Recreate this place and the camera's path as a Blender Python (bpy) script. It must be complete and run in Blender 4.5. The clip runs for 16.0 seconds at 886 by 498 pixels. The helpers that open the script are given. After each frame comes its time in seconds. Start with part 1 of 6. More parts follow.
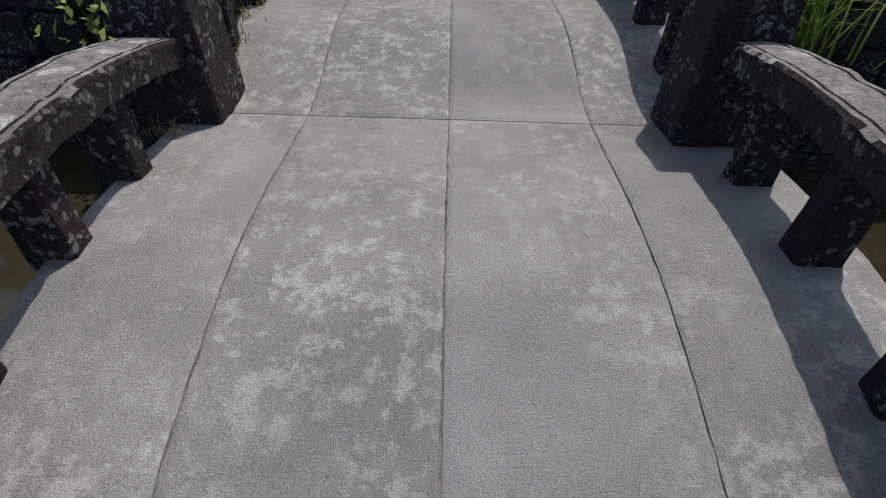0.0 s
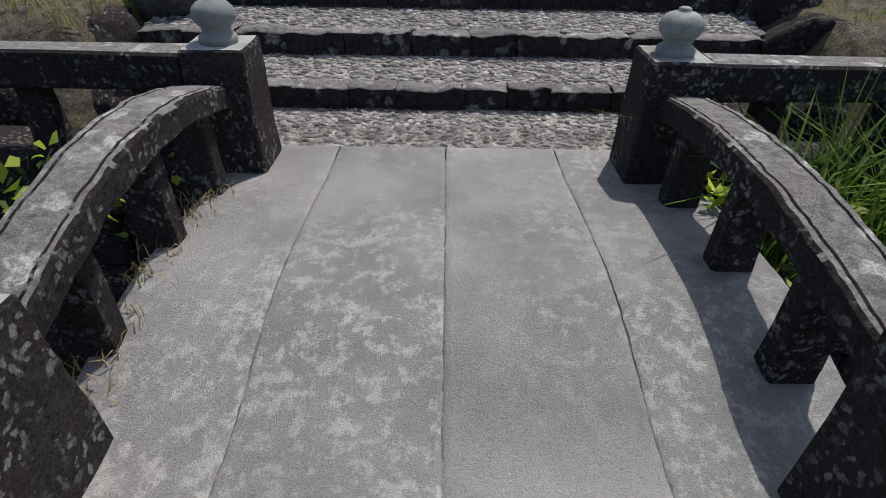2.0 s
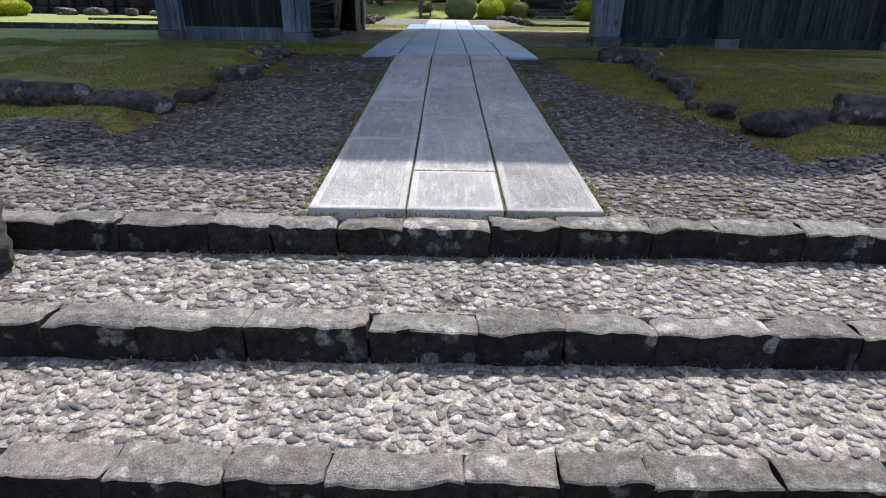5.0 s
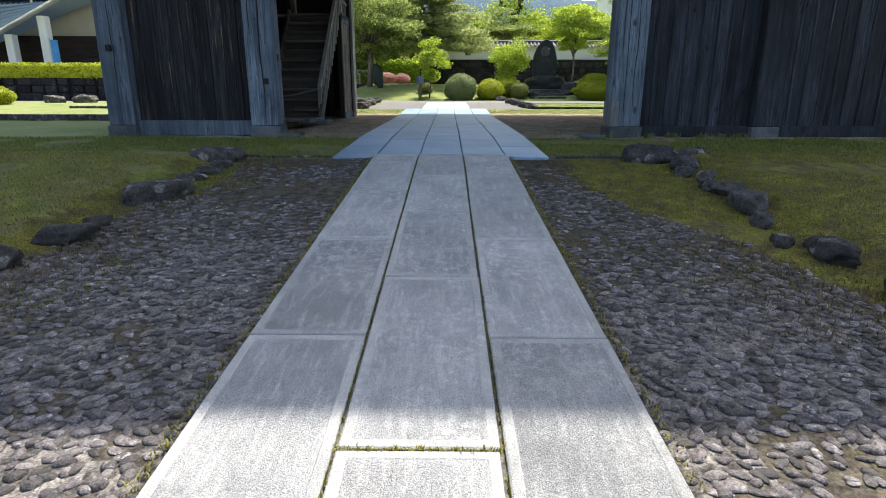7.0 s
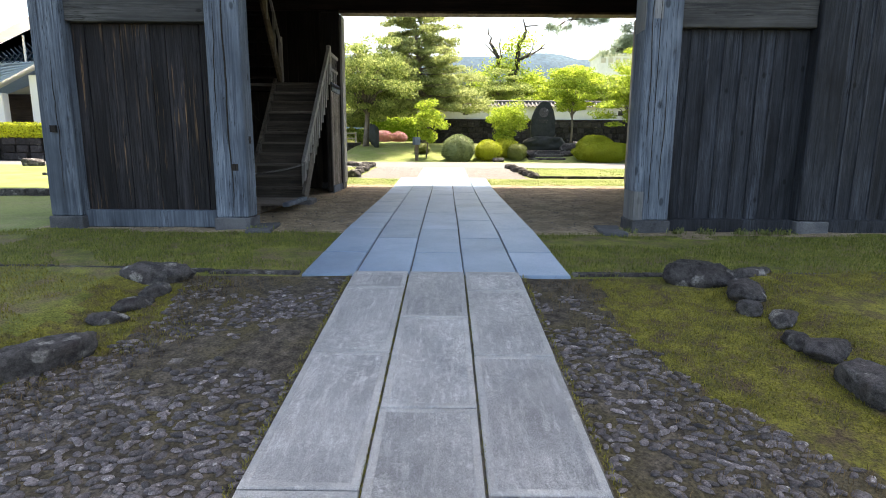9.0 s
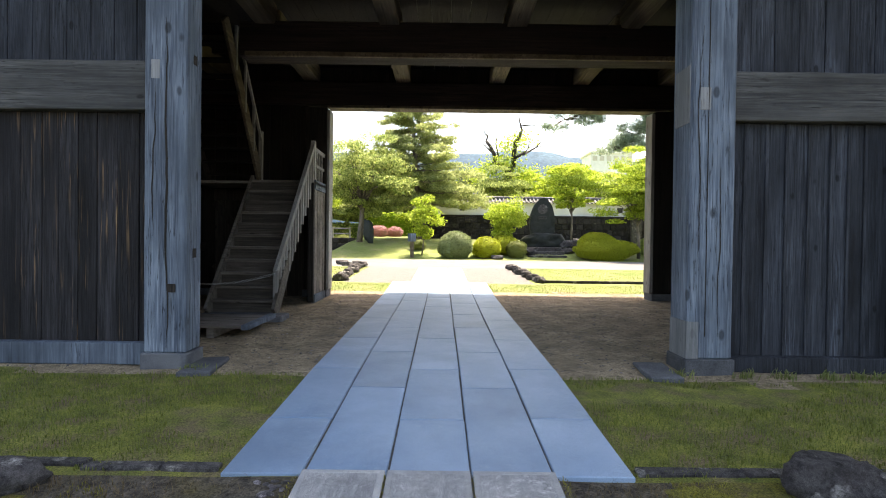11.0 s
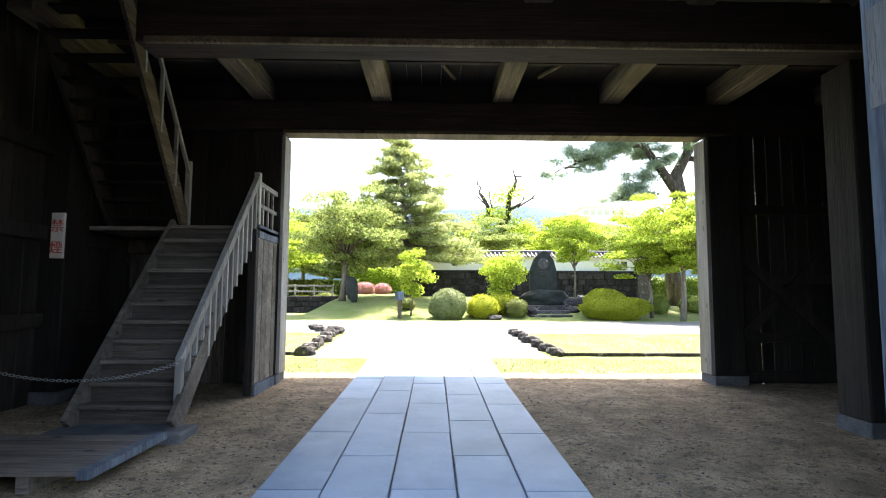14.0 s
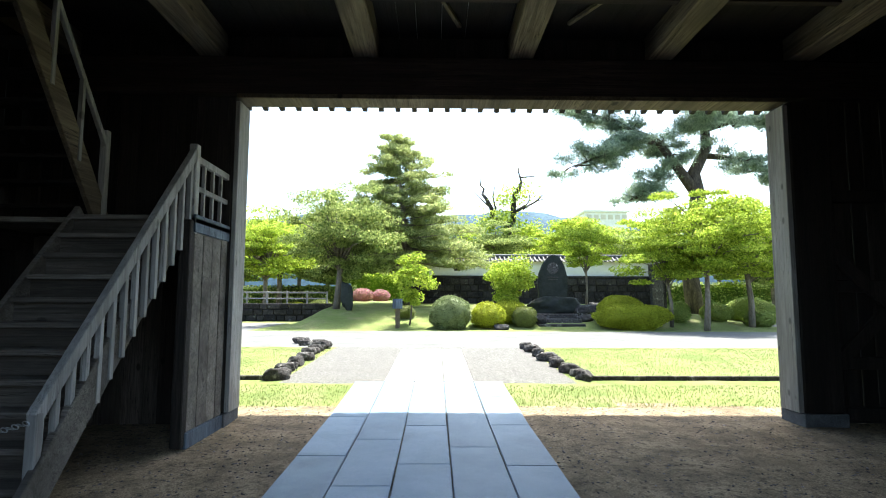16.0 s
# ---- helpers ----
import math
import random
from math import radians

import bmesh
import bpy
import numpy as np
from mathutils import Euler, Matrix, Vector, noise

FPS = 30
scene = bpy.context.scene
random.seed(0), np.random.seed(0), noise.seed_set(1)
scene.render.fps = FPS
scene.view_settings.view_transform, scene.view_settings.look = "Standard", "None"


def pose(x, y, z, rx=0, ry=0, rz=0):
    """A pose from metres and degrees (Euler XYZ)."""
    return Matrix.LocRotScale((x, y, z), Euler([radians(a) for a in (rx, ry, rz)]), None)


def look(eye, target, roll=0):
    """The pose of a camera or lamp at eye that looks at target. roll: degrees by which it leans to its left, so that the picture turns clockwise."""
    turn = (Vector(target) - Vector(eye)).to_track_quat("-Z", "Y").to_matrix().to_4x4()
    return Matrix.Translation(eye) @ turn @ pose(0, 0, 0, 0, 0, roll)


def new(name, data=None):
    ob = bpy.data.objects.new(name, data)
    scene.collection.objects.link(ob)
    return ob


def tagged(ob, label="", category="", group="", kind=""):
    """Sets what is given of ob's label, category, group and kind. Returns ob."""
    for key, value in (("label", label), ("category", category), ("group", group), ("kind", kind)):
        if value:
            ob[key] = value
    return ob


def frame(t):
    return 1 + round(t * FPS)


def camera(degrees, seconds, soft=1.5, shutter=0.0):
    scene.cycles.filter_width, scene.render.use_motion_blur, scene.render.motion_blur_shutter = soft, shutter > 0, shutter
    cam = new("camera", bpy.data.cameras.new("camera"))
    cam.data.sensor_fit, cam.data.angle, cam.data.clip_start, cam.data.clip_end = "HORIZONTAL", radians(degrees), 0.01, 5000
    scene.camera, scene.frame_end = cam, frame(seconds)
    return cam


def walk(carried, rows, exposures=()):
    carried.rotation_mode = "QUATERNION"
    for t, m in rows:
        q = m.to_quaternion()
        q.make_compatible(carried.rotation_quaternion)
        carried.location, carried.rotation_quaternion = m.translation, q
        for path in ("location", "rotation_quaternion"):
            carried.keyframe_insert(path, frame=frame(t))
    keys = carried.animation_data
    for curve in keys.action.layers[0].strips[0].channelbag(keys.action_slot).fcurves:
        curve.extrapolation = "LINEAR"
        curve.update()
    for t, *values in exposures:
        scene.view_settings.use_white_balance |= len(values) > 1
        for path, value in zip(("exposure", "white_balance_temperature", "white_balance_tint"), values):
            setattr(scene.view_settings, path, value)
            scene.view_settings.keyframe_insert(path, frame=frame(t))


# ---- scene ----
cam = camera(77.6, 16.0, 1.0)
PATH = [
    (0, (0.371, 2.461, 2.279), (0.384, 3.959, 0.954), 2.0),
    (0.5, (0.368, 2.833, 2.334), (0.386, 4.343, 1.023), 2.1),
    (1, (0.338, 3.274, 2.379), (0.35, 4.837, 1.132), 1.8),
    (1.5, (0.343, 3.641, 2.426), (0.349, 5.248, 1.236), 1.3),
    (2, (0.39, 4.05, 2.509), (0.392, 5.691, 1.366), 0.9),
    (2.5, (0.422, 4.436, 2.539), (0.42, 6.106, 1.439), 0.7),
    (3, (0.437, 4.865, 2.539), (0.44, 6.577, 1.506), 0.8),
    (3.5, (0.474, 5.287, 2.494), (0.476, 7.036, 1.523), 0.7),
    (4, (0.432, 5.688, 2.561), (0.445, 7.47, 1.654), 1.1),
    (4.2, (0.412, 5.862, 2.596), (0.421, 7.661, 1.723), 1.1),
    (6.3, (0.538, 7.68, 2.646), (0.517, 9.576, 2.009), 0.3),
    (6.5, (0.561, 7.906, 2.66), (0.54, 9.812, 2.052), 0.1),
    (7, (0.585, 8.404, 2.813), (0.566, 10.332, 2.282), 0.1),
    (7.5, (0.54, 8.813, 2.934), (0.519, 10.755, 2.455), 0.2),
    (8, (0.531, 9.169, 3.078), (0.512, 11.119, 2.632), 0.3),
    (8.5, (0.573, 9.525, 3.192), (0.56, 11.484, 2.792), 0.3),
    (9, (0.574, 9.885, 3.312), (0.566, 11.853, 2.956), 0.4),
    (9.5, (0.535, 10.292, 3.377), (0.529, 12.268, 3.07), 0.6),
    (10, (0.544, 10.718, 3.447), (0.54, 12.703, 3.209), 0.5),
    (10.2, (0.562, 10.897, 3.477), (0.558, 12.888, 3.287), 0.6),
    (12.5, (0.547, 13.113, 3.693), (0.566, 15.109, 3.819), 0.5),
    (13, (0.56, 13.623, 3.701), (0.587, 15.617, 3.852), 0.4),
    (13.5, (0.575, 14.17, 3.707), (0.605, 16.163, 3.876), 0.3),
    (14, (0.561, 14.719, 3.753), (0.594, 16.711, 3.925), 0.3),
    (14.5, (0.575, 15.223, 3.777), (0.61, 17.215, 3.952), 0.3),
    (15, (0.587, 15.779, 3.813), (0.611, 17.77, 4.0), 0.2),
    (15.5, (0.561, 16.34, 3.835), (0.587, 18.331, 4.024), 0.3),
    (16, (0.597, 16.914, 3.855), (0.624, 18.905, 4.047), 0.2),
]
# seconds, stops, white balance
EXPOSURES = [(0, 0.05, 6500, 11), (1.5, 0.15, 6500, 10), (2.5, 0.28, 6500, 10), (4.2, 0.8, 6600, 11), (6.5, 1.2, 6800, 10), (7, 1.4, 7000, 7), (7.5, 1.7, 7400, 8), (8.5, 2.06, 7900, 10), (10, 2.2, 8100, 12), (12.5, 2.45, 8000, 14), (13.5, 2.72, 7500, 13), (14.5, 2.86, 6800, 10), (16, 2.15, 6600, 3)]
walk(cam, [(t, look(eye, target, roll)) for t, eye, target, roll in PATH], EXPOSURES)

# world, sun and exposure
SUN_X, SUN_Y = 0.24, 0.42          # horizontal shift of light per metre of height
world = bpy.data.worlds.new("sky")
scene.world = world
world.use_nodes = True
_wn = world.node_tree.nodes
_sky = _wn.new("ShaderNodeTexSky")
_sky.sky_type = "NISHITA"
_sky.sun_disc = False
_sky.sun_elevation = math.atan(1 / math.hypot(SUN_X, SUN_Y))
_sky.sun_rotation = math.atan2(SUN_X, SUN_Y)
_sky.air_density, _sky.dust_density = 1.0, 2.5
world.node_tree.links.new(_sky.outputs[0], _wn["Background"].inputs[0])
_wn["Background"].inputs[1].default_value = 0.13
sun_data = bpy.data.lights.new("sun", "SUN")
sun_data.energy, sun_data.angle, sun_data.color = 3.6, radians(0.6), (1.0, 0.96, 0.9)
sun = new("sun", sun_data)
sun.matrix_basis = look((SUN_X * 40, 20 + SUN_Y * 40, 40), (0, 20, 0))


# ---- materials ----
def mat(name, dark, light, scale=6.0, rough=0.85, bump=0.3, fine=90.0, stretch=(1, 1, 1), third=None, third_at=0.6,
        third_scale=3.0, third_soft=0.06, vary=0.25, metal=0.0, spec=0.3, grain=0.5):
    """Two colours mixed by coarse noise, fine grain, an optional third colour in patches; each object varies a little."""
    m = bpy.data.materials.new(name)
    m.use_nodes = True
    n, l = m.node_tree.nodes, m.node_tree.links
    b = n["Principled BSDF"]
    co = n.new("ShaderNodeTexCoord")
    mp = n.new("ShaderNodeMapping")
    mp.inputs["Scale"].default_value = stretch
    l.new(co.outputs["Object"], mp.inputs[0])
    info = n.new("ShaderNodeObjectInfo")
    w = n.new("ShaderNodeMath")
    w.operation, w.inputs[1].default_value = "MULTIPLY", 40.0
    l.new(info.outputs["Random"], w.inputs[0])

    def noise_at(s, detail, rgh=0.6):
        t = n.new("ShaderNodeTexNoise")
        t.noise_dimensions = "4D"
        t.inputs["Scale"].default_value, t.inputs["Detail"].default_value, t.inputs["Roughness"].default_value = s, detail, rgh
        l.new(mp.outputs[0], t.inputs["Vector"])
        l.new(w.outputs[0], t.inputs["W"])
        return t

    def ramp(src, a, c):
        r = n.new("ShaderNodeMapRange")
        r.inputs[1].default_value, r.inputs[2].default_value = a, c
        l.new(src, r.inputs[0])
        return r.outputs[0]

    def mix(f, a, c, kind="MIX"):
        x = n.new("ShaderNodeMix")
        x.data_type, x.blend_type = "RGBA", kind
        for k, v in ((0, f), (6, a), (7, c)):
            if hasattr(v, "is_output"):
                l.new(v, x.inputs[k])
            else:
                x.inputs[k].default_value = v if k == 0 else (*v, 1)
        return x.outputs[2]

    big, small = noise_at(scale, 5), noise_at(fine, 3, 0.7)
    col = mix(ramp(big.outputs["Fac"], 0.34, 0.66), dark, light)
    if third:
        pt = noise_at(third_scale, 6, 0.65)
        col = mix(ramp(pt.outputs["Fac"], third_at - third_soft, third_at + third_soft), col, third)
    g = ramp(small.outputs["Fac"], 0.3, 0.7)
    gv = n.new("ShaderNodeMapRange")
    gv.inputs[3].default_value, gv.inputs[4].default_value = 1 - grain, 1 + grain
    l.new(g, gv.inputs[0])
    rv = n.new("ShaderNodeMapRange")
    rv.inputs[3].default_value, rv.inputs[4].default_value = 1 - vary, 1 + vary
    l.new(info.outputs["Random"], rv.inputs[0])
    mul = n.new("ShaderNodeMath")
    mul.operation = "MULTIPLY"
    l.new(gv.outputs[0], mul.inputs[0])
    l.new(rv.outputs[0], mul.inputs[1])
    sc = n.new("ShaderNodeVectorMath")
    sc.operation = "SCALE"
    l.new(col, sc.inputs[0])
    l.new(mul.outputs[0], sc.inputs["Scale"])
    l.new(sc.outputs[0], b.inputs["Base Color"])
    b.inputs["Roughness"].default_value, b.inputs["Metallic"].default_value = rough, metal
    b.inputs["Specular IOR Level"].default_value = spec
    if bump:
        add = n.new("ShaderNodeMath")
        add.operation = "MULTIPLY_ADD"
        add.inputs[1].default_value = 0.35
        l.new(small.outputs["Fac"], add.inputs[0])
        l.new(big.outputs["Fac"], add.inputs[2])
        bp = n.new("ShaderNodeBump")
        bp.inputs["Strength"].default_value, bp.inputs["Distance"].default_value = bump, 0.02
        l.new(add.outputs[0], bp.inputs["Height"])
        l.new(bp.outputs[0], b.inputs["Normal"])
    return m


class Nodes:
    """Short ways to wire a procedural material on real-world coordinates."""

    def __init__(self, name, stretch=(1, 1, 1)):
        self.m = bpy.data.materials.new(name)
        self.m.use_nodes = True
        self.n, self.l = self.m.node_tree.nodes, self.m.node_tree.links
        self.b = self.n["Principled BSDF"]
        co = self.n.new("ShaderNodeTexCoord")
        self.info = self.n.new("ShaderNodeObjectInfo")
        self.seed = self.calc("MULTIPLY", self.info.outputs["Random"], 40.0)
        self.plain = co.outputs["Object"]
        self.vec = self.scaled(stretch)

    def scaled(self, stretch):
        mp = self.n.new("ShaderNodeMapping")
        mp.inputs["Scale"].default_value = stretch
        self.l.new(self.plain, mp.inputs[0])
        return mp.outputs[0]

    def put(self, socket, v):
        if hasattr(v, "is_output"):
            self.l.new(v, socket)
        else:
            socket.default_value = v

    def calc(self, op, a, b=0.0, c=0.0):
        x = self.n.new("ShaderNodeMath")
        x.operation = op
        for k, v in enumerate((a, b, c)):
            self.put(x.inputs[k], v)
        return x.outputs[0]

    def noise(self, scale, detail=4, rough=0.6, vec=None, distort=0.0, seeded=True):
        t = self.n.new("ShaderNodeTexNoise")
        t.noise_dimensions = "4D"
        for k, v in (("Scale", scale), ("Detail", detail), ("Roughness", rough), ("Distortion", distort)):
            t.inputs[k].default_value = v
        self.l.new(vec or self.vec, t.inputs["Vector"])
        if seeded:
            self.l.new(self.seed, t.inputs["W"])
        return t.outputs["Fac"]

    def cells(self, scale, wobble=0.0, wobble_scale=8.0, vec=None):
        """Distance to the nearest of scattered points, with a wavering outline."""
        src = vec or self.vec
        if wobble:
            nz = self.n.new("ShaderNodeTexNoise")
            nz.inputs["Scale"].default_value, nz.inputs["Detail"].default_value = wobble_scale, 5
            self.l.new(src, nz.inputs["Vector"])
            k = self.n.new("ShaderNodeVectorMath")
            k.operation = "MULTIPLY_ADD"
            self.l.new(nz.outputs["Color"], k.inputs[0])
            k.inputs[1].default_value = (wobble, wobble, wobble)
            self.l.new(src, k.inputs[2])
            src = k.outputs[0]
        t = self.n.new("ShaderNodeTexVoronoi")
        t.inputs["Scale"].default_value = scale
        self.l.new(src, t.inputs["Vector"])
        return t.outputs["Distance"]

    def ramp(self, src, a, c, lo=0.0, hi=1.0):
        r = self.n.new("ShaderNodeMapRange")
        for k, v in enumerate((a, c, lo, hi)):
            r.inputs[k + 1].default_value = v
        self.l.new(src, r.inputs[0])
        return r.outputs[0]

    def mix(self, f, a, c):
        x = self.n.new("ShaderNodeMix")
        x.data_type = "RGBA"
        for k, v in ((0, f), (6, a), (7, c)):
            self.put(x.inputs[k], v if k == 0 or hasattr(v, "is_output") else (*v, 1))
        return x.outputs[2]

    def scale_by(self, col, f):
        sc = self.n.new("ShaderNodeVectorMath")
        sc.operation = "SCALE"
        self.l.new(col, sc.inputs[0])
        self.l.new(f, sc.inputs["Scale"])
        return sc.outputs[0]

    def finish(self, col, height, strength, distance=0.02, rough=0.9, spec=0.3, vary=0.15):
        col = self.scale_by(col, self.ramp(self.info.outputs["Random"], 0, 1, 1 - vary, 1 + vary))
        self.l.new(col, self.b.inputs["Base Color"])
        self.put(self.b.inputs["Roughness"], rough)
        self.b.inputs["Specular IOR Level"].default_value = spec
        bp = self.n.new("ShaderNodeBump")
        bp.inputs["Strength"].default_value, bp.inputs["Distance"].default_value = strength, distance
        self.l.new(height, bp.inputs["Height"])
        self.l.new(bp.outputs[0], self.b.inputs["Normal"])
        return self.m


def lichen_mat(name, dark, mid, crust, amount=0.5, speck=0.5, tint=(0.06, 0.035, 0.04), vary=0.15, coarse=9.0):
    """Old stone: pitted dark skin, wine-tinted patches, pale crusts of lichen in blotches and specks."""
    k = Nodes(name)
    pits = k.noise(coarse * 2.4, 8, 0.72)
    col = k.mix(k.ramp(pits, 0.36, 0.66), dark, mid)
    col = k.mix(k.ramp(k.noise(4.5, 5, 0.6), 0.5, 0.68, 0.0, 0.7), col, tint)
    where = k.noise(3.2, 4, 0.6)
    blot = k.calc("MULTIPLY", k.ramp(k.cells(coarse, 0.12, 14), 0.42, 0.30), k.ramp(where, 0.62 - amount * 0.3, 0.72 - amount * 0.3))
    col = k.mix(k.calc("MULTIPLY", blot, k.ramp(k.noise(38, 5, 0.7), 0.38, 0.56, 0.15, 1.0)), col, crust)
    dots = k.calc("MULTIPLY", k.ramp(k.noise(coarse * 5.5, 5, 0.7), 0.6, 0.68), k.ramp(k.noise(7, 3), 0.62 - speck * 0.25, 0.74 - speck * 0.25))
    col = k.mix(k.calc("MULTIPLY", dots, 0.75), col, tuple(c * 0.7 for c in crust))
    fine = k.noise(150, 4, 0.75)
    col = k.scale_by(col, k.ramp(fine, 0.3, 0.7, 0.45, 1.5))
    return k.finish(col, k.calc("MULTIPLY_ADD", fine, 0.3, pits), 1.0, 0.03, 0.95, 0.25, vary)


def crusted_mat(name, dark, light, crust, crust_at=0.57, grime=(0.1, 0.1, 0.098), speckle=0.4, vary=0.06, bump=0.6, scale=2.0, rough=0.9, brush=None):
    """Walked-on stone or concrete: cloudy tone, salt-and-pepper grain, flaking pale crust and grime."""
    k = Nodes(name)
    col = k.mix(k.ramp(k.noise(scale, 6, 0.62), 0.34, 0.66), dark, light)
    col = k.mix(k.ramp(k.noise(scale * 0.6, 5, 0.6), 0.54, 0.74, 0.0, 0.6), col, grime)
    patch = k.calc("MULTIPLY", k.ramp(k.noise(scale * 9, 9, 0.74), crust_at - 0.03, crust_at + 0.05), k.ramp(k.noise(scale * 0.55, 4), 0.42, 0.62))
    col = k.mix(k.calc("MULTIPLY", patch, 0.55), col, crust)
    if brush:
        col = k.mix(k.ramp(k.noise(30, 5, 0.7, k.scaled(brush)), 0.5, 0.72, 0.0, 0.55), col, crust)
    fine, pores = k.noise(230, 3, 0.8), k.noise(85, 4, 0.7)
    col = k.scale_by(col, k.ramp(fine, 0.3, 0.7, 1 - speckle, 1 + speckle))
    col = k.scale_by(col, k.ramp(pores, 0.3, 0.44, 0.7, 1.0))
    return k.finish(col, k.calc("ADD", fine, pores), bump, 0.012, rough, 0.35, vary)


def wood_mat(name, dark, mid, light, axis=2, streak=0.5, knots=0.5, worn=None, worn_at=0.56, vary=0.2, bump=0.8, cracks=0.6, size=1.0):
    """Weathered timber with the grain along one axis: fibres, drying cracks, knots and cloudy weathering."""
    long = [1.0, 1.0, 1.0]
    long[axis] = 0.035
    k = Nodes(name, long)
    broad = [1.0, 1.0, 1.0]
    broad[axis] = 0.3
    cloud = k.noise(2.6 * size, 4, 0.6, k.scaled(broad))
    bands = k.noise(13 * size, 5, 0.6, None, 0.6)
    fibre = k.noise(62 * size, 5, 0.7)
    col = k.mix(k.ramp(bands, 0.36, 0.66), dark, mid)
    col = k.mix(k.calc("MULTIPLY", k.ramp(fibre, 0.42, 0.66), k.ramp(cloud, 0.3, 0.68)), col, light)
    if worn:
        wide = [1.0, 1.0, 1.0]
        wide[axis] = 0.55
        col = k.mix(k.calc("MULTIPLY", k.ramp(k.noise(46 * size, 4, 0.6), worn_at - 0.02, worn_at + 0.06), k.ramp(k.noise(1.3, 2, 0.5, k.scaled(wide)), 0.42, 0.6)), col, worn)
    split = k.noise(30 * size, 3, 0.5)
    gap = k.ramp(k.calc("ABSOLUTE", k.calc("SUBTRACT", split, 0.5)), 0.0, 0.012, 1 - cracks, 1.0)
    gap = k.calc("MAXIMUM", gap, k.ramp(cloud, 0.46, 0.56, 1.0, 0.0))
    col = k.scale_by(col, gap)
    flat = [1.0, 1.0, 1.0]
    flat[axis] = 0.55
    eye = k.ramp(k.cells(3.4 * size, 0.02, 9, k.scaled(flat)), 0.07, 0.11, 1 - knots, 1.0)
    col = k.scale_by(col, eye)
    col = k.scale_by(col, k.ramp(cloud, 0.3, 0.7, 1 - 0.5 * streak, 1 + 0.5 * streak))
    return k.finish(col, k.calc("MULTIPLY_ADD", gap, 0.6, k.calc("ADD", bands, fibre)), bump, 0.012, 0.82, 0.3, vary)


def leaf_mat(name, dark, light, through_light=0.45):
    """Leaves: colour varies per leaf, light passes through."""
    m = bpy.data.materials.new(name)
    m.use_nodes = True
    n, l = m.node_tree.nodes, m.node_tree.links
    geo = n.new("ShaderNodeNewGeometry")
    cr = n.new("ShaderNodeMix")
    cr.data_type = "RGBA"
    cr.inputs[6].default_value, cr.inputs[7].default_value = (*dark, 1), (*light, 1)
    l.new(geo.outputs["Random Per Island"], cr.inputs[0])
    b = n["Principled BSDF"]
    b.inputs["Roughness"].default_value, b.inputs["Specular IOR Level"].default_value = 0.6, 0.25
    l.new(cr.outputs[2], b.inputs["Base Color"])
    tr = n.new("ShaderNodeBsdfTranslucent")
    l.new(cr.outputs[2], tr.inputs[0])
    mx = n.new("ShaderNodeMixShader")
    mx.inputs[0].default_value = through_light
    l.new(b.outputs[0], mx.inputs[1])
    l.new(tr.outputs[0], mx.inputs[2])
    l.new(mx.outputs[0], n["Material Output"].inputs[0])
    return m


CONCRETE = crusted_mat("deck_concrete", (0.2, 0.195, 0.191), (0.31, 0.303, 0.296), (0.54, 0.53, 0.505), 0.53, (0.15, 0.145, 0.142), 0.36, 0.04, 0.8, 1.5)
JOINT = mat("joint_dirt", (0.06, 0.058, 0.05), (0.17, 0.165, 0.15), 9, 0.95, 0.4, 60)
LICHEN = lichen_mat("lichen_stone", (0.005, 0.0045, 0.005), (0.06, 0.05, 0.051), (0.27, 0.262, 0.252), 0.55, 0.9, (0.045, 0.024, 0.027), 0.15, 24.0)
# Paler copy of the rail stone; light on top is in the colour.
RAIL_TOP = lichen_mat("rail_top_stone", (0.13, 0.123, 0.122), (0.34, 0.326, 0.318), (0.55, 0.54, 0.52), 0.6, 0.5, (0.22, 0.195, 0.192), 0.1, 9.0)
GRANITE = mat("granite_cap", (0.17, 0.185, 0.18), (0.28, 0.295, 0.285), 5, 0.8, 0.2, 140, third=(0.09, 0.085, 0.08), third_at=0.64, third_scale=6, third_soft=0.1, grain=0.2)
# Stained kerb stone: shaded faces near-black, sunlit tops pale, put into the colour.
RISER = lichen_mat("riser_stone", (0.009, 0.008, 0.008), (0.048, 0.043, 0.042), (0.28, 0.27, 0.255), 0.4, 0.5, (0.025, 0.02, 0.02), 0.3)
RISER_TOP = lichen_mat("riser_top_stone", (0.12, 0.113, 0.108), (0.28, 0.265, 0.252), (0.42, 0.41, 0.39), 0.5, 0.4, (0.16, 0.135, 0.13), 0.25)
MORTAR = mat("pebble_mortar", (0.12, 0.111, 0.102), (0.31, 0.287, 0.26), 10, 0.95, 1.0, 80, third=(0.055, 0.05, 0.046), third_at=0.54, third_scale=12, third_soft=0.08, grain=0.65)
MORTAR_DARK = mat("dark_bed", (0.022, 0.018, 0.014), (0.11, 0.094, 0.072), 12, 0.95, 1.0, 60, third=(0.075, 0.062, 0.026), third_at=0.56, third_scale=2.4, third_soft=0.1, vary=0, grain=0.75)
PEBBLE = mat("pebble", (0.12, 0.113, 0.11), (0.28, 0.264, 0.255), 9, 0.75, 0.8, 90, vary=0.55, third=(0.5, 0.475, 0.45), third_at=0.63, third_scale=16, grain=0.55)
PEBBLE_DARK = mat("dark_pebble", (0.035, 0.03, 0.033), (0.15, 0.133, 0.137), 16, 0.62, 1.0, 110, vary=0.7, third=(0.36, 0.335, 0.325), third_at=0.63, third_scale=26, grain=0.75, spec=0.45)
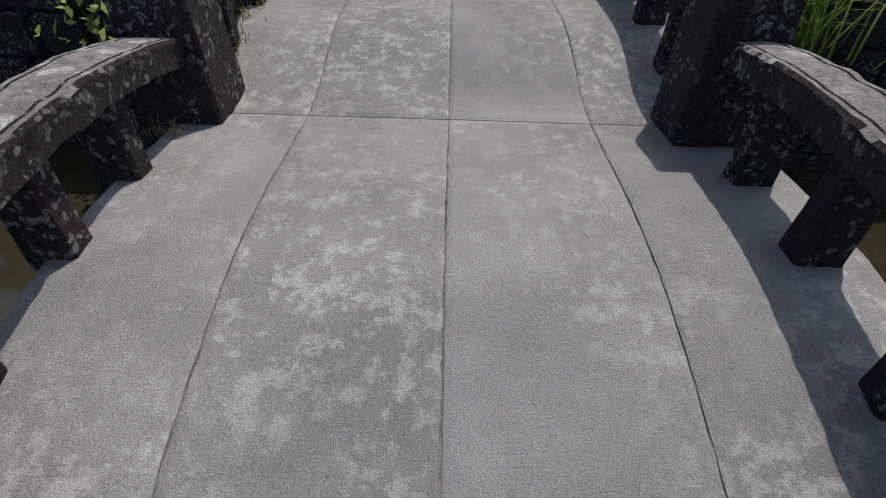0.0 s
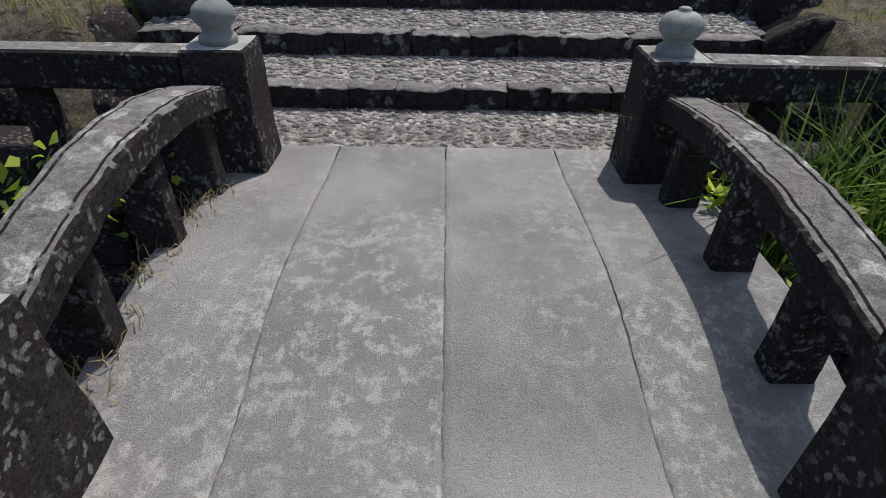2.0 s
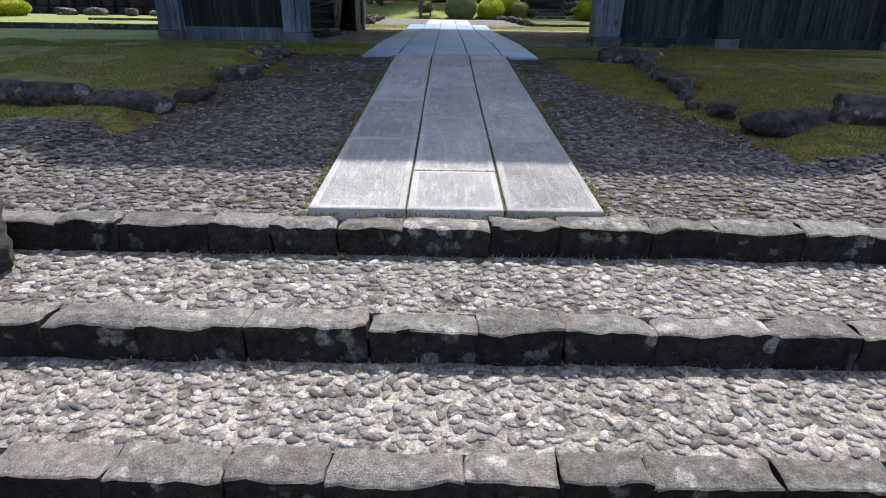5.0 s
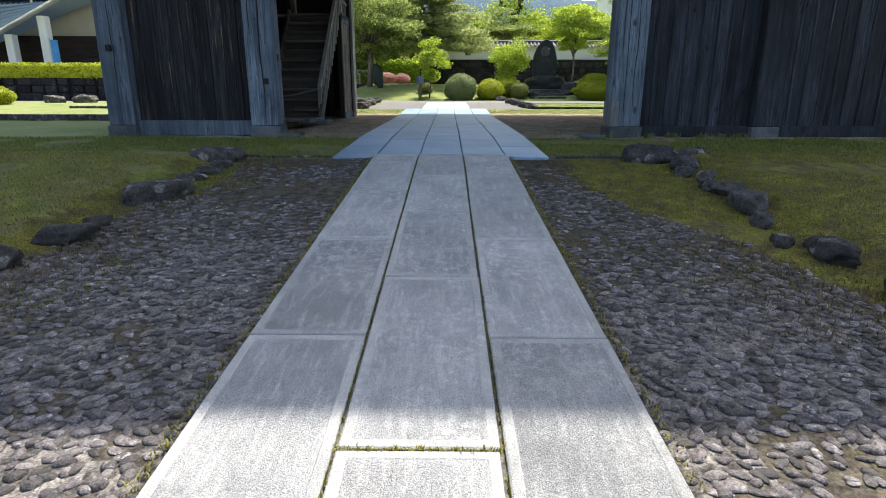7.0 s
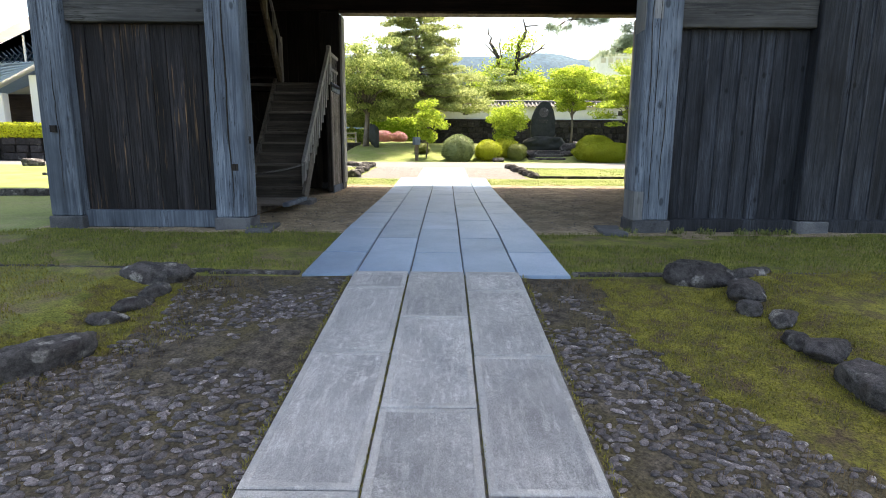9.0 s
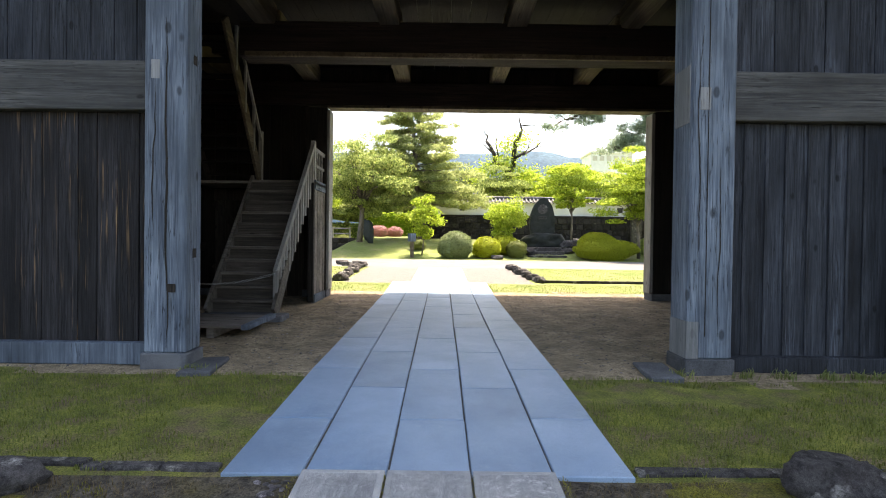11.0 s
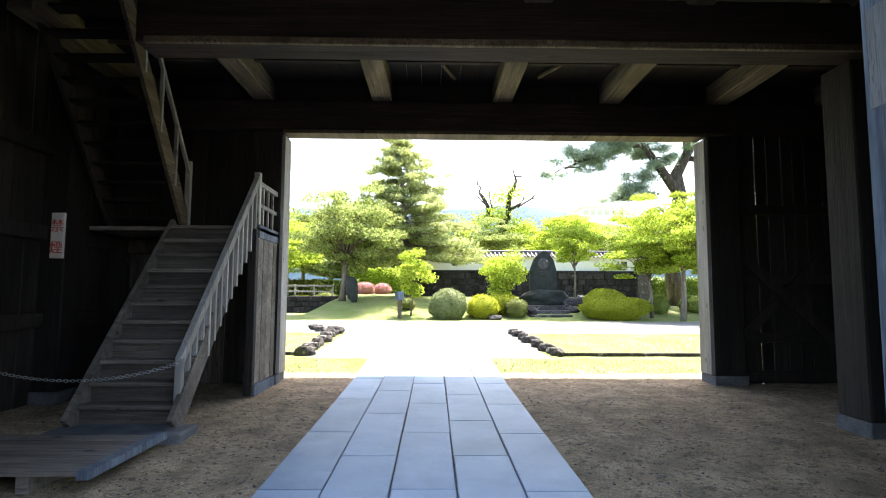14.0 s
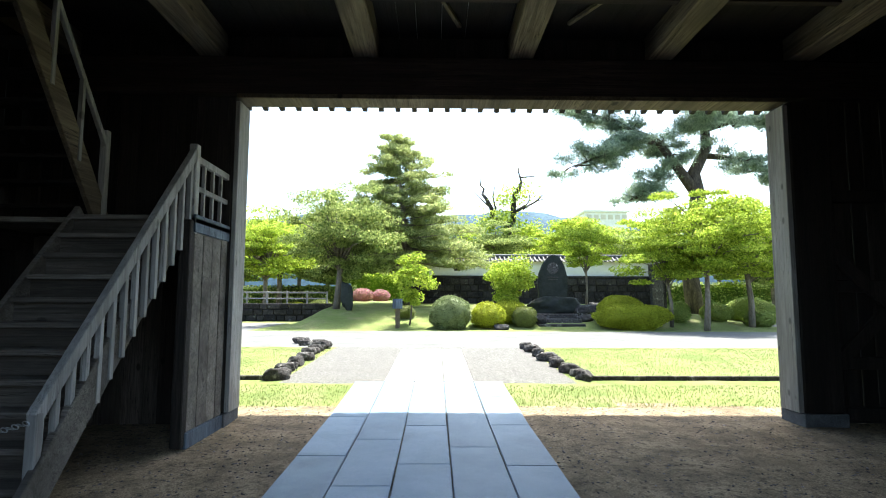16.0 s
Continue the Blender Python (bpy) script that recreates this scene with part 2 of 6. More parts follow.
SLAB = crusted_mat("slab_granite", (0.245, 0.25, 0.262), (0.41, 0.413, 0.42), (0.7, 0.7, 0.7), 0.53, (0.2, 0.187, 0.194), 0.8, 0.16, 0.9, 2.2, 0.48, (1, 0.12, 1))
SLAB_EDGE = crusted_mat("slab_margin", (0.3, 0.305, 0.31), (0.46, 0.46, 0.458), (0.6, 0.6, 0.59), 0.54, (0.22, 0.215, 0.21), 0.5, 0.1, 0.7, 3, 0.75)
# Blue of the reflected sky is put into this stone's colour.
SLAB_GATE_SKY = crusted_mat("slab_gate", (0.165, 0.26, 0.38), (0.26, 0.36, 0.485), (0.38, 0.45, 0.53), 0.6, (0.13, 0.19, 0.265), 0.25, 0.12, 0.3, 1.6, 0.4)
EARTH = mat("packed_earth", (0.17, 0.128, 0.082), (0.36, 0.28, 0.185), 2.6, 0.95, 1.0, 70, vary=0, third=(0.11, 0.084, 0.055), third_at=0.57, third_scale=16, third_soft=0.07, grain=0.7)
MOSS = mat("moss_ground", (0.06, 0.06, 0.01), (0.175, 0.16, 0.024), 6, 0.95, 1.0, 80, vary=0, third=(0.07, 0.05, 0.028), third_at=0.54, third_scale=5.5, third_soft=0.08, grain=0.85)
LAWN = mat("lawn_ground", (0.11, 0.15, 0.036), (0.19, 0.23, 0.07), 0.8, 0.95, 0.6, 60, vary=0, third=(0.22, 0.215, 0.1), third_at=0.58, third_scale=1.2, third_soft=0.12, grain=0.55)
ROAD = mat("road_gravel", (0.12, 0.12, 0.12), (0.17, 0.169, 0.167), 0.9, 0.95, 0.3, 60, vary=0, grain=0.25)
GRAVEL = mat("gravel", (0.065, 0.063, 0.061), (0.2, 0.194, 0.188), 22, 0.95, 1.0, 70, vary=0, grain=0.7)
ROCK = lichen_mat("garden_rock", (0.02, 0.019, 0.02), (0.12, 0.113, 0.112), (0.3, 0.29, 0.275), 0.42, 0.4, (0.06, 0.05, 0.052), 0.3, 6.0)
WATER = mat("moat_water", (0.02, 0.02, 0.01), (0.035, 0.03, 0.016), 0.6, 0.08, 0.05, 6, vary=0, spec=0.5, grain=0.1)
# Weathered grey timber; the blue of skylight is put into its colour.
WOOD_PILLAR = wood_mat("weathered_pillar", (0.045, 0.06, 0.086), (0.105, 0.137, 0.18), (0.205, 0.25, 0.305), 2, 0.9, 0.6, None, 0.56, 0.12, 1.0, 0.8, 0.8)
WOOD_BOARD = wood_mat("weathered_board", (0.009, 0.011, 0.016), (0.026, 0.031, 0.041), (0.066, 0.077, 0.096), 2, 0.9, 0.7, None, 0.56, 0.3, 1.0, 0.85)
WOOD_BROWN = wood_mat("brown_board", (0.005, 0.0048, 0.006), (0.018, 0.0165, 0.019), (0.042, 0.042, 0.048), 2, 0.9, -0.9, (0.18, 0.115, 0.062), 0.6, 0.3, 1.0, 0.8, 0.75)
WOOD_DARK = wood_mat("dark_beam", (0.012, 0.008, 0.0075), (0.034, 0.023, 0.02), (0.06, 0.042, 0.034), 0, 0.8, 0.5, None, 0.56, 0.25, 1.0, 0.8, 0.6)
# Kept near-black: the dim inside of the gate is part of this colour.
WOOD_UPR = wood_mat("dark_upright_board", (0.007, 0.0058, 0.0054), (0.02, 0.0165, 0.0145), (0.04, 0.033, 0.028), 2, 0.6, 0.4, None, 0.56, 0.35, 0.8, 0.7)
WOOD_INNER = wood_mat("inner_brown_board", (0.03, 0.024, 0.021), (0.07, 0.058, 0.05), (0.115, 0.098, 0.085), 2, 0.8, 0.7, None, 0.56, 0.35, 0.8, 0.8)
WOOD_JOIST = wood_mat("pale_joist", (0.06, 0.045, 0.029), (0.135, 0.105, 0.07), (0.23, 0.187, 0.13), 1, 0.8, 0.8, None, 0.56, 0.2, 0.8, 0.9, 0.6)
WOOD_STAIR = wood_mat("grey_stair_wood", (0.07, 0.06, 0.052), (0.15, 0.132, 0.116), (0.235, 0.212, 0.188), 0, 0.7, 0.6, None, 0.56, 0.25, 0.8, 0.7)
# Darker copy of the stair wood; shade under nosings is in the colour.
STAIR_RISER = wood_mat("dark_riser_wood", (0.035, 0.03, 0.026), (0.08, 0.069, 0.06), (0.125, 0.11, 0.096), 0, 0.7, 0.5, None, 0.56, 0.25, 0.7, 0.6)
WOOD_RAIL = wood_mat("pale_rail_wood", (0.2, 0.19, 0.182), (0.32, 0.308, 0.296), (0.43, 0.416, 0.4), 2, 0.4, 0.5, None, 0.56, 0.15, 0.6, 0.6)
PLINTH = mat("plinth_stone", (0.06, 0.065, 0.075), (0.12, 0.125, 0.135), 4, 0.9, 0.4, 90)
PLASTER = mat("white_plaster", (0.66, 0.66, 0.65), (0.78, 0.78, 0.77), 0.7, 0.9, 0.1, 30, vary=0.02, grain=0.05)
TILE = mat("roof_tile", (0.05, 0.052, 0.058), (0.12, 0.122, 0.13), 3, 0.6, 0.2, 40, vary=0.25)
STONEWALL = lichen_mat("dark_wall_stone", (0.012, 0.0115, 0.013), (0.045, 0.042, 0.045), (0.13, 0.125, 0.12), 0.3, 0.3, (0.03, 0.026, 0.028), 0.5, 3.0)
MONUMENT = mat("dark_monument_stone", (0.010, 0.014, 0.013), (0.024, 0.03, 0.028), 3, 0.6, 0.3, 30, spec=0.3)
BARK = mat("bark", (0.10, 0.085, 0.07), (0.24, 0.21, 0.18), 7, 0.95, 0.9, 30, (1, 1, 0.25))
PINEBARK = mat("pine_bark", (0.05, 0.042, 0.036), (0.14, 0.115, 0.098), 7, 0.95, 0.9, 30, (1, 1, 0.3))
DEADBARK = mat("dead_bark", (0.03, 0.026, 0.024), (0.07, 0.06, 0.052), 6, 0.95, 0.9, 30)
# Blue of the distant haze is put into the woods' colour.
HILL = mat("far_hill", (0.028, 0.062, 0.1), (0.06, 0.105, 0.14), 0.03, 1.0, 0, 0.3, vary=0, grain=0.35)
BLUEROOF = mat("blue_metal_roof", (0.28, 0.36, 0.42), (0.36, 0.44, 0.5), 0.6, 0.5, 0, 8, vary=0, grain=0.08)
CREAM = mat("cream_wall", (0.5, 0.47, 0.4), (0.58, 0.55, 0.48), 0.6, 0.9, 0.05, 20, vary=0, grain=0.05)
DARKGLASS = mat("dark_window_blue", (0.03, 0.12, 0.24), (0.06, 0.18, 0.32), 0.6, 0.15, 0, 5, vary=0, spec=0.5, grain=0.1)
BLUEFRAME = mat("dark_blue_frame", (0.012, 0.03, 0.06), (0.02, 0.045, 0.085), 1, 0.5, 0, 8, vary=0, grain=0.1)
BLUECLOTH = mat("blue_banner_cloth", (0.05, 0.22, 0.5), (0.08, 0.3, 0.62), 2, 0.8, 0, 10, vary=0, grain=0.1)
METAL = mat("chain_metal", (0.32, 0.33, 0.34), (0.5, 0.5, 0.5), 30, 0.45, 0, 90, metal=0.8, vary=0)
SIGNWHITE = mat("sign_white", (0.62, 0.58, 0.56), (0.72, 0.68, 0.66), 8, 0.7, 0, 30, vary=0, grain=0.08)
SIGNRED = mat("sign_red", (0.5, 0.05, 0.05), (0.58, 0.07, 0.06), 8, 0.7, 0, 30, vary=0, grain=0.1)
LEAF_LIGHT = leaf_mat("leaf_light", (0.13, 0.23, 0.012), (0.6, 0.7, 0.12), 0.58)
LEAF_MID = leaf_mat("leaf_mid", (0.07, 0.13, 0.025), (0.5, 0.57, 0.2), 0.6)
LEAF_OLIVE = leaf_mat("leaf_olive", (0.12, 0.15, 0.05), (0.26, 0.29, 0.1), 0.5)
LEAF_SAGE = leaf_mat("leaf_sage", (0.075, 0.11, 0.04), (0.34, 0.4, 0.2), 0.4)
NEEDLE = leaf_mat("pine_needle", (0.14, 0.19, 0.06), (0.52, 0.57, 0.24), 0.58)
NEEDLE_BLUE = leaf_mat("pine_needle_blue", (0.12, 0.185, 0.13), (0.44, 0.53, 0.4), 0.6)
LEAF_YELLOW = leaf_mat("leaf_yellow", (0.13, 0.17, 0.012), (0.58, 0.62, 0.07), 0.45)
LEAF_PINK = leaf_mat("azalea_pink", (0.2, 0.2, 0.08), (0.75, 0.35, 0.45), 0.4)
GRASS = leaf_mat("grass_blade", (0.085, 0.11, 0.022), (0.22, 0.24, 0.055), 0.35)
LAWN_BLADE = leaf_mat("lawn_blade", (0.12, 0.16, 0.045), (0.25, 0.285, 0.11), 0.4)
MOSS_GREEN = mat("green_moss_ground", (0.07, 0.085, 0.016), (0.19, 0.195, 0.036), 4, 0.95, 1.0, 70, vary=0, third=(0.14, 0.105, 0.058), third_at=0.56, third_scale=3.2, third_soft=0.1, grain=0.75)
MORTAR_PALE = mat("pale_bed", (0.075, 0.068, 0.065), (0.25, 0.23, 0.216), 15, 0.95, 1.0, 90, third=(0.03, 0.026, 0.024), third_at=0.53, third_scale=13, third_soft=0.08, vary=0, grain=0.75)
GRASS_DRY = leaf_mat("dry_moss_blade", (0.1, 0.09, 0.016), (0.26, 0.24, 0.04), 0.2)
GRASS_TALL = leaf_mat("tall_grass", (0.05, 0.10, 0.012), (0.16, 0.25, 0.04), 0.35)
STRAW = leaf_mat("straw", (0.2, 0.14, 0.06), (0.34, 0.26, 0.13), 0.2)
NEEDLE_LITTER = leaf_mat("needle_litter", (0.06, 0.042, 0.02), (0.17, 0.125, 0.06), 0.15)


# ---- building helpers ----
def thing(name, x, y, z, label, category, group="", kind=""):
    ob = new(name)
    ob.empty_display_size = 0.1
    ob.matrix_basis = Matrix.Translation((x, y, z))
    return tagged(ob, label, category, group, kind)


def mesh_of(bm, name, material, smooth=False):
    me = bpy.data.meshes.new(name)
    bm.to_mesh(me)
    bm.free()
    for m in material if isinstance(material, (list, tuple)) else [material]:
        me.materials.append(m)
    if smooth:
        me.polygons.foreach_set("use_smooth", [True] * len(me.polygons))
    return me


def attach(ob, parent, label=""):
    if parent is not None:
        ob.parent = parent
        ob.matrix_parent_inverse = parent.matrix_basis.inverted() if parent.parent is None else Matrix()
    if label:
        ob["label"] = label
    return ob


def part(name, bm, material, parent, label="", smooth=False):
    return attach(new(name, mesh_of(bm, name, material, smooth)), parent, label)


def setting(name, bm, material, label, category, smooth=False):
    return tagged(new(name, mesh_of(bm, name, material, smooth)), label, category, kind="structure")


def box(x0, x1, y0, y1, z0, z1, bevel=0.008, bm=None, rough=0.0, cuts=0, seed=0, wear=0.0):
    """A box with softened edges; rough moves its corners about, cuts gives it more of them, wear rounds and chips the top edges."""
    out = bm or bmesh.new()
    b = bmesh.new() if bm else out
    bmesh.ops.create_cube(b, size=1)
    for v in b.verts:
        v.co = Vector(((x0 + x1) / 2 + v.co.x * (x1 - x0), (y0 + y1) / 2 + v.co.y * (y1 - y0), (z0 + z1) / 2 + v.co.z * (z1 - z0)))
    if cuts:
        bmesh.ops.subdivide_edges(b, edges=b.edges[:], cuts=cuts, use_grid_fill=True)
    if bevel:
        es = b.edges[:] if not cuts else [e for e in b.edges if e.calc_face_angle(0) > 0.5]
        bmesh.ops.bevel(b, geom=es, offset=bevel, segments=1, affect="EDGES")
    if rough:
        for v in b.verts:
            rim = min(abs(v.co.y - y0), abs(v.co.y - y1), abs(v.co.x - x0), abs(v.co.x - x1))
            if wear and v.co.z > z1 - 0.03 and rim < 0.04:
                v.co.z -= wear * (1 - rim / 0.04) * (0.8 + 1.4 * noise.noise(v.co * 11 + Vector((0, seed, 0))))
            v.co += noise.noise_vector(v.co * 4.3 + Vector((seed, 0, 0))) * rough + noise.noise_vector(v.co * 13) * rough * 0.4
    if bm:
        me = bpy.data.meshes.new("tmp")
        b.to_mesh(me)
        b.free()
        out.from_mesh(me)
        bpy.data.meshes.remove(me)
    return out


def beam(a, b, w, h, bevel=0.006, bm=None):
    """A bar of section w by h from a to b (h is the upright side)."""
    a, b = Vector(a), Vector(b)
    d = b - a
    out = box(-w / 2, w / 2, 0, d.length, -h / 2, h / 2, bevel)
    yv = d.normalized()
    up = Vector((0, 0, 1)) if abs(yv.z) < 0.99 else Vector((0, 1, 0))
    xv = yv.cross(up).normalized()
    zv = xv.cross(yv)
    m = Matrix.Translation(a) @ Matrix((xv, yv, zv)).transposed().to_4x4()
    bmesh.ops.transform(out, matrix=m, verts=out.verts)
    if bm:
        me = bpy.data.meshes.new("tmp")
        out.to_mesh(me)
        out.free()
        bm.from_mesh(me)
        bpy.data.meshes.remove(me)
        return bm
    return out


def lathe(profile, segs=20, at=(0, 0, 0)):
    """Turned shape from (radius, height) pairs."""
    bm = bmesh.new()
    rings = [[bm.verts.new((at[0] + r * math.cos(2 * math.pi * i / segs), at[1] + r * math.sin(2 * math.pi * i / segs), at[2] + z)) for i in range(segs)] for r, z in profile]
    for p, q in zip(rings, rings[1:]):
        for i in range(segs):
            bm.faces.new((p[i], p[(i + 1) % segs], q[(i + 1) % segs], q[i]))
    bm.faces.new(rings[-1])
    bm.faces.new(rings[0][::-1])
    return bm


def tube(points, radii, segs=7, bm=None):
    bm = bm or bmesh.new()
    rings = []
    pts = [Vector(p) for p in points]
    for i, p in enumerate(pts):
        d = (pts[min(i + 1, len(pts) - 1)] - pts[max(i - 1, 0)]).normalized()
        u = d.cross(Vector((0.31, 0.9, 0.2))).normalized()
        v = d.cross(u)
        rings.append([bm.verts.new(p + radii[i] * (math.cos(2 * math.pi * k / segs) * u + math.sin(2 * math.pi * k / segs) * v)) for k in range(segs)])
    for p, q in zip(rings, rings[1:]):
        for k in range(segs):
            bm.faces.new((p[k], p[(k + 1) % segs], q[(k + 1) % segs], q[k]))
    bm.faces.new(rings[-1])
    bm.faces.new(rings[0][::-1])
    return bm


def raw(name, verts, faces, material):
    me = bpy.data.meshes.new(name)
    me.from_pydata(verts, [], faces)
    me.materials.append(material)
    return me


def rock_bm(sx, sy, sz, seed, subdiv=4):
    """A boulder split along random planes, then pitted."""
    bm = bmesh.new()
    bmesh.ops.create_icosphere(bm, subdivisions=subdiv, radius=1)
    r = random.Random(seed * 13 + 5)
    cuts = []
    for _ in range(13):
        n = Vector((r.gauss(0, 1), r.gauss(0, 1), r.gauss(0, 0.9))).normalized()
        cuts.append((n, r.uniform(0.62, 0.95)))
    cuts.append((Vector((0.1, 0.05, 1)).normalized(), 0.68))
    off = Vector((seed * 3.7, seed * 1.3, 0))
    for v in bm.verts:
        d = v.co.normalized()
        k = min([1.0] + [h / d.dot(n) for n, h in cuts if d.dot(n) > 0.2])
        k *= 1 + 0.12 * noise.noise(d * 1.6 + off) + 0.1 * noise.noise(d * 4 + off) + 0.05 * noise.noise(d * 11 + off)
        v.co = Vector((d.x * k * sx, d.y * k * sy, d.z * k * sz))
    return bm


def profile_z(y, pts):
    for (a, za), (b, zb) in zip(pts, pts[1:]):
        if y <= b:
            return za + (zb - za) * max(0.0, (y - a)) / (b - a)
    return pts[-1][1]


GROUND = [(-60, 0.3), (-9, 0.3), (-8, -1.6), (6.8, -1.6), (7.25, 0.75), (7.9, 0.98), (8.5, 1.2), (9.1, 1.42), (9.3, 1.64), (15.05, 2.10), (17.5, 2.2), (24.1, 2.3),
          (26.4, 2.42), (31.4, 2.58), (42, 2.62), (46, 3.45), (52, 3.8), (70, 4.2), (200, 6.0), (900, 8.0)]


def gz(x, y):
    """Height of the ground."""
    z = profile_z(y, GROUND)
    if 7.3 < y < 9.4:                              # banks beside the steps
        e = max(-2.05 - x, x - 2.95, 0.0)
        z = max(z, z + (1.62 - z) * min(1, e / 0.25) * min(1, max(0, (y - 7.55) / 0.5)))
    if 9.3 <= y < 15.05:                           # raised moss beds
        e = max(-2.1 - x, x - 3.1, 0.0)
        z += 0.10 * min(1, e / 0.3)
    if y > 40:                                     # the road goes on past the mounds
        k = min(1, max(0, (x - 13) / 6)) + min(1, max(0, (-5.3 - x) / 1.5))
        z = z + (profile_z(min(y, 42), GROUND) + 0.008 * (y - 42) - z) * min(1, k) * (1 if y > 42 else 0)
    return z


# ---- ground ----
def zone(x, y):
    """Which ground cover lies here: 0 lawn, 1 moss, 2 earth, 3 road, 4 gravel, 5 dark pebble bed, 6 pale pebble bed, 7 green moss."""
    w = 0.25 * noise.noise(Vector((x * 0.9, y * 0.9, 0)))
    if y < 9.3:
        return 6 if -2.0 < x < 2.95 else 5 if x > 0 or y < 8.8 else 7
    if y < 15.05:
        v = 0.6 * w + 0.14 * noise.noise(Vector((x * 4, y * 4, 7))) + 0.06 * noise.noise(Vector((x * 11, y * 11, 1)))
        stones = 6 if y < (11.6 if x < 0.5 else 10.7) + 4 * noise.noise(Vector((x * 0.8, y * 0.8, 4))) + 2 * noise.noise(Vector((x * 3.1, y * 3.1, 8))) else 5
        if y < (10.9 if x < 0.5 else 10.35) + 1.5 * v:
            return stones if -6.5 < x < 6.5 else 1
        west = profile_z(y, [(10.9, -2.05), (12.9, -1.95), (13.4, -1.72), (14.1, -1.62), (14.8, -1.8)])
        east = profile_z(y, [(10.4, 2.9), (11.5, 2.75), (12.4, 2.45), (13.2, 1.95), (14.9, 1.92)])
        if west + v < x < east + v:
            return stones
        return 1 if -2.35 + v < x else 7
    if y < 17.3 + w:
        return 7
    if y < 25.1 + w and -5.1 < x < 9.6:
        return 2
    if y < 26.9:
        return 0
    if y < 32.6:
        return 4 if -2.15 < x < 3.1 else 0
    if y < 40.8 or (y < 49 and x < -7.5) or (y < 46 and x > 18):
        return 3
    return 0


def build_ground():
    def line(a, b, step, tail):
        return [-t for t in reversed(tail)] + [a + step * i for i in range(int((b - a) / step) + 1)] + tail
    xs = line(-12, 12, 0.08, [14, 17, 21, 26, 33, 45, 70, 110, 200, 400, 900])
    ys = [-60, -30, -15, -9, -8, -4, 0, 3, 5, 6.5, 6.9, 7.1] + [7.3 + 0.22 * i for i in range(9)] + [9.3 + 0.0767 * i for i in range(75)] + [15.05 + 0.245 * i for i in range(120)]
    ys += [44.6, 45.5, 46.5, 48, 50, 53, 57, 62, 70, 85, 110, 150, 220, 350, 600, 900]
    verts, faces, idx = [], [], []
    for y in ys:
        for x in xs:
            n = 0.018 * noise.noise(Vector((x * 1.7, y * 1.7, 2.0)))
            verts.append((x, y, gz(x, y) + n - 0.004))
    nx = len(xs)
    for j in range(len(ys) - 1):
        for i in range(nx - 1):
            faces.append((j * nx + i, j * nx + i + 1, (j + 1) * nx + i + 1, (j + 1) * nx + i))
            idx.append(zone((xs[i] + xs[i + 1]) / 2, (ys[j] + ys[j + 1]) / 2))
    me = raw("ground", verts, faces, LAWN)
    for m in (MOSS, EARTH, ROAD, GRAVEL, MORTAR_DARK, MORTAR_PALE, MOSS_GREEN):
        me.materials.append(m)
    me.polygons.foreach_set("material_index", idx)
    me.polygons.foreach_set("use_smooth", [True] * len(faces))
    return tagged(new("ground", me), "lawn, moss, packed earth and pale gravel road around a gate", "ground", kind="structure")


ground = build_ground()
water = bmesh.new()
bmesh.ops.create_grid(water, x_segments=2, y_segments=2, size=1)
bmesh.ops.transform(water, matrix=Matrix.Translation((0, -0.55, -0.45)) @ Matrix.Diagonal((120, 7.7, 1, 1)), verts=water.verts)
setting("water", water, WATER, "dark still brown-green moat water under the bridge", "water")


# ---- bridge ----
DECK = [(-4.0, 0.6), (0.0, 0.62), (1.5, 0.72), (2.4, 0.84), (3.0, 0.945), (3.4, 1.02), (3.75, 1.055), (4.1, 1.05), (4.55, 1.0), (4.9, 0.962), (5.15, 0.962), (5.4, 1.02), (5.65, 1.075), (5.9, 1.1), (6.25, 1.085), (6.6, 1.058), (6.9, 1.025), (7.35, 1.025)]


def profile_smooth(y, pts):
    return sum(profile_z(y + d, pts) for d in (-0.12, -0.06, 0, 0.06, 0.12)) / 5


def deck_z(y):
    """Two low humps, one to each span, meeting at the middle posts."""
    return profile_smooth(y, DECK)


bridge = thing("bridge_deck", 0.28, 5, 0.4, "worn grey concrete bridge deck with grooved joints", "bridge", kind="structure")
part("bed", box(-0.86, 1.77, -4.0, 7.3, 0.1, 0.56, 0.01), JOINT, bridge)
bed2 = bmesh.new()
BEDY = [-4.0, 0.0, 1.5] + [2.4 + 0.25 * i for i in range(20)]
NB = len(BEDY)
prof = [(y, deck_z(y) - 0.012) for y in BEDY]
for s in (-0.87, 1.81):
    for y, z in prof:
        bed2.verts.new((s, y, z))
bed2.verts.ensure_lookup_table()
for i in range(NB - 1):
    bed2.faces.new((bed2.verts[i], bed2.verts[NB + i], bed2.verts[NB + 1 + i], bed2.verts[i + 1]))
part("joint_bed", bed2, JOINT, bridge)
# joint lines drift a little sideways along the deck: y, then the three joints
LINES = [(-4.0, -0.30, 0.385, 1.08), (4.0, -0.30, 0.39, 1.09), (4.9, -0.294, 0.399, 1.10), (7.0, -0.28, 0.402, 1.094), (7.33, -0.275, 0.403, 1.094)]


def deck_line(k, y):
    for p, q in zip(LINES, LINES[1:]):
        if y <= q[0]:
            return p[k] + (q[k] - p[k]) * (y - p[0]) / (q[0] - p[0])
    return LINES[-1][k]


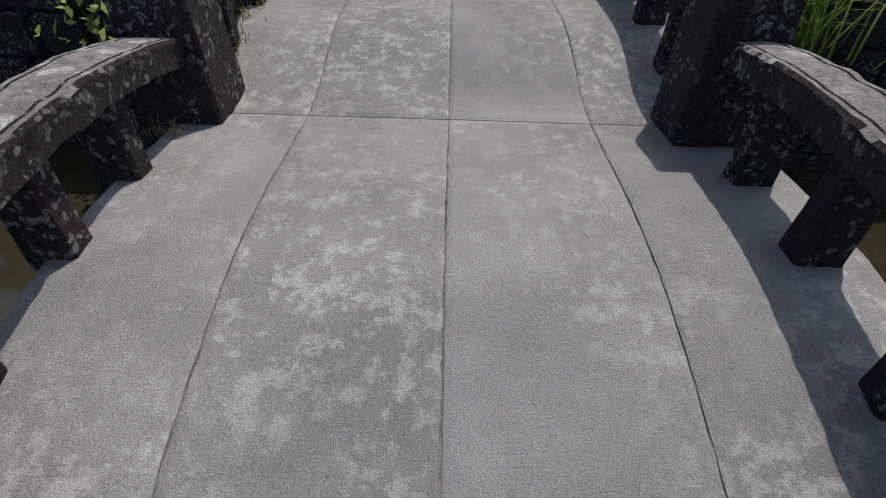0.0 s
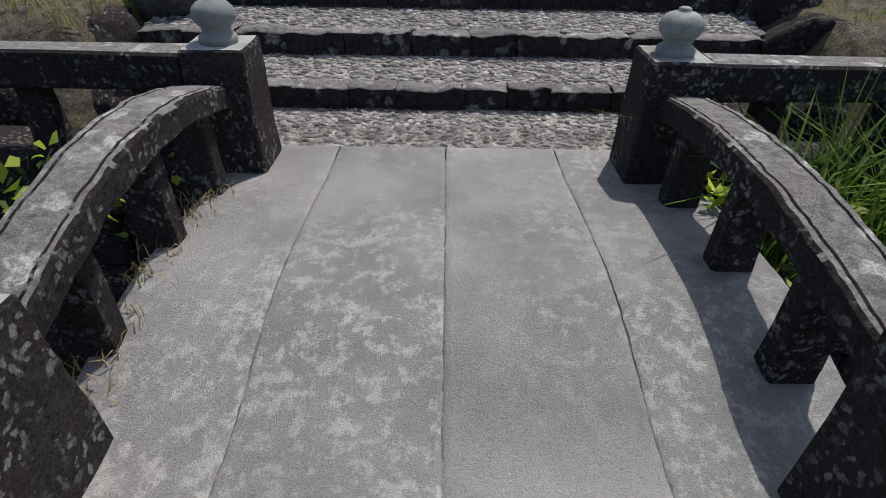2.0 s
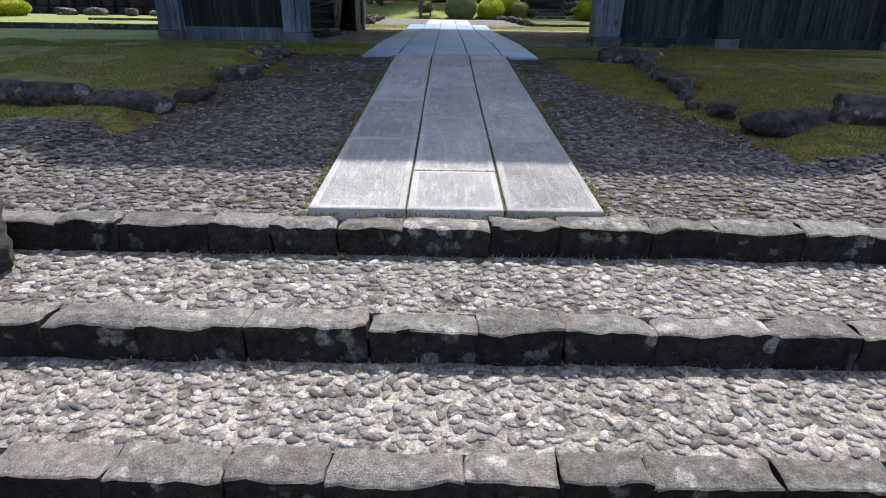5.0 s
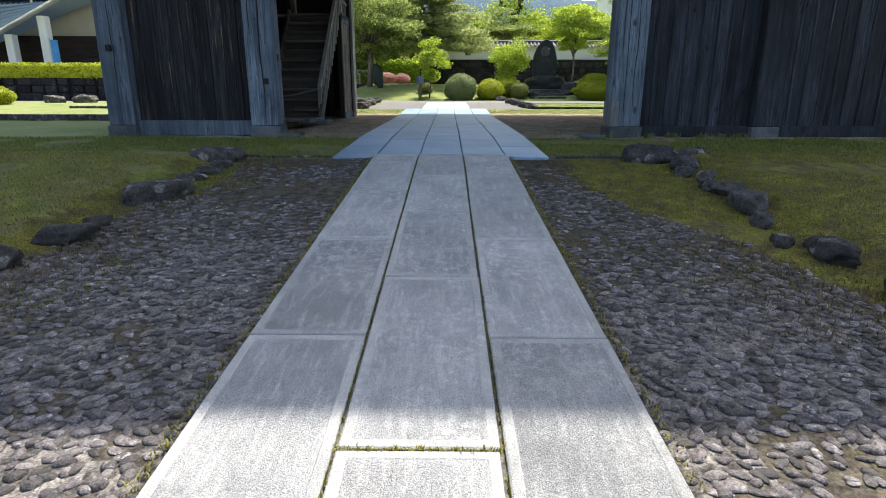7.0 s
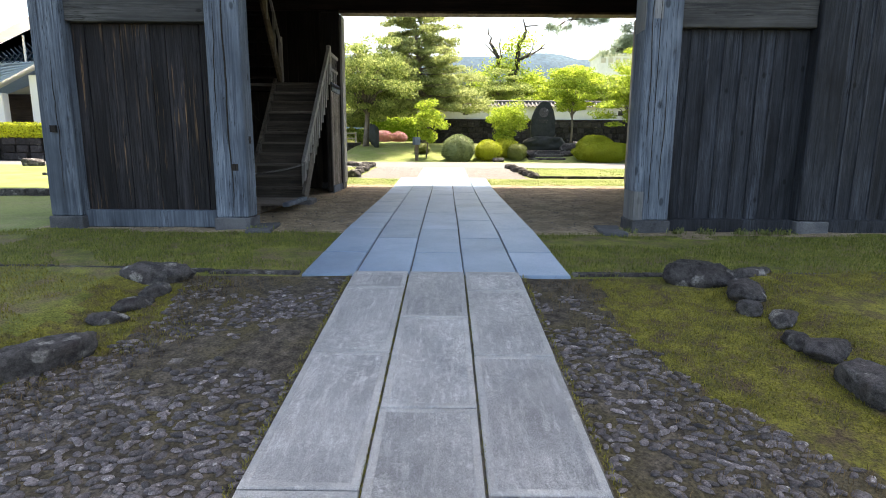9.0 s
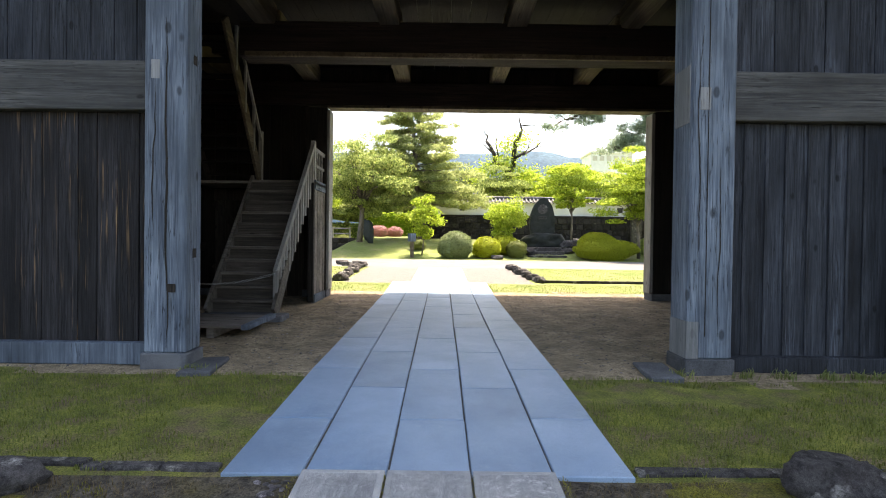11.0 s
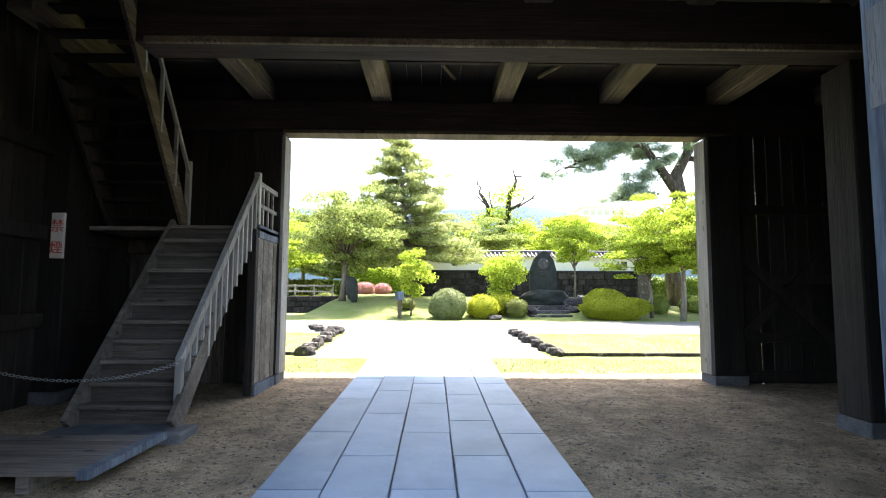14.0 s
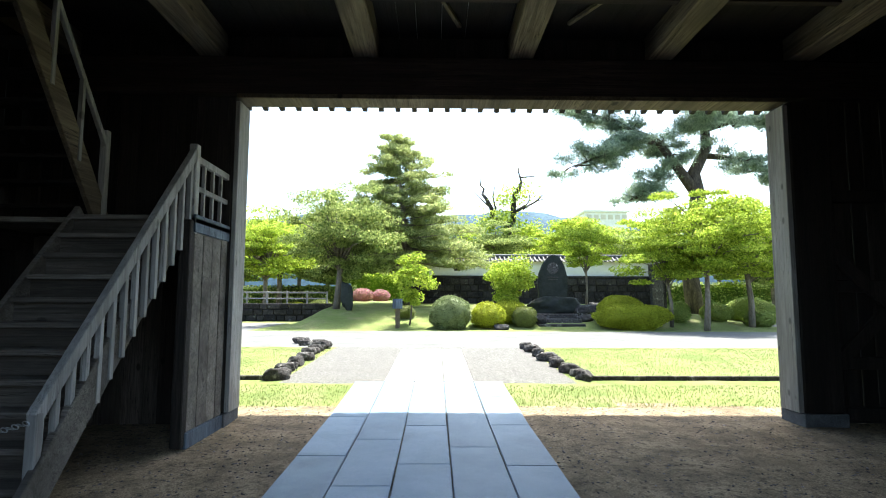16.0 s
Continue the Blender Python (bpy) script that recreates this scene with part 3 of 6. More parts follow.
def deck_slab(k, y0, y1):
    """One poured slab between two joint lines, slightly domed with softened, chipped edges."""
    bm = bmesh.new()
    ny, g = max(3, int((y1 - y0) / 0.035)), 0.0035
    rows = []
    for j in range(ny + 1):
        y = y0 + g + (y1 - y0 - 2 * g) * j / ny
        xa = -0.89 if k == 0 else deck_line(k, y) + g
        xb = 1.83 if k == 3 else deck_line(k + 1, y) - g
        row = []
        wide = xb - xa
        for d in (0, 0.008, 0.022, 0.06, wide * 0.35, wide * 0.65, wide - 0.06, wide - 0.022, wide - 0.008, wide):
            side = min(d, wide - d)
            edge = min(side, (j / ny) * (y1 - y0), (1 - j / ny) * (y1 - y0))
            chip = 0.005 * noise.noise(Vector((d * 9 + k, y * 13, 3))) + 0.004 * noise.noise(Vector((d * 5 + k, y * 31, 5)))
            drop = 0.006 * max(0.0, 1 - edge / 0.015) + max(0.0, 0.5 * chip) * (side < 0.03)
            row.append(bm.verts.new((xa + d + (chip if side < 0.01 else 0), y, deck_z(y) - drop + 0.004 * noise.noise(Vector((d * 3 + k, y * 2, 0))))))
        rows.append(row)
    for a, b in zip(rows, rows[1:]):
        for i in range(9):
            bm.faces.new((a[i], a[i + 1], b[i + 1], b[i]))
    rim = [e for e in bm.edges if e.is_boundary]
    r = bmesh.ops.extrude_edge_only(bm, edges=rim)
    for v in r["geom"]:
        if isinstance(v, bmesh.types.BMVert):
            v.co.z -= 0.05
    bmesh.ops.recalc_face_normals(bm, faces=bm.faces)
    return bm


for k in range(4):
    for y0, y1 in ((-4.0, 1.2), (1.2, 4.915), (4.915, 7.33)):
        part("deck_slab", deck_slab(k, y0, y1), CONCRETE, bridge)


# Faces turned upward take the paler, sunlit copy of the stone.
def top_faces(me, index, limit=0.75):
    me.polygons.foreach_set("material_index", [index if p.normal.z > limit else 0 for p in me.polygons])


def arch_rail(x0, x1, ya, za, yb, zb, rise, depth):
    """Stone handrail that bows upwards between two posts."""
    bm = bmesh.new()
    n, rings = 60, []
    for i in range(n + 1):
        u = i / n
        y, zt = ya + (yb - ya) * u, za + (zb - za) * u + rise * 4 * u * (1 - u)
        c = 0.014
        sec = [(x0, zt - depth), (x1, zt - depth), (x1, zt - depth * 0.5), (x1, zt - c), (x1 - c, zt), (x1 - 0.034, zt), (x1 - 0.04, zt - 0.008), (x1 - 0.047, zt), ((x0 + x1) / 2, zt + 0.004),
               (x0 + 0.047, zt), (x0 + 0.04, zt - 0.008), (x0 + 0.034, zt), (x0 + c, zt), (x0, zt - c), (x0, zt - depth * 0.5)]
        rings.append([bm.verts.new((x + 0.008 * noise.noise(Vector((x * 9, y * 7, z * 9))) + 0.007 * noise.noise(Vector((x * 9, y * 24, z * 19))), y, z + 0.006 * noise.noise(Vector((y * 9, x * 7, z * 5))) + 0.004 * noise.noise(Vector((y * 26, x * 17, z * 9))))) for x, z in sec])
    for p, q in zip(rings, rings[1:]):
        for k in range(15):
            bm.faces.new((p[k], p[(k + 1) % 15], q[(k + 1) % 15], q[k]))
    bm.faces.new(rings[0][::-1])
    bm.faces.new(rings[-1])
    bmesh.ops.recalc_face_normals(bm, faces=bm.faces)
    return bm


def stone_leg(cx, y, z0, z1, w=0.155, d=0.108):
    """Short stone strut, broader at the foot."""
    bm = box(cx - w / 2, cx + w / 2, y - d / 2, y + d / 2, z0, z1, 0.012, rough=0.009, cuts=3, seed=y)
    for v in bm.verts:
        k = (z1 - v.co.z) / max(0.01, z1 - z0)
        s = 1 + 0.16 * k
        v.co.x, v.co.y = cx + (v.co.x - cx) * s, y + (v.co.y - y) * s
    return bm


def add_rail(name, x0, x1, ya, za, yb, zb, rise, legs, label):
    t = thing(name, (x0 + x1) / 2, (ya + yb) / 2, deck_z((ya + yb) / 2), label, "railing", "bridge railings")
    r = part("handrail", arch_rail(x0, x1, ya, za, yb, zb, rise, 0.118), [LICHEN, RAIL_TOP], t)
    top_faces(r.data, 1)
    for y in legs:
        u = (y - ya) / (yb - ya)
        zt = za + (zb - za) * u + rise * 4 * u * (1 - u) - 0.105
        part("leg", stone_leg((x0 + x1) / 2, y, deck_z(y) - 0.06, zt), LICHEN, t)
    return t


LAB = "mossy dark stone bridge railing with arched handrail and short legs"
add_rail("bridge_railing", -1.0, -0.755, 5.13, 1.455, 6.96, 1.52, 0.18, (5.52, 6.12, 6.66), LAB)
add_rail("bridge_railing", 1.52, 1.75, 5.0, 1.49, 6.9, 1.53, 0.11, (5.45, 6.0, 6.6), LAB)
add_rail("bridge_railing", -1.0, -0.755, 2.8, 1.37, 4.82, 1.36, 0.15, (3.3, 3.8, 4.27), LAB)
add_rail("bridge_railing", 1.52, 1.75, 2.75, 1.42, 4.72, 1.46, 0.12, (3.33, 3.87, 4.38), LAB)


def rail_post(x0, x1, y0, y1, z0, z1, ball, label, taper=0.06):
    t = thing("bridge_post", (x0 + x1) / 2, (y0 + y1) / 2, z0, label, "post", "bridge posts")
    bm = box(x0, x1, y0, y1, z0 - 0.15, z1, 0.012, rough=0.01, cuts=4, seed=x0)
    cx, cy = (x0 + x1) / 2, (y0 + y1) / 2
    for v in bm.verts:
        k = 1 + taper * (z1 - v.co.z) / (z1 - z0)
        v.co.x, v.co.y = cx + (v.co.x - cx) * k, cy + (v.co.y - cy) * k
    c = part("shaft", bm, [LICHEN, GRANITE], t)
    c.data.polygons.foreach_set("material_index", [1 if q.normal.z > 0.85 and q.center.z > z1 - 0.05 else 0 for q in c.data.polygons])
    if ball:
        part("finial", lathe([(0.098, -0.01), (0.1, 0.03), (0.094, 0.038), (0.074, 0.052), (0.07, 0.06), (0.078, 0.07), (0.074, 0.08), (0.088, 0.09), (0.106, 0.114), (0.112, 0.14), (0.104, 0.172), (0.078, 0.198), (0.044, 0.21), (0.028, 0.214), (0.032, 0.226), (0.018, 0.232)], 28, (cx, cy, z1)), GRANITE, c, "rounded pale granite finial", smooth=True)
    return t


rail_post(-1.03, -0.7, 4.8, 5.14, 0.95, 1.595, False, "dark lichen-covered square stone bridge post with flat cap", 0.22)
rail_post(1.43, 1.76, 4.69, 5.02, 0.95, 1.665, False, "dark lichen-covered square stone bridge post with flat cap", 0.04)
rail_post(-1.03, -0.7, 2.48, 2.81, 0.95, 1.595, False, "dark lichen-covered square stone bridge post with flat cap", 0.2)
rail_post(1.43, 1.76, 2.43, 2.76, 0.95, 1.665, False, "dark lichen-covered square stone bridge post with flat cap", 0.1)
rail_post(-0.985, -0.655, 6.93, 7.25, 1.0, 1.72, True, "lichen-stained stone end post topped with an onion finial", 0.12)
rail_post(1.435, 1.755, 6.86, 7.19, 1.0, 1.71, True, "lichen-stained stone end post topped with an onion finial", 0.1)


def wing_rail(xa, xb, y, z):
    t = thing("wing_railing", (xa + xb) / 2, y, 1.12, "dark stone railing running along the moat bank", "railing", "bank railings")
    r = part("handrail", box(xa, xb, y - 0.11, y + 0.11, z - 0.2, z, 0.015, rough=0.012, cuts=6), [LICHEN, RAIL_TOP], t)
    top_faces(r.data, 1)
    n = int((xb - xa) / 0.62)
    for i in range(n):
        x = xa + (i + 0.6) * (xb - xa) / n
        part("leg", stone_leg(x, y, 1.1, z - 0.17), LICHEN, t)


wing_rail(-5.6, -1.0, 7.09, 1.685)
wing_rail(1.77, 6.5, 7.02, 1.69)


def bank_wall(name, xa, xb, y0, y1, ztop, seed):
    rng = random.Random(seed)
    t = thing(name, (xa + xb) / 2, y1, -1.5, "dark rough stone retaining wall of the moat bank", "retaining wall", kind="structure")
    part("core", box(xa, xb, y0 + 0.08, y1, -1.6, ztop - 0.03, 0.02), LICHEN, t)
    z = -0.6
    while z < ztop - 0.05:
        h, x = min(rng.uniform(0.28, 0.4), ztop - z), xa
        while x < xb - 0.1:
            w = min(rng.uniform(0.3, 0.65), xb - x)
            part("stone", box(x + 0.01, x + w - 0.01, y0, y0 + 0.2, z + 0.01, z + h - 0.008, 0.03, rough=0.03, cuts=1, seed=x), LICHEN, t)
            x += w
        z += h


bank_wall("retaining_wall_1", -6.5, -1.03, 6.9, 7.36, 1.15, 3)
bank_wall("retaining_wall_2", 1.79, 7.2, 6.8, 7.3, 1.15, 4)


# ---- steps ----
STEPS = [(7.89, 1.05, 1.222, -1.1, 2.0), (8.49, 1.265, 1.45, -2.0, 2.88), (9.13, 1.49, 1.665, -2.0, 2.95)]
steps = thing("stone_steps", 0.4, 8.5, 0.9, "broad steps of stone kerbs with shade-dark faces, pale tops and pebbled treads", "steps", kind="structure")
rng = random.Random(11)
for n, (y, zb, zt, xa, xb) in enumerate(STEPS):
    x = xa
    while x < xb - 0.05:
        w = rng.uniform(0.3, 0.52)
        if xb - x - w < 0.25:
            w = xb - x
        dy = rng.uniform(-0.006, 0.006)
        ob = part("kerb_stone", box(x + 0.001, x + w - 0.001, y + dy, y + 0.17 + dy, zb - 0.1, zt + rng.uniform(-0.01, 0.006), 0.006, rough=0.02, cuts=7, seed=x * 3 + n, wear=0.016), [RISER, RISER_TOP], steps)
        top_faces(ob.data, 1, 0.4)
        x += w
for ya, za, yb, zb, xa, xb in ((7.335, 1.015, 7.92, 1.06, -1.1, 1.95), (8.03, 1.205, 8.53, 1.275, -2.0, 2.9), (8.63, 1.435, 9.17, 1.5, -2.0, 2.95)):
    bm = bmesh.new()
    vs = [bm.verts.new(p) for p in ((xa, ya, za), (xb, ya, za), (xb, yb, zb), (xa, yb, zb), (xa, ya, za - 0.3), (xb, ya, za - 0.3), (xb, yb, zb - 0.3), (xa, yb, zb - 0.3))]
    for f in ((0, 1, 2, 3), (4, 5, 1, 0), (5, 6, 2, 1), (7, 4, 0, 3), (6, 7, 3, 2)):
        bm.faces.new([vs[i] for i in f])
    part("tread_bed", bm, MORTAR, steps, "pale mortar bed of a tread")
part("landing_fill", box(-1.9, 2.85, 7.36, 8.1, 0.3, 0.9, 0), MORTAR, steps)


# ---- stone path ----
path = thing("stone_path", 0.5, 12, 1.7, "straight walk of grey-blue granite slabs with pale chiselled margins, sky blue painted in under the gate", "path", kind="structure")


def path_slab(x0, x1, y0, y1, thick, margin, mats, proud=0.05):
    bm = bmesh.new()
    g, h = 0.0055, 0.0075
    x0, x1, y0, y1 = x0 + h, x1 - h, y0 + g, y1 - g
    za, zb = gz(0.5, max(y0, 9.31)) + proud, gz(0.5, y1) + proud

    def z(y):
        return za + (zb - za) * (y - y0) / (y1 - y0)
    jx = random.uniform(-0.004, 0.004)

    def ring(d, dz):
        return [bm.verts.new((x, y, z(y) + dz)) for x, y in ((x0 + d + jx, y0 + d), (x1 - d + jx, y0 + d), (x1 - d + jx, y1 - d), (x0 + d + jx, y1 - d))]
    rs = [ring(0, -thick), ring(0, -0.006), ring(0.006, 0)]
    if margin:
        rs += [ring(margin, 0.0), ring(margin + 0.006, -0.003)]
    for a, b in zip(rs, rs[1:]):
        for i in range(4):
            f = bm.faces.new((a[i], a[(i + 1) % 4], b[(i + 1) % 4], b[i]))
            f.material_index = 1 if margin else 0
    bm.faces.new(rs[-1])
    return part("slab", bm, mats, path)


COLS = [(-0.30, 0.228), (0.228, 0.757), (0.757, 1.285)]
CUTS = [[9.28, 10.64, 11.965, 13.28, 14.57, 15.05], [9.28, 9.905, 11.297, 12.61, 13.89, 15.05], [9.28, 10.62, 11.935, 13.24, 14.5, 15.05]]
part("joint_bed", box(-0.28, 1.27, 9.3, 14.0, 1.2, 1.62, 0), JOINT, path)
for (xa, xb), cs in zip(COLS, CUTS):
    for a, b in zip(cs, cs[1:]):
        path_slab(xa, xb, a, b, 0.12, 0.035, [SLAB, SLAB_EDGE], 0.06)
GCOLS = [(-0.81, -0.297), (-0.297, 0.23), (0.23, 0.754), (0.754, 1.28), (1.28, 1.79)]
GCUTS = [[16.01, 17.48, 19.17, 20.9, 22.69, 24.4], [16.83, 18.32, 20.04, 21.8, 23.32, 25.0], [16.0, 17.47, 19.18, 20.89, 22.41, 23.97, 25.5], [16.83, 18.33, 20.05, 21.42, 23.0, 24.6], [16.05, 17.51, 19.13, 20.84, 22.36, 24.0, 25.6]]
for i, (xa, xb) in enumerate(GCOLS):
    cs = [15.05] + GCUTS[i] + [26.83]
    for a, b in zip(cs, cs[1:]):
        path_slab(xa, xb, a, b, 0.12, 0, [SLAB_GATE_SKY], 0.025)
for i, (xa, xb) in enumerate(COLS):
    cs = [26.83, 27.5 + 0.6 * (i % 2), 28.9 + 0.6 * (i % 2), 30.3 + 0.6 * (i % 2), 31.78]
    for a, b in zip(cs, cs[1:]):
        path_slab(xa, xb, a, b, 0.12, 0.035, [SLAB, SLAB_EDGE], 0.03)
for ya, yb in ((15.06, 26.81), (26.85, 31.76)):
    bm = bmesh.new()
    xa, xb = (-0.79, 1.76) if ya < 20 else (-0.3, 1.29)
    prev = None
    for i in range(24):
        y = ya + (yb - ya) * i / 23
        cur = [bm.verts.new((x, y, gz(0.5, y) + 0.007)) for x in (xa, xb)]
        if prev:
            bm.faces.new((prev[0], prev[1], cur[1], cur[0]))
        prev = cur
    part("joint_bed", bm, JOINT, path)
bm = bmesh.new()
prev = None
for i in range(14):
    y = 9.33 + 5.67 * i / 13
    cur = [bm.verts.new((x, y, gz(0.5, y) + 0.04)) for x in (-0.3, 1.29)]
    if prev:
        bm.faces.new((prev[0], prev[1], cur[1], cur[0]))
    prev = cur
part("joint_bed", bm, JOINT, path)

# ---- gate house ----
FRONT, REAR, FLOOR = 17.5, 24.1, 2.22
gate = thing("gate_frame", 1.0, 20.8, 2.2, "massive weathered timber frame of a castle gate", "gate", kind="structure")


def pillar(x0, x1, y0, y1, z1, material, base=0.16, label=""):
    p = part("pillar", box(x0, x1, y0, y1, gz(0, y0) + base, z1, 0.018, rough=0.004, cuts=3), material, gate, label)
    if base:
        part("plinth", box(x0 - 0.025, x1 + 0.025, y0 - 0.025, y1 + 0.025, gz(0, y0) - 0.05, gz(0, y0) + base, 0.012), PLINTH, gate, "dark stone plinth")
    return p


pillar(-2.6, -2.15, FRONT - 0.03, FRONT + 0.33, 7.1, WOOD_PILLAR, label="grey weathered square pillar with a long crack")
pillar(3.18, 3.66, FRONT, FRONT + 0.45, 7.1, WOOD_PILLAR, label="grey weathered square pillar with a pale patched foot")
pillar(-4.92, -4.5, FRONT, FRONT + 0.42, 7.1, WOOD_PILLAR)
pillar(5.46, 5.86, FRONT, FRONT + 0.42, 7.1, WOOD_BOARD)
pillar(8.6, 9.0, FRONT, FRONT + 0.42, 7.1, WOOD_BOARD)
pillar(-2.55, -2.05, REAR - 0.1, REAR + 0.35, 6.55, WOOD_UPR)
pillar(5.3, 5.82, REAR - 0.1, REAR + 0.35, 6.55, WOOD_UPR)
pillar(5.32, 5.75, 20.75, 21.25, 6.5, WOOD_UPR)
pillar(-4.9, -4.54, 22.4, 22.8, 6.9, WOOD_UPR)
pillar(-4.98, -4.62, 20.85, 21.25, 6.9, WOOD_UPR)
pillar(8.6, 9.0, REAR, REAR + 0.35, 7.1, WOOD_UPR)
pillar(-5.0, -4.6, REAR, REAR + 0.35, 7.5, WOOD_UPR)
# pale jamb strips round the rear opening
part("jamb", box(-2.05, -1.99, REAR - 0.08, REAR + 0.3, gz(0, 24) + 0.17, 6.5, 0.006), WOOD_RAIL, gate)
part("jamb", box(5.23, 5.3, REAR - 0.08, REAR + 0.3, gz(0, 24) + 0.17, 6.5, 0.006), WOOD_RAIL, gate)
part("head_jamb", box(-2.05, 5.3, REAR - 0.06, REAR + 0.3, 6.55, 6.61, 0.006), WOOD_JOIST, gate)
PATCH = wood_mat("pale_patch_wood", (0.16, 0.17, 0.18), (0.24, 0.25, 0.26), (0.3, 0.31, 0.32), 2, 0.3, 0.2)
part("patch", box(3.17, 3.3, FRONT - 0.004, FRONT + 0.43, 2.36, 2.76, 0.006), PATCH, gate, "pale replaced wood at the pillar's foot")
part("patch", box(3.174, 3.3, FRONT + 0.02, FRONT + 0.4, 4.88, 5.5, 0.005), PATCH, gate, "pale inset let into the pillar's side")
part("patch", box(3.275, 3.39, FRONT - 0.005, FRONT + 0.1, 5.01, 5.25, 0.004), PATCH, gate, "pale inset let into the pillar")
part("patch", box(-2.527, -2.437, FRONT - 0.035, FRONT + 0.1, 5.26, 5.46, 0.004), PATCH, gate, "pale inset let into the pillar")
# Dark blocks set proud of the pillar; a hole's shade is their colour.
for z in (3.42, 5.51):
    part("mortise", box(-2.2, -2.144, FRONT + 0.12, FRONT + 0.2, z - 0.05, z + 0.05, 0), WOOD_UPR, gate, "small dark block coloured as a mortise hole's shade")
for x, y, a in ((-1.98, 17.55, 0.1), (2.88, 17.55, -0.08)):
    fs = box(-0.17, 0.17, -0.36, 0.36, -0.08, 0.035, 0.015, rough=0.012, cuts=3, seed=x)
    bmesh.ops.transform(fs, matrix=Matrix.Translation((x, y, gz(x, y))) @ Matrix.Rotation(a, 4, "Z"), verts=fs.verts)
    tagged(new("foot_stone", mesh_of(fs, "foot_stone", PLINTH)), "flat grey stone beside the pillar's plinth", "stone")
part("pillar_seam", box(3.362, 3.37, FRONT - 0.006, FRONT + 0.05, 2.6, 6.2, 0), WOOD_UPR, gate)


def crack(x, y, z0, z1, seed, w=0.012):
    """A drying crack: a narrow dark wedge that wanders down the pillar's face."""
    bm = bmesh.new()
    prev = None
    n = 26
    for i in range(n + 1):
        u = i / n
        z = z0 + (z1 - z0) * u
        cx = x + 0.05 * noise.noise(Vector((z * 0.9, seed, 0))) + 0.014 * noise.noise(Vector((z * 5, seed, 3)))
        hw = w * (0.25 + math.sin(math.pi * u)) * 0.5
        cur = [bm.verts.new((cx - hw, y - 0.006, z)), bm.verts.new((cx + hw, y - 0.006, z))]
        if prev:
            bm.faces.new((prev[0], prev[1], cur[1], cur[0]))
        prev = cur
    part("crack", bm, WOOD_UPR, gate)


crack(-2.36, FRONT - 0.03, 2.4, 5.9, 1, 0.02)
crack(-2.5, FRONT - 0.03, 3.6, 5.2, 2)
crack(3.5, FRONT, 2.6, 4.4, 3, 0.01)
crack(3.28, FRONT, 3.3, 5.9, 4, 0.01)
crack(-4.68, FRONT, 2.6, 4.6, 5, 0.01)
# More dark blocks on the pillar fronts, coloured as shaded holes.
for x, z in ((-4.74, 3.55), (-2.3, 3.05)):
    part("mortise", box(x - 0.04, x + 0.04, FRONT - 0.036, FRONT + 0.1, z - 0.045, z + 0.045, 0), WOOD_UPR, gate, "small dark block coloured as a mortise hole's shade")


def beam_box(name, x0, x1, y0, y1, z0, z1, material, label="", rough=0.012):
    return part(name, box(x0, x1, y0, y1, z0, z1, 0.02, rough=rough, cuts=6, seed=z0), material, gate, label)


beam_box("front_lintel", -4.92, 9.0, FRONT + 0.06, FRONT + 0.44, 6.4, 7.1, WOOD_BOARD)
part("front_infill", box(-4.95, 9.0, FRONT + 0.1, FRONT + 0.2, 7.08, 7.5, 0), WOOD_UPR, gate)
part("rear_infill", box(-4.98, 9.0, REAR + 0.16, REAR + 0.26, 7.1, 7.5, 0), WOOD_UPR, gate)
beam_box("mid_beam", -2.85, 5.85, 20.8, 21.25, 6.62, 7.2, WOOD_DARK, "huge rough-hewn dark cross beam")
beam_box("rear_lintel", -4.98, 9.0, REAR - 0.06, REAR + 0.34, 6.61, 7.13, WOOD_DARK)
part("beam_arris", box(-2.75, 5.75, 20.785, 20.84, 6.61, 6.69, 0.01, rough=0.01, cuts=6), WOOD_JOIST, gate, "paler lower edge strip of the cross beam")
for x in (-4.4, -2.42, -0.36, 1.75, 3.64, 5.56, 7.5):
    for ya, yb in ((FRONT + 0.1, 20.9), (21.1, REAR + 0.1)):
        part("joist", box(x - 0.17, x + 0.17, ya, yb, 7.14, 7.5, 0.02, rough=0.012, cuts=3, seed=x + ya), WOOD_JOIST, gate)
for y in (18.7, 19.8, 22.1, 23.1):
    part("batten", box(-4.9, 9.0, y - 0.05, y + 0.05, 7.40, 7.49, 0.006), WOOD_DARK, gate)
for y in (19.3, 22.6):
    part("batten", box(-4.9, 9.0, y - 0.03, y + 0.03, 7.43, 7.495, 0.004), WOOD_JOIST, gate)
for xa, ya, xb, yb in ((0.1, 21.6, 0.9, 23.8), (2.3, 23.7, 3.2, 21.9), (-0.1, 18.0, 1.3, 20.4), (4.2, 18.2, 5.2, 20.5), (-1.7, 18.6, -1.0, 20.5)):
    part("floor_brace", beam((xa, ya, 7.44), (xb, yb, 7.44), 0.05, 0.05), WOOD_JOIST, gate)
bm = bmesh.new()
x = -5.0
while x < 9.1:
    w = rng.uniform(0.22, 0.34)
    box(x, x + w - 0.006, FRONT, REAR + 0.4, 7.5, 7.535, 0, bm=bm)
    x += w
# Near-black boards; the gloom overhead is put into their colour.
GLOOM_WOOD = wood_mat("sooty_ceiling_board", (0.004, 0.003, 0.003), (0.012, 0.009, 0.008), (0.022, 0.016, 0.013), 1, 0.6, 0.3)
setting("ceiling", bm, GLOOM_WOOD, "dark timber floor boards of the storey above", "ceiling")


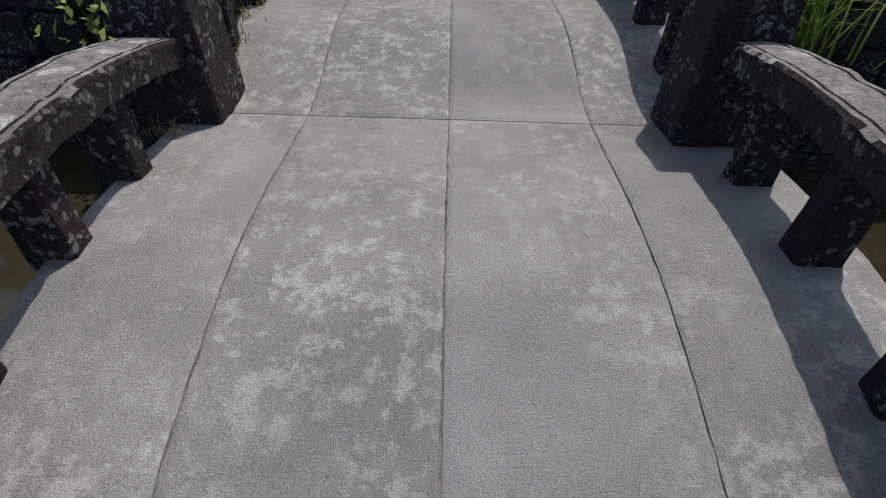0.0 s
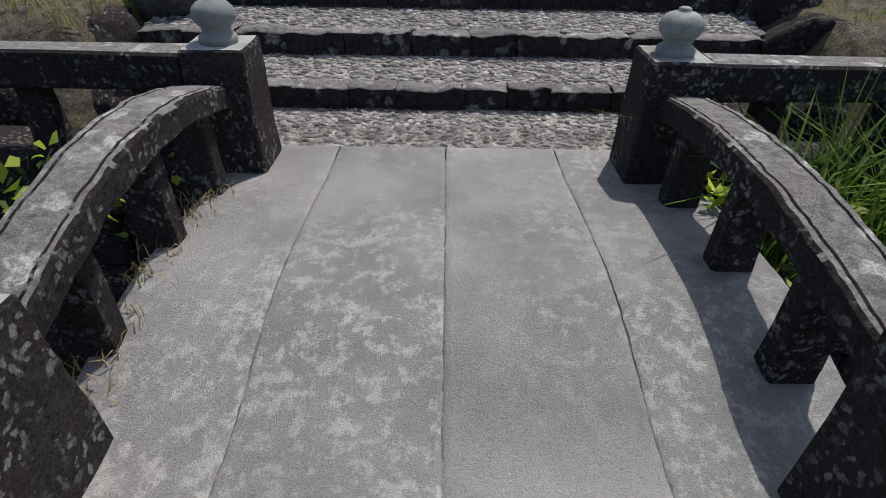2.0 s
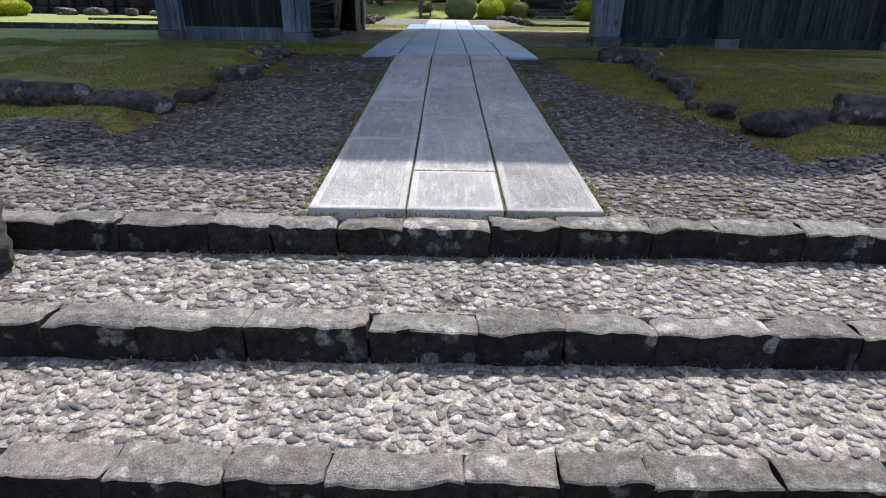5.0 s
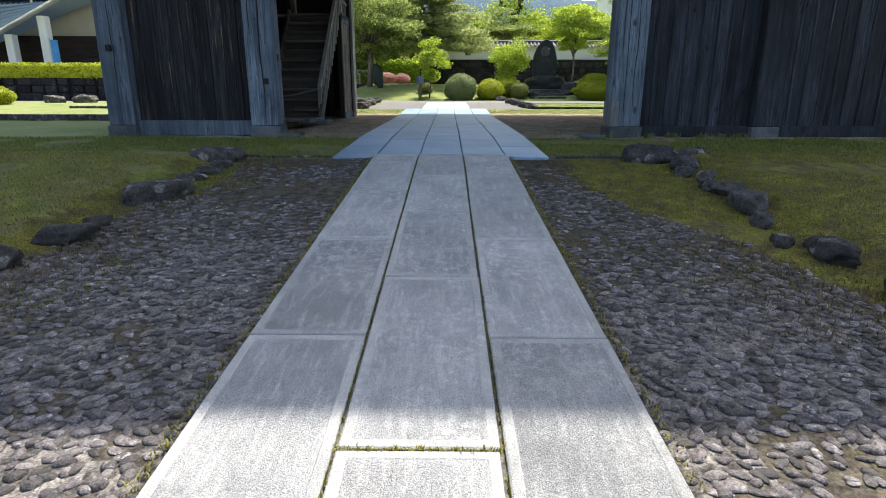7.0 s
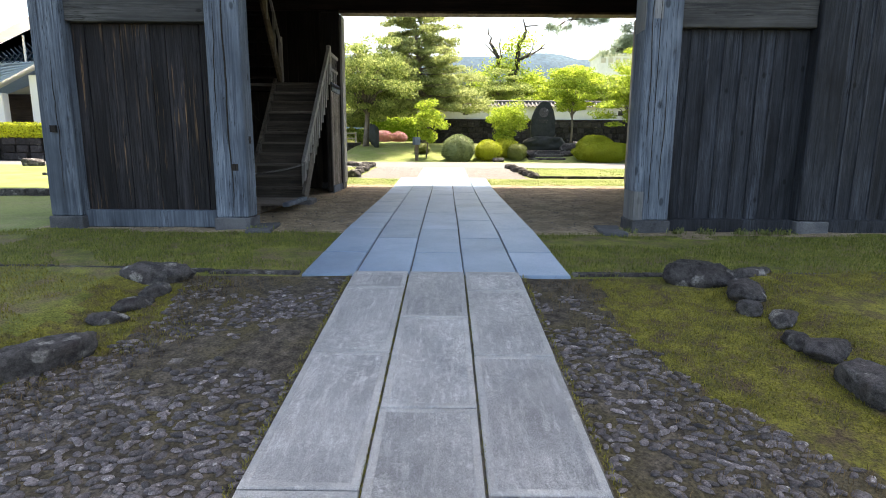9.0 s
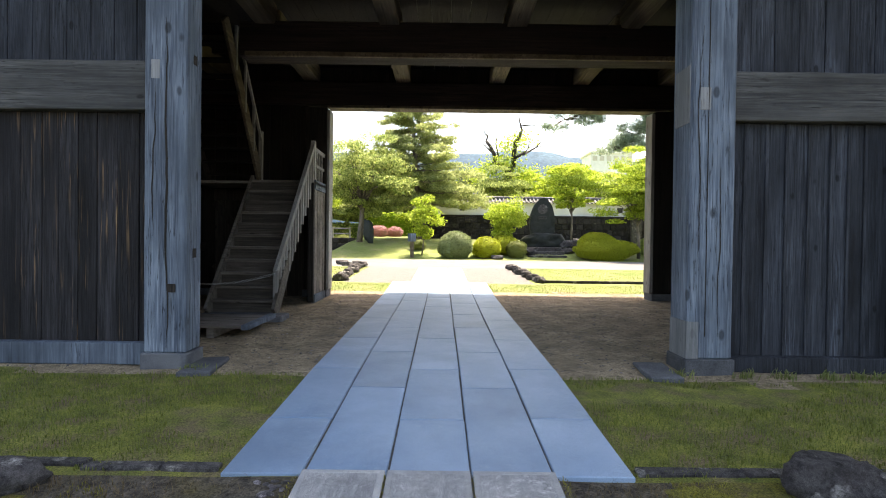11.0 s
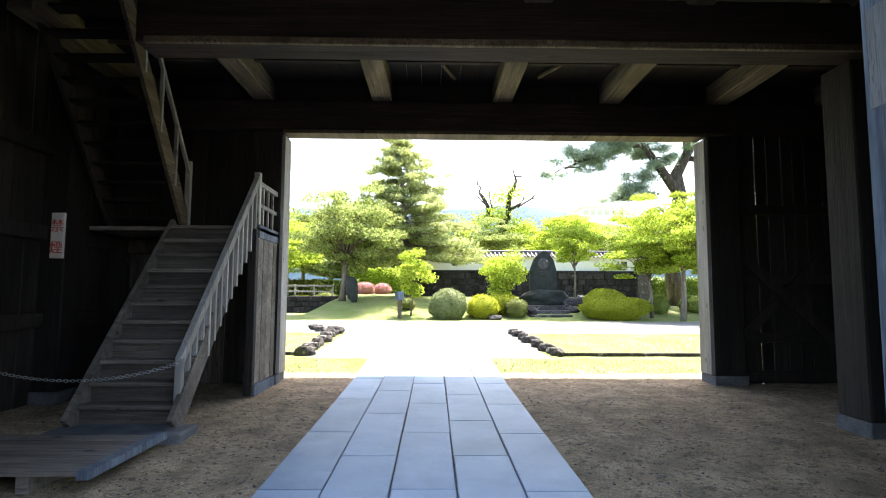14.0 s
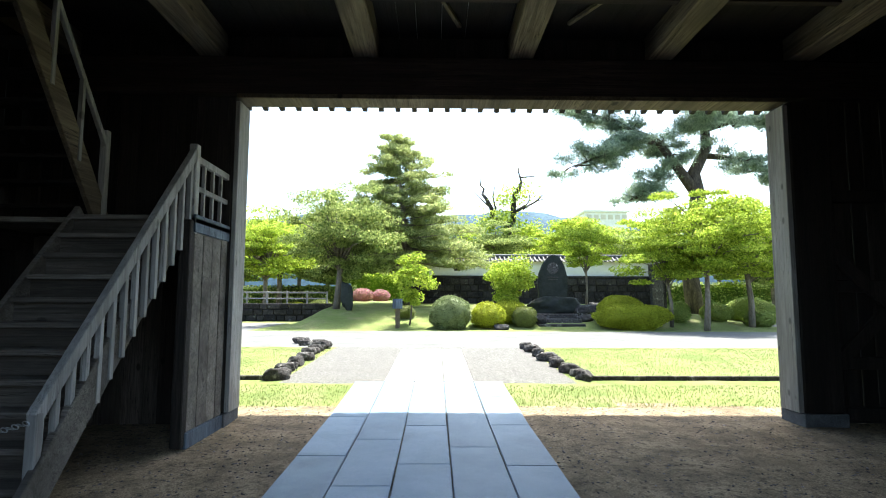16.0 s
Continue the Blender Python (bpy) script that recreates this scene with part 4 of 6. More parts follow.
def boards(parent, x0, x1, y, z0, z1, n, material, seed, batten=None, thick=0.03, axis="x"):
    """Upright boards side by side; batten covers the joints."""
    r = random.Random(seed)
    ws = [r.uniform(0.8, 1.25) for _ in range(n)]
    s = (x1 - x0) / sum(ws)
    a = x0
    for i, w in enumerate(ws):
        b = a + w * s
        d = r.uniform(-0.006, 0.006)
        if axis == "x":
            part("board", box(a + 0.003, b - 0.003, y + d, y + thick + d, z0, z1, 0.006), material, parent)
            if batten and i < n - 1:
                part("batten", box(b - 0.018, b + 0.018, y - 0.018, y - 0.001, z0, z1, 0.005), batten, parent)
        else:
            part("board", box(y + d, y + thick + d, a + 0.003, b - 0.003, z0, z1, 0.006), material, parent)
        a = b


def wall(name, label):
    return thing(name, 0, 0, 2.2, label, "wall", kind="structure")


wf = wall("wall_front_west", "dark brown upright board wall between grey pillars")
boards(wf, -4.5, -2.6, FRONT + 0.2, 2.42, 4.95, 9, WOOD_BROWN, 1)
part("sill", box(-4.5, -2.6, FRONT + 0.1, FRONT + 0.4, 2.2, 2.44, 0.01, rough=0.004, cuts=3), WOOD_PILLAR, wf)
part("head_plank", box(-4.5, -2.6, FRONT + 0.08, FRONT + 0.36, 4.95, 5.48, 0.012, rough=0.005, cuts=3), wood_mat("head_plank_wood", (0.03, 0.032, 0.034), (0.066, 0.068, 0.068), (0.12, 0.123, 0.12), 0, 0.8, 0.6, None, 0.56, 0.1, 0.9, 0.8), wf, "wide pale horizontal plank")
boards(wf, -4.5, -2.6, FRONT + 0.2, 5.48, 6.42, 8, WOOD_BOARD, 2)
part("backing", box(-4.5, -2.6, FRONT + 0.235, FRONT + 0.3, 2.42, 6.42, 0), WOOD_UPR, wf)
we = wall("wall_front_east", "blue-grey weathered upright board wall with narrow battens")
boards(we, 3.66, 5.46, FRONT + 0.2, 2.36, 4.92, 8, WOOD_BOARD, 3, WOOD_BOARD)
boards(we, 5.86, 8.6, FRONT + 0.2, 2.36, 6.42, 11, WOOD_BOARD, 4, WOOD_BOARD)
part("sill", box(3.66, 5.46, FRONT + 0.08, FRONT + 0.38, 2.15, 2.37, 0.01, rough=0.004, cuts=3), WOOD_BOARD, we)
part("sill", box(5.86, 8.6, FRONT + 0.08, FRONT + 0.38, 2.15, 2.37, 0.01, rough=0.004, cuts=3), WOOD_BOARD, we)
part("head_plank", box(3.66, 5.46, FRONT + 0.08, FRONT + 0.36, 4.92, 5.45, 0.012, rough=0.006, cuts=3), bpy.data.materials["head_plank_wood"], we, "wide pale horizontal plank")
boards(we, 3.66, 5.46, FRONT + 0.2, 5.45, 6.42, 7, WOOD_BOARD, 5)
part("backing", box(3.66, 8.6, FRONT + 0.235, FRONT + 0.3, 2.36, 6.42, 0), WOOD_UPR, we)
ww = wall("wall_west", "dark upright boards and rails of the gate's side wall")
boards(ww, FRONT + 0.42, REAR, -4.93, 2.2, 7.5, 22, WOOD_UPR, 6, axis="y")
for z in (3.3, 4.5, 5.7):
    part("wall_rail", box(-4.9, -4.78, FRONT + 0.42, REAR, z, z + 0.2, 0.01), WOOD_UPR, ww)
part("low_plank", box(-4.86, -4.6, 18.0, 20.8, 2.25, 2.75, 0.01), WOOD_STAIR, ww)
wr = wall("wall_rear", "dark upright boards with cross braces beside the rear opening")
# Low boards paler, high ones near-black: light reaching in is put into colour.
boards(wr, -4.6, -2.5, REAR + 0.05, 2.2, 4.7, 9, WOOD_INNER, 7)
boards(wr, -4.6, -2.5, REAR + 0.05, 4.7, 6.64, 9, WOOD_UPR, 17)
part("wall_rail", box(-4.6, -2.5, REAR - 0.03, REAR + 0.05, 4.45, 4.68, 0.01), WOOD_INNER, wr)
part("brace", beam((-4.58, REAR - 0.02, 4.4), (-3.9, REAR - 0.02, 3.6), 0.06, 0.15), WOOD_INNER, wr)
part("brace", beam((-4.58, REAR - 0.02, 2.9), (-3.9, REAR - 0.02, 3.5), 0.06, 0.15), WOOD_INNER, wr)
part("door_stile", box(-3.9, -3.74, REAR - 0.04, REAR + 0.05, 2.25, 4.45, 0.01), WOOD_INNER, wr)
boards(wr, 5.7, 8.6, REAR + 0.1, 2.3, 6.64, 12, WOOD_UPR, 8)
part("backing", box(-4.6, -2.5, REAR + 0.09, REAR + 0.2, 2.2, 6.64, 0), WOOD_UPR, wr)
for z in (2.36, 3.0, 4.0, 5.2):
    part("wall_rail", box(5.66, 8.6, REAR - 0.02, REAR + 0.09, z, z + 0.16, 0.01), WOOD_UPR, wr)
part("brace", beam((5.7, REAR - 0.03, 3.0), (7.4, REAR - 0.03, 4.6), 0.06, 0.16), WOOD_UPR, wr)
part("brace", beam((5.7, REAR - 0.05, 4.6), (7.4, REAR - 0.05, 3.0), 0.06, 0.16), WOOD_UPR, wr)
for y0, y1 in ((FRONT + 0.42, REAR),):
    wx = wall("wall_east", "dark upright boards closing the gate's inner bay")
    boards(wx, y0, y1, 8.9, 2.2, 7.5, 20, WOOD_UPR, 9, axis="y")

# upper storey and roof, added out of view to shade the approach
up = thing("upper_storey", 2.0, 20.8, 7.6, "unseen white upper storey and tiled roof added to shade the approach", "gate storey", kind="structure")
part("storey_wall", box(-5.1, 9.2, 16.9, 24.5, 7.54, 12.1, 0.02), PLASTER, up)


def roof(name, x0, x1, yr, zr, ye0, ye1, ze, parent):
    bm = bmesh.new()
    for ye in (ye0, ye1):
        vs = [bm.verts.new(p) for p in ((x0, yr, zr), (x1, yr, zr), (x1, ye, ze), (x0, ye, ze))]
        bm.faces.new(vs)
    bmesh.ops.recalc_face_normals(bm, faces=bm.faces)
    bmesh.ops.solidify(bm, geom=bm.faces[:], thickness=0.25)
    return part(name, bm, TILE, parent, "dark tiled gable roof")


# Eaves stretched west and rearward so the shade falls far enough.
roof("roof", -9.2, 11.3, 20.7, 15.6, 14.75, 28.0, 12.4, up)
# Unseen tile ends added to scallop the edge of the roof's shadow.
for i in range(68):
    part("tile_end", tube([(-9.1 + 0.3 * i, 14.62, 12.36), (-9.1 + 0.3 * i, 15.6, 12.9)], [0.11, 0.11], 8), TILE, up)
# rear pent roof with its rafter ends
pent = thing("rear_pent_roof", 1.6, 25.4, 6.9, "low pent roof with rafter ends over the rear opening", "roof", kind="structure")
bm = bmesh.new()
vs = [bm.verts.new(p) for p in ((-5.1, 24.4, 8.1), (9.2, 24.4, 8.1), (9.2, 26.75, 7.5), (-5.1, 26.75, 7.5))]
bm.faces.new(vs)
bmesh.ops.solidify(bm, geom=bm.faces[:], thickness=0.12)
part("roof_boards", bm, WOOD_DARK, pent)
x = -4.9
while x < 9.2:
    part("rafter", beam((x, 24.4, 7.96), (x, 26.72, 7.36), 0.09, 0.11), WOOD_UPR, pent)
    x += 0.3


# ---- stairs inside ----
stair = thing("stair", -2.9, 22.0, 2.3, "steep grey wooden staircase with slatted handrail inside the gate", "staircase")
Y0, Z0, Y1, Z1, SX0, SX1 = 20.95, 2.33, 23.05, 4.78, -3.32, -2.26
N = 11
for i in range(N):
    z, y = Z0 + (Z1 - Z0) * (i + 1) / N, Y0 + (Y1 - Y0) * i / N
    part("tread", box(SX0, SX1, y - 0.045, y + 0.24, z - 0.05, z, 0.008), WOOD_STAIR, stair)
    part("riser", box(SX0, SX1, y + 0.02, y + 0.045, z - (Z1 - Z0) / N, z - 0.046, 0), STAIR_RISER, stair)
for x in (SX0 - 0.03, SX1 + 0.03):
    part("stringer", beam((x, Y0 - 0.12, Z0 + 0.0), (x, Y1 + 0.02, Z1 + 0.02), 0.06, 0.28), WOOD_STAIR, stair)
part("handrail", beam((-2.26, 20.98, 3.02), (-2.12, 23.06, 5.55), 0.075, 0.1), WOOD_RAIL, stair, "pale worn sloping handrail")
for i in range(14):
    u = (i + 0.3) / 14
    y, z = 20.98 + 2.08 * u, 3.02 + 2.53 * u
    zs = Z0 + (Z1 - Z0) * (y - Y0) / (Y1 - Y0)
    bx = -2.26 + 0.14 * u
    part("baluster", box(bx - 0.025, bx + 0.025, y - 0.025, y + 0.025, zs - 0.1, z, 0.004), WOOD_RAIL, stair)
part("newel", box(-2.17, -2.08, 23.0, 23.1, 4.6, 5.62, 0.008), WOOD_RAIL, stair)
part("newel", box(-2.3, -2.22, 20.95, 21.03, 2.3, 3.06, 0.008), WOOD_RAIL, stair)
land = thing("stair_landing", -3.3, 23.5, 2.3, "timber stair landing with boarded side and short rail", "landing")
part("floor_panel", box(-4.6, -2.06, 23.0, 24.05, 4.72, 4.78, 0.006), WOOD_STAIR, land)
boards(land, 23.05, 24.0, -2.11, 2.45, 4.62, 4, WOOD_STAIR, 12, axis="y")
part("side_sill", box(-2.14, -2.05, 23.0, 24.02, 2.28, 2.45, 0.008), WOOD_PILLAR, land)
part("side_head", box(-2.15, -2.06, 23.0, 24.02, 4.62, 4.82, 0.008), WOOD_PILLAR, land)
part("corner_post", box(-2.2, -2.08, 22.92, 23.04, 2.3, 4.75, 0.01), WOOD_UPR, land)
part("top_rail", box(-2.15, -2.09, 23.06, 24.02, 5.42, 5.5, 0.006), WOOD_RAIL, land)
part("mid_rail", box(-2.14, -2.1, 23.06, 24.02, 5.1, 5.16, 0.006), WOOD_RAIL, land)
for y in (23.3, 23.55, 23.8):
    part("baluster", box(-2.14, -2.1, y - 0.02, y + 0.02, 4.82, 5.42, 0.004), WOOD_RAIL, land)
st2 = thing("upper_stair", -3.9, 22.4, 4.78, "second wooden flight rising back towards the front", "staircase")
A, B = (23.3, 4.8), (21.35, 7.45)
for x in (-4.4, -3.3):
    # Far stringer takes the darker wood, its shade put into the colour.
    part("stringer", beam((x, A[0], A[1]), (x, B[0], B[1]), 0.06, 0.26), WOOD_UPR if x < -4 else WOOD_JOIST, st2)
for i in range(11):
    u = (i + 0.5) / 11
    y, z = A[0] + (B[0] - A[0]) * u, A[1] + (B[1] - A[1]) * u
    # Treads take the gloom-dark boards so the flight sinks into shade.
    part("tread", box(-4.37, -3.33, y - 0.12, y + 0.1, z - 0.02, z + 0.02, 0.004), GLOOM_WOOD, st2)
part("handrail", beam((-3.28, A[0], A[1] + 0.85), (-3.28, B[0], B[1] + 0.75), 0.05, 0.06), WOOD_RAIL, st2)
part("newel", box(-3.33, -3.25, 23.26, 23.34, 4.78, 5.85, 0.006), WOOD_RAIL, st2)
for u in (0.25, 0.5, 0.75):
    y, z = A[0] + (B[0] - A[0]) * u, A[1] + (B[1] - A[1]) * u
    part("baluster", box(-3.305, -3.255, y - 0.025, y + 0.025, z - 0.1, z + 0.82, 0.004), WOOD_RAIL, st2)
plat = thing("step_platform", -3.3, 20.0, 2.25, "low slatted wooden platform at the foot of the stair", "platform")
for i in range(10):
    y = 19.12 + i * 0.117
    part("slat", box(-4.55, -2.16, y, y + 0.108, 2.36, 2.395, 0.004), WOOD_STAIR, plat)
part("side_plank", box(-2.16, -2.06, 19.1, 20.35, 2.34, 2.41, 0.006), WOOD_PILLAR, plat)
for x in (-4.2, -3.4, -2.6):
    part("bearer", box(x - 0.05, x + 0.05, 19.15, 20.28, 2.22, 2.355, 0.006), WOOD_STAIR, plat)
foot = tagged(new("foot_stone", mesh_of(box(-3.45, -2.02, 20.5, 21.0, 2.2, 2.34, 0.02, rough=0.01, cuts=3), "foot_stone", PLINTH)), "flat grey stone under the stair's foot", "stone")

# chain across the stair's foot
chain = bmesh.new()
for i in range(64):
    u = (i + 0.5) / 64
    c = Vector((-2.26 - 2.37 * u, 20.93, 3.0 + 0.02 * u - 0.20 * 4 * u * (1 - u)))
    m = Matrix.Translation(c) @ Matrix.Rotation(math.atan2(0.02 - 0.8 * (1 - 2 * u), -2.32) + math.pi, 4, "Y") @ Matrix.Rotation(math.pi / 2 * (i % 2), 4, "X")
    rings = []
    for k in range(10):
        a = 2 * math.pi * k / 10
        rings.append([chain.verts.new(m @ Vector(((0.022 + 0.005 * math.cos(b)) * math.cos(a) * 1.15, 0.005 * math.sin(b), (0.014 + 0.005 * math.cos(b)) * math.sin(a)))) for b in (0, 2.1, 4.2)])
    for k in range(10):
        p, q = rings[k], rings[(k + 1) % 10]
        for b in range(3):
            chain.faces.new((p[b], p[(b + 1) % 3], q[(b + 1) % 3], q[b]))
tagged(new("chain", mesh_of(chain, "chain", METAL)), "light metal chain hung across the stair's foot", "chain")

# no-smoking board
sign = thing("sign_board", -4.75, 22.36, 4.2, "white upright board with red painted characters on the pillar", "sign")
panel = part("panel", box(-4.72, -4.54, 22.35, 22.395, 4.25, 4.88, 0.008), SIGNWHITE, sign)
for ch, z in (("禁", 4.6), ("煙", 4.3)):
    cu = bpy.data.curves.new("lettering", "FONT")
    cu.body, cu.size, cu.align_x, cu.extrude = ch, 0.19, "CENTER", 0.004
    cu.materials.append(SIGNRED)
    ob = new("lettering", cu)
    ob.matrix_basis = Matrix.Translation((-4.63, 22.347, z + 0.03)) @ Matrix.Rotation(math.pi / 2, 4, "X")
    attach(ob, panel, "red characters")


# ---- plants ----
def leaf_cloud(points, normals, size, rng_np, narrow=0.55, droop=0.3):
    """Small two-sided leaves: one folded quad at each point."""
    n = len(points)
    d = rng_np.normal(size=(n, 3))
    d[:, 2] -= droop
    d += normals * 0.6
    d /= np.linalg.norm(d, axis=1)[:, None] + 1e-9
    s = np.cross(d, rng_np.normal(size=(n, 3)))
    s /= np.linalg.norm(s, axis=1)[:, None] + 1e-9
    L = size * rng_np.uniform(0.6, 1.35, (n, 1))
    a, b = points - d * L * 0.5, points + d * L * 0.5
    m = points + np.cross(d, s) * L * 0.12
    v = np.stack([a, m + s * L * narrow * 0.5, b, m - s * L * narrow * 0.5], axis=1).reshape(-1, 3)
    f = np.arange(n * 4).reshape(-1, 4)
    return v, f


def np_mesh(name, v, f, material):
    me = bpy.data.meshes.new(name)
    me.vertices.add(len(v))
    me.vertices.foreach_set("co", np.ascontiguousarray(v, dtype=np.float32).ravel())
    k = f.shape[1]
    me.loops.add(f.size)
    me.loops.foreach_set("vertex_index", f.astype(np.int32).ravel())
    me.polygons.add(len(f))
    me.polygons.foreach_set("loop_start", np.arange(0, f.size, k, dtype=np.int32))
    me.materials.append(material)
    me.update(calc_edges=True)
    me.validate()
    return me


def clumps(center, radii, n, rng_np, flat=0.6, inner=0.25):
    """Clump centres scattered through an ellipsoid, mostly towards its outside."""
    out = []
    while len(out) < n:
        p = rng_np.normal(size=3)
        p /= np.linalg.norm(p)
        p *= rng_np.uniform(inner, 1.0) ** 0.6
        if p[2] < -0.8:
            continue
        out.append((np.array(center) + p * np.array(radii) * rng_np.uniform(0.8, 1.18), flat))
    return out


def broad_tree(name, x, y, h, crown_r, crown_z, n_clump, leaves, leaf, material, label, seed, trunk_r=0.12, lean=0.0, clump_r=0.6, crown_h=None, pad=0.5, fine=2.4):
    r = np.random.RandomState(seed)
    z0 = gz(x, y) - 0.1
    t = thing(name, x, y, z0 + 0.1, label, "tree")
    ch = crown_h or crown_r * 0.75
    top = Vector((x + lean, y, crown_z))
    bm = tube([(x, y, z0), (x + lean * 0.2 + 0.05, y, z0 + (crown_z - z0) * 0.35), (x + lean * 0.6, y + 0.05, z0 + (crown_z - z0) * 0.7), tuple(top)], [trunk_r * 1.25, trunk_r, trunk_r * 0.8, trunk_r * 0.5], 9)
    cl = clumps((x + lean, y, crown_z + ch * 0.15), (crown_r, crown_r, ch), n_clump, r)
    for i, (c, _) in enumerate(cl):
        if i % 2 == 0:
            u = r.uniform(0.25, 0.9)
            base = Vector((x + lean * u, y, z0 + (crown_z - z0) * (0.45 + 0.5 * u)))
            c = Vector(c)
            mid = base.lerp(c, 0.5) + Vector((0, 0, 0.12 * (c - base).length)) + Vector(r.normal(size=3) * 0.12)
            tube([base, mid, c], [trunk_r * 0.42, trunk_r * 0.25, trunk_r * 0.08], 5, bm)
    part("trunk", bm, BARK, t, smooth=True)
    pts, nor = [], []
    per = int(leaves * fine) // n_clump
    for c, fl in cl:
        q = r.normal(size=(per, 3))
        q /= np.linalg.norm(q, axis=1)[:, None]
        rad = r.uniform(0.1, 1.0, (per, 1)) ** 0.5 * clump_r * r.uniform(0.5, 1.3)
        pts.append(c + q * rad * np.array([1.45, 1.45, fl * pad]) + np.stack([np.zeros(per), np.zeros(per), -0.12 * clump_r * (q[:, 0] ** 2 + q[:, 1] ** 2)], 1))
        nor.append(q)
    v, f = leaf_cloud(np.concatenate(pts), np.concatenate(nor), leaf * 0.66, r)
    attach(new("crown", np_mesh("crown", v, f, material)), t)
    return t


def pine_tree(name, x, y, h, spread, label, seed, material, trunk_r=0.2, first=0.3, layers=9, lean=0.0, needles=15000, needle=0.32, bend=0.0):
    r = np.random.RandomState(seed)
    z0 = gz(x, y) - 0.1
    t = thing(name, x, y, z0 + 0.1, label, "tree")

    def axis(u):
        return Vector((x + lean * u + bend * math.sin(u * 5.5), y + 0.3 * bend * math.sin(u * 4), z0 + h * u))
    us = [i / 9 for i in range(10)]
    bm = tube([axis(u) for u in us], [trunk_r * (1.15 - u) for u in us], 9)
    pts, nor = [], []
    tot = []
    for k in range(layers):
        u = first + (0.97 - first) * k / (layers - 1)
        wide = spread * (1.05 - u) / (1.05 - first) * r.uniform(0.75, 1.15) + 0.25
        for j in range(r.randint(6, 10)):
            a = r.uniform(0, 2 * math.pi)
            L = wide * r.uniform(0.45, 1.15)
            p0 = axis(u)
            p2 = p0 + Vector((math.cos(a) * L, math.sin(a) * L, (0.3 * u - 0.22) * L + r.uniform(-0.25, 0.35)))
            p1 = p0.lerp(p2, 0.5) + Vector((0, 0, -0.05 * L + 0.1))
            tube([p0, p1, p2], [trunk_r * 0.3 * (1.1 - u), trunk_r * 0.2 * (1.1 - u), 0.015], 5, bm)
            for q in range(max(2, int(L / 0.42))):
                w = 0.35 + 0.7 * (q + r.uniform(0, 1)) / max(2, int(L / 0.42))
                tot.append((p0.lerp(p2, min(w, 1.05)) + Vector((r.normal() * 0.22, r.normal() * 0.22, 0.1)), 0.22 + 0.14 * L / spread))
    per = max(10, needles // len(tot))
    for c, rad in tot:
        q = r.normal(size=(per, 3))
        q /= np.linalg.norm(q, axis=1)[:, None]
        pts.append(np.array(c) + q * r.uniform(0.2, 1, (per, 1)) ** 0.5 * np.array([rad * 1.5, rad * 1.5, rad * 0.6]))
        nor.append(q + np.array([0, 0, 0.5]))
    part("trunk", bm, BARK, t, smooth=True)
    v, f = leaf_cloud(np.concatenate(pts), np.concatenate(nor), needle, r, 0.16, -0.2)
    attach(new("crown", np_mesh("crown", v, f, material)), t)
    return t


def clipped_bush(x, y, rx, ry, h, material, label, seed, leaf=0.065, dens=3400, lumps=0.12, name="clipped_bush"):
    r = np.random.RandomState(seed)
    z0 = gz(x, y)
    t = thing(name, x, y, z0, label, "bush", "clipped garden bushes")
    bm = bmesh.new()
    bmesh.ops.create_icosphere(bm, subdivisions=3, radius=1)
    off = Vector((seed, seed * 2, 0))

    def shape(d):
        k = 0.95 + lumps * noise.noise(d * 1.7 + off)
        return Vector((x + d.x * rx * k, y + d.y * ry * k, z0 + h * 0.42 + d.z * h * 0.56 * k))
    for v in bm.verts:
        v.co = shape(v.co.normalized())
        v.co = v.co.lerp(Vector((x, y, z0 + h * 0.4)), 0.06)
    part("core", bm, material, t, smooth=True)
    q = r.normal(size=(int(dens * (rx * ry + rx * h)), 3))
    q /= np.linalg.norm(q, axis=1)[:, None]
    p = np.array([shape(Vector(d)) for d in q]) + r.normal(size=q.shape) * 0.022
    v, f = leaf_cloud(p, q * 1.5, leaf, r, 0.6, 0)
    attach(new("foliage", np_mesh("foliage", v, f, material)), t)
    return t


def blades(name, spots, length, width, material, label, category, rng_np, lean=0.5, parent=None):
    """Grass blades, each a bent strip of two faces."""
    p = np.array(spots)
    n = len(p)
    a = rng_np.uniform(0, 2 * math.pi, n)
    L = length * rng_np.uniform(0.5, 1.3, n)
    d = np.stack([np.cos(a), np.sin(a), np.zeros(n)], 1)
    s = np.stack([-np.sin(a), np.cos(a), np.zeros(n)], 1) * width
    up = np.array([0, 0, 1.0])
    k = lean * rng_np.uniform(0.3, 1.2, n)
    m = p + up * (L * 0.55)[:, None] + d * (L * 0.25 * k)[:, None]
    e = p + up * (L * (1 - 0.35 * k))[:, None] + d * (L * 0.8 * k)[:, None]
    v = np.stack([p - s, p + s, m + s * 0.8, m - s * 0.8, e + s * 0.15, e - s * 0.15], 1).reshape(-1, 3)
    i = np.arange(n)[:, None] * 6
    f = np.concatenate([i + np.array([[0, 1, 2, 3]]), i + np.array([[3, 2, 4, 5]])])
    return tagged(new(name, np_mesh(name, v, f, material)), label, category, kind="stuff")


# ---- rocks edging the approach ----
def rock(x, y, z, sx, sy, sz, seed, label, group, rot=0.0, material=None):
    bm = rock_bm(sx, sy, sz, seed)
    bmesh.ops.transform(bm, matrix=Matrix.Translation((x, y, z)) @ Matrix.Rotation(rot, 4, "Z"), verts=bm.verts)
    t = tagged(new("rock", mesh_of(bm, "rock", material or ROCK, True)), label, "rock", group)
    return t


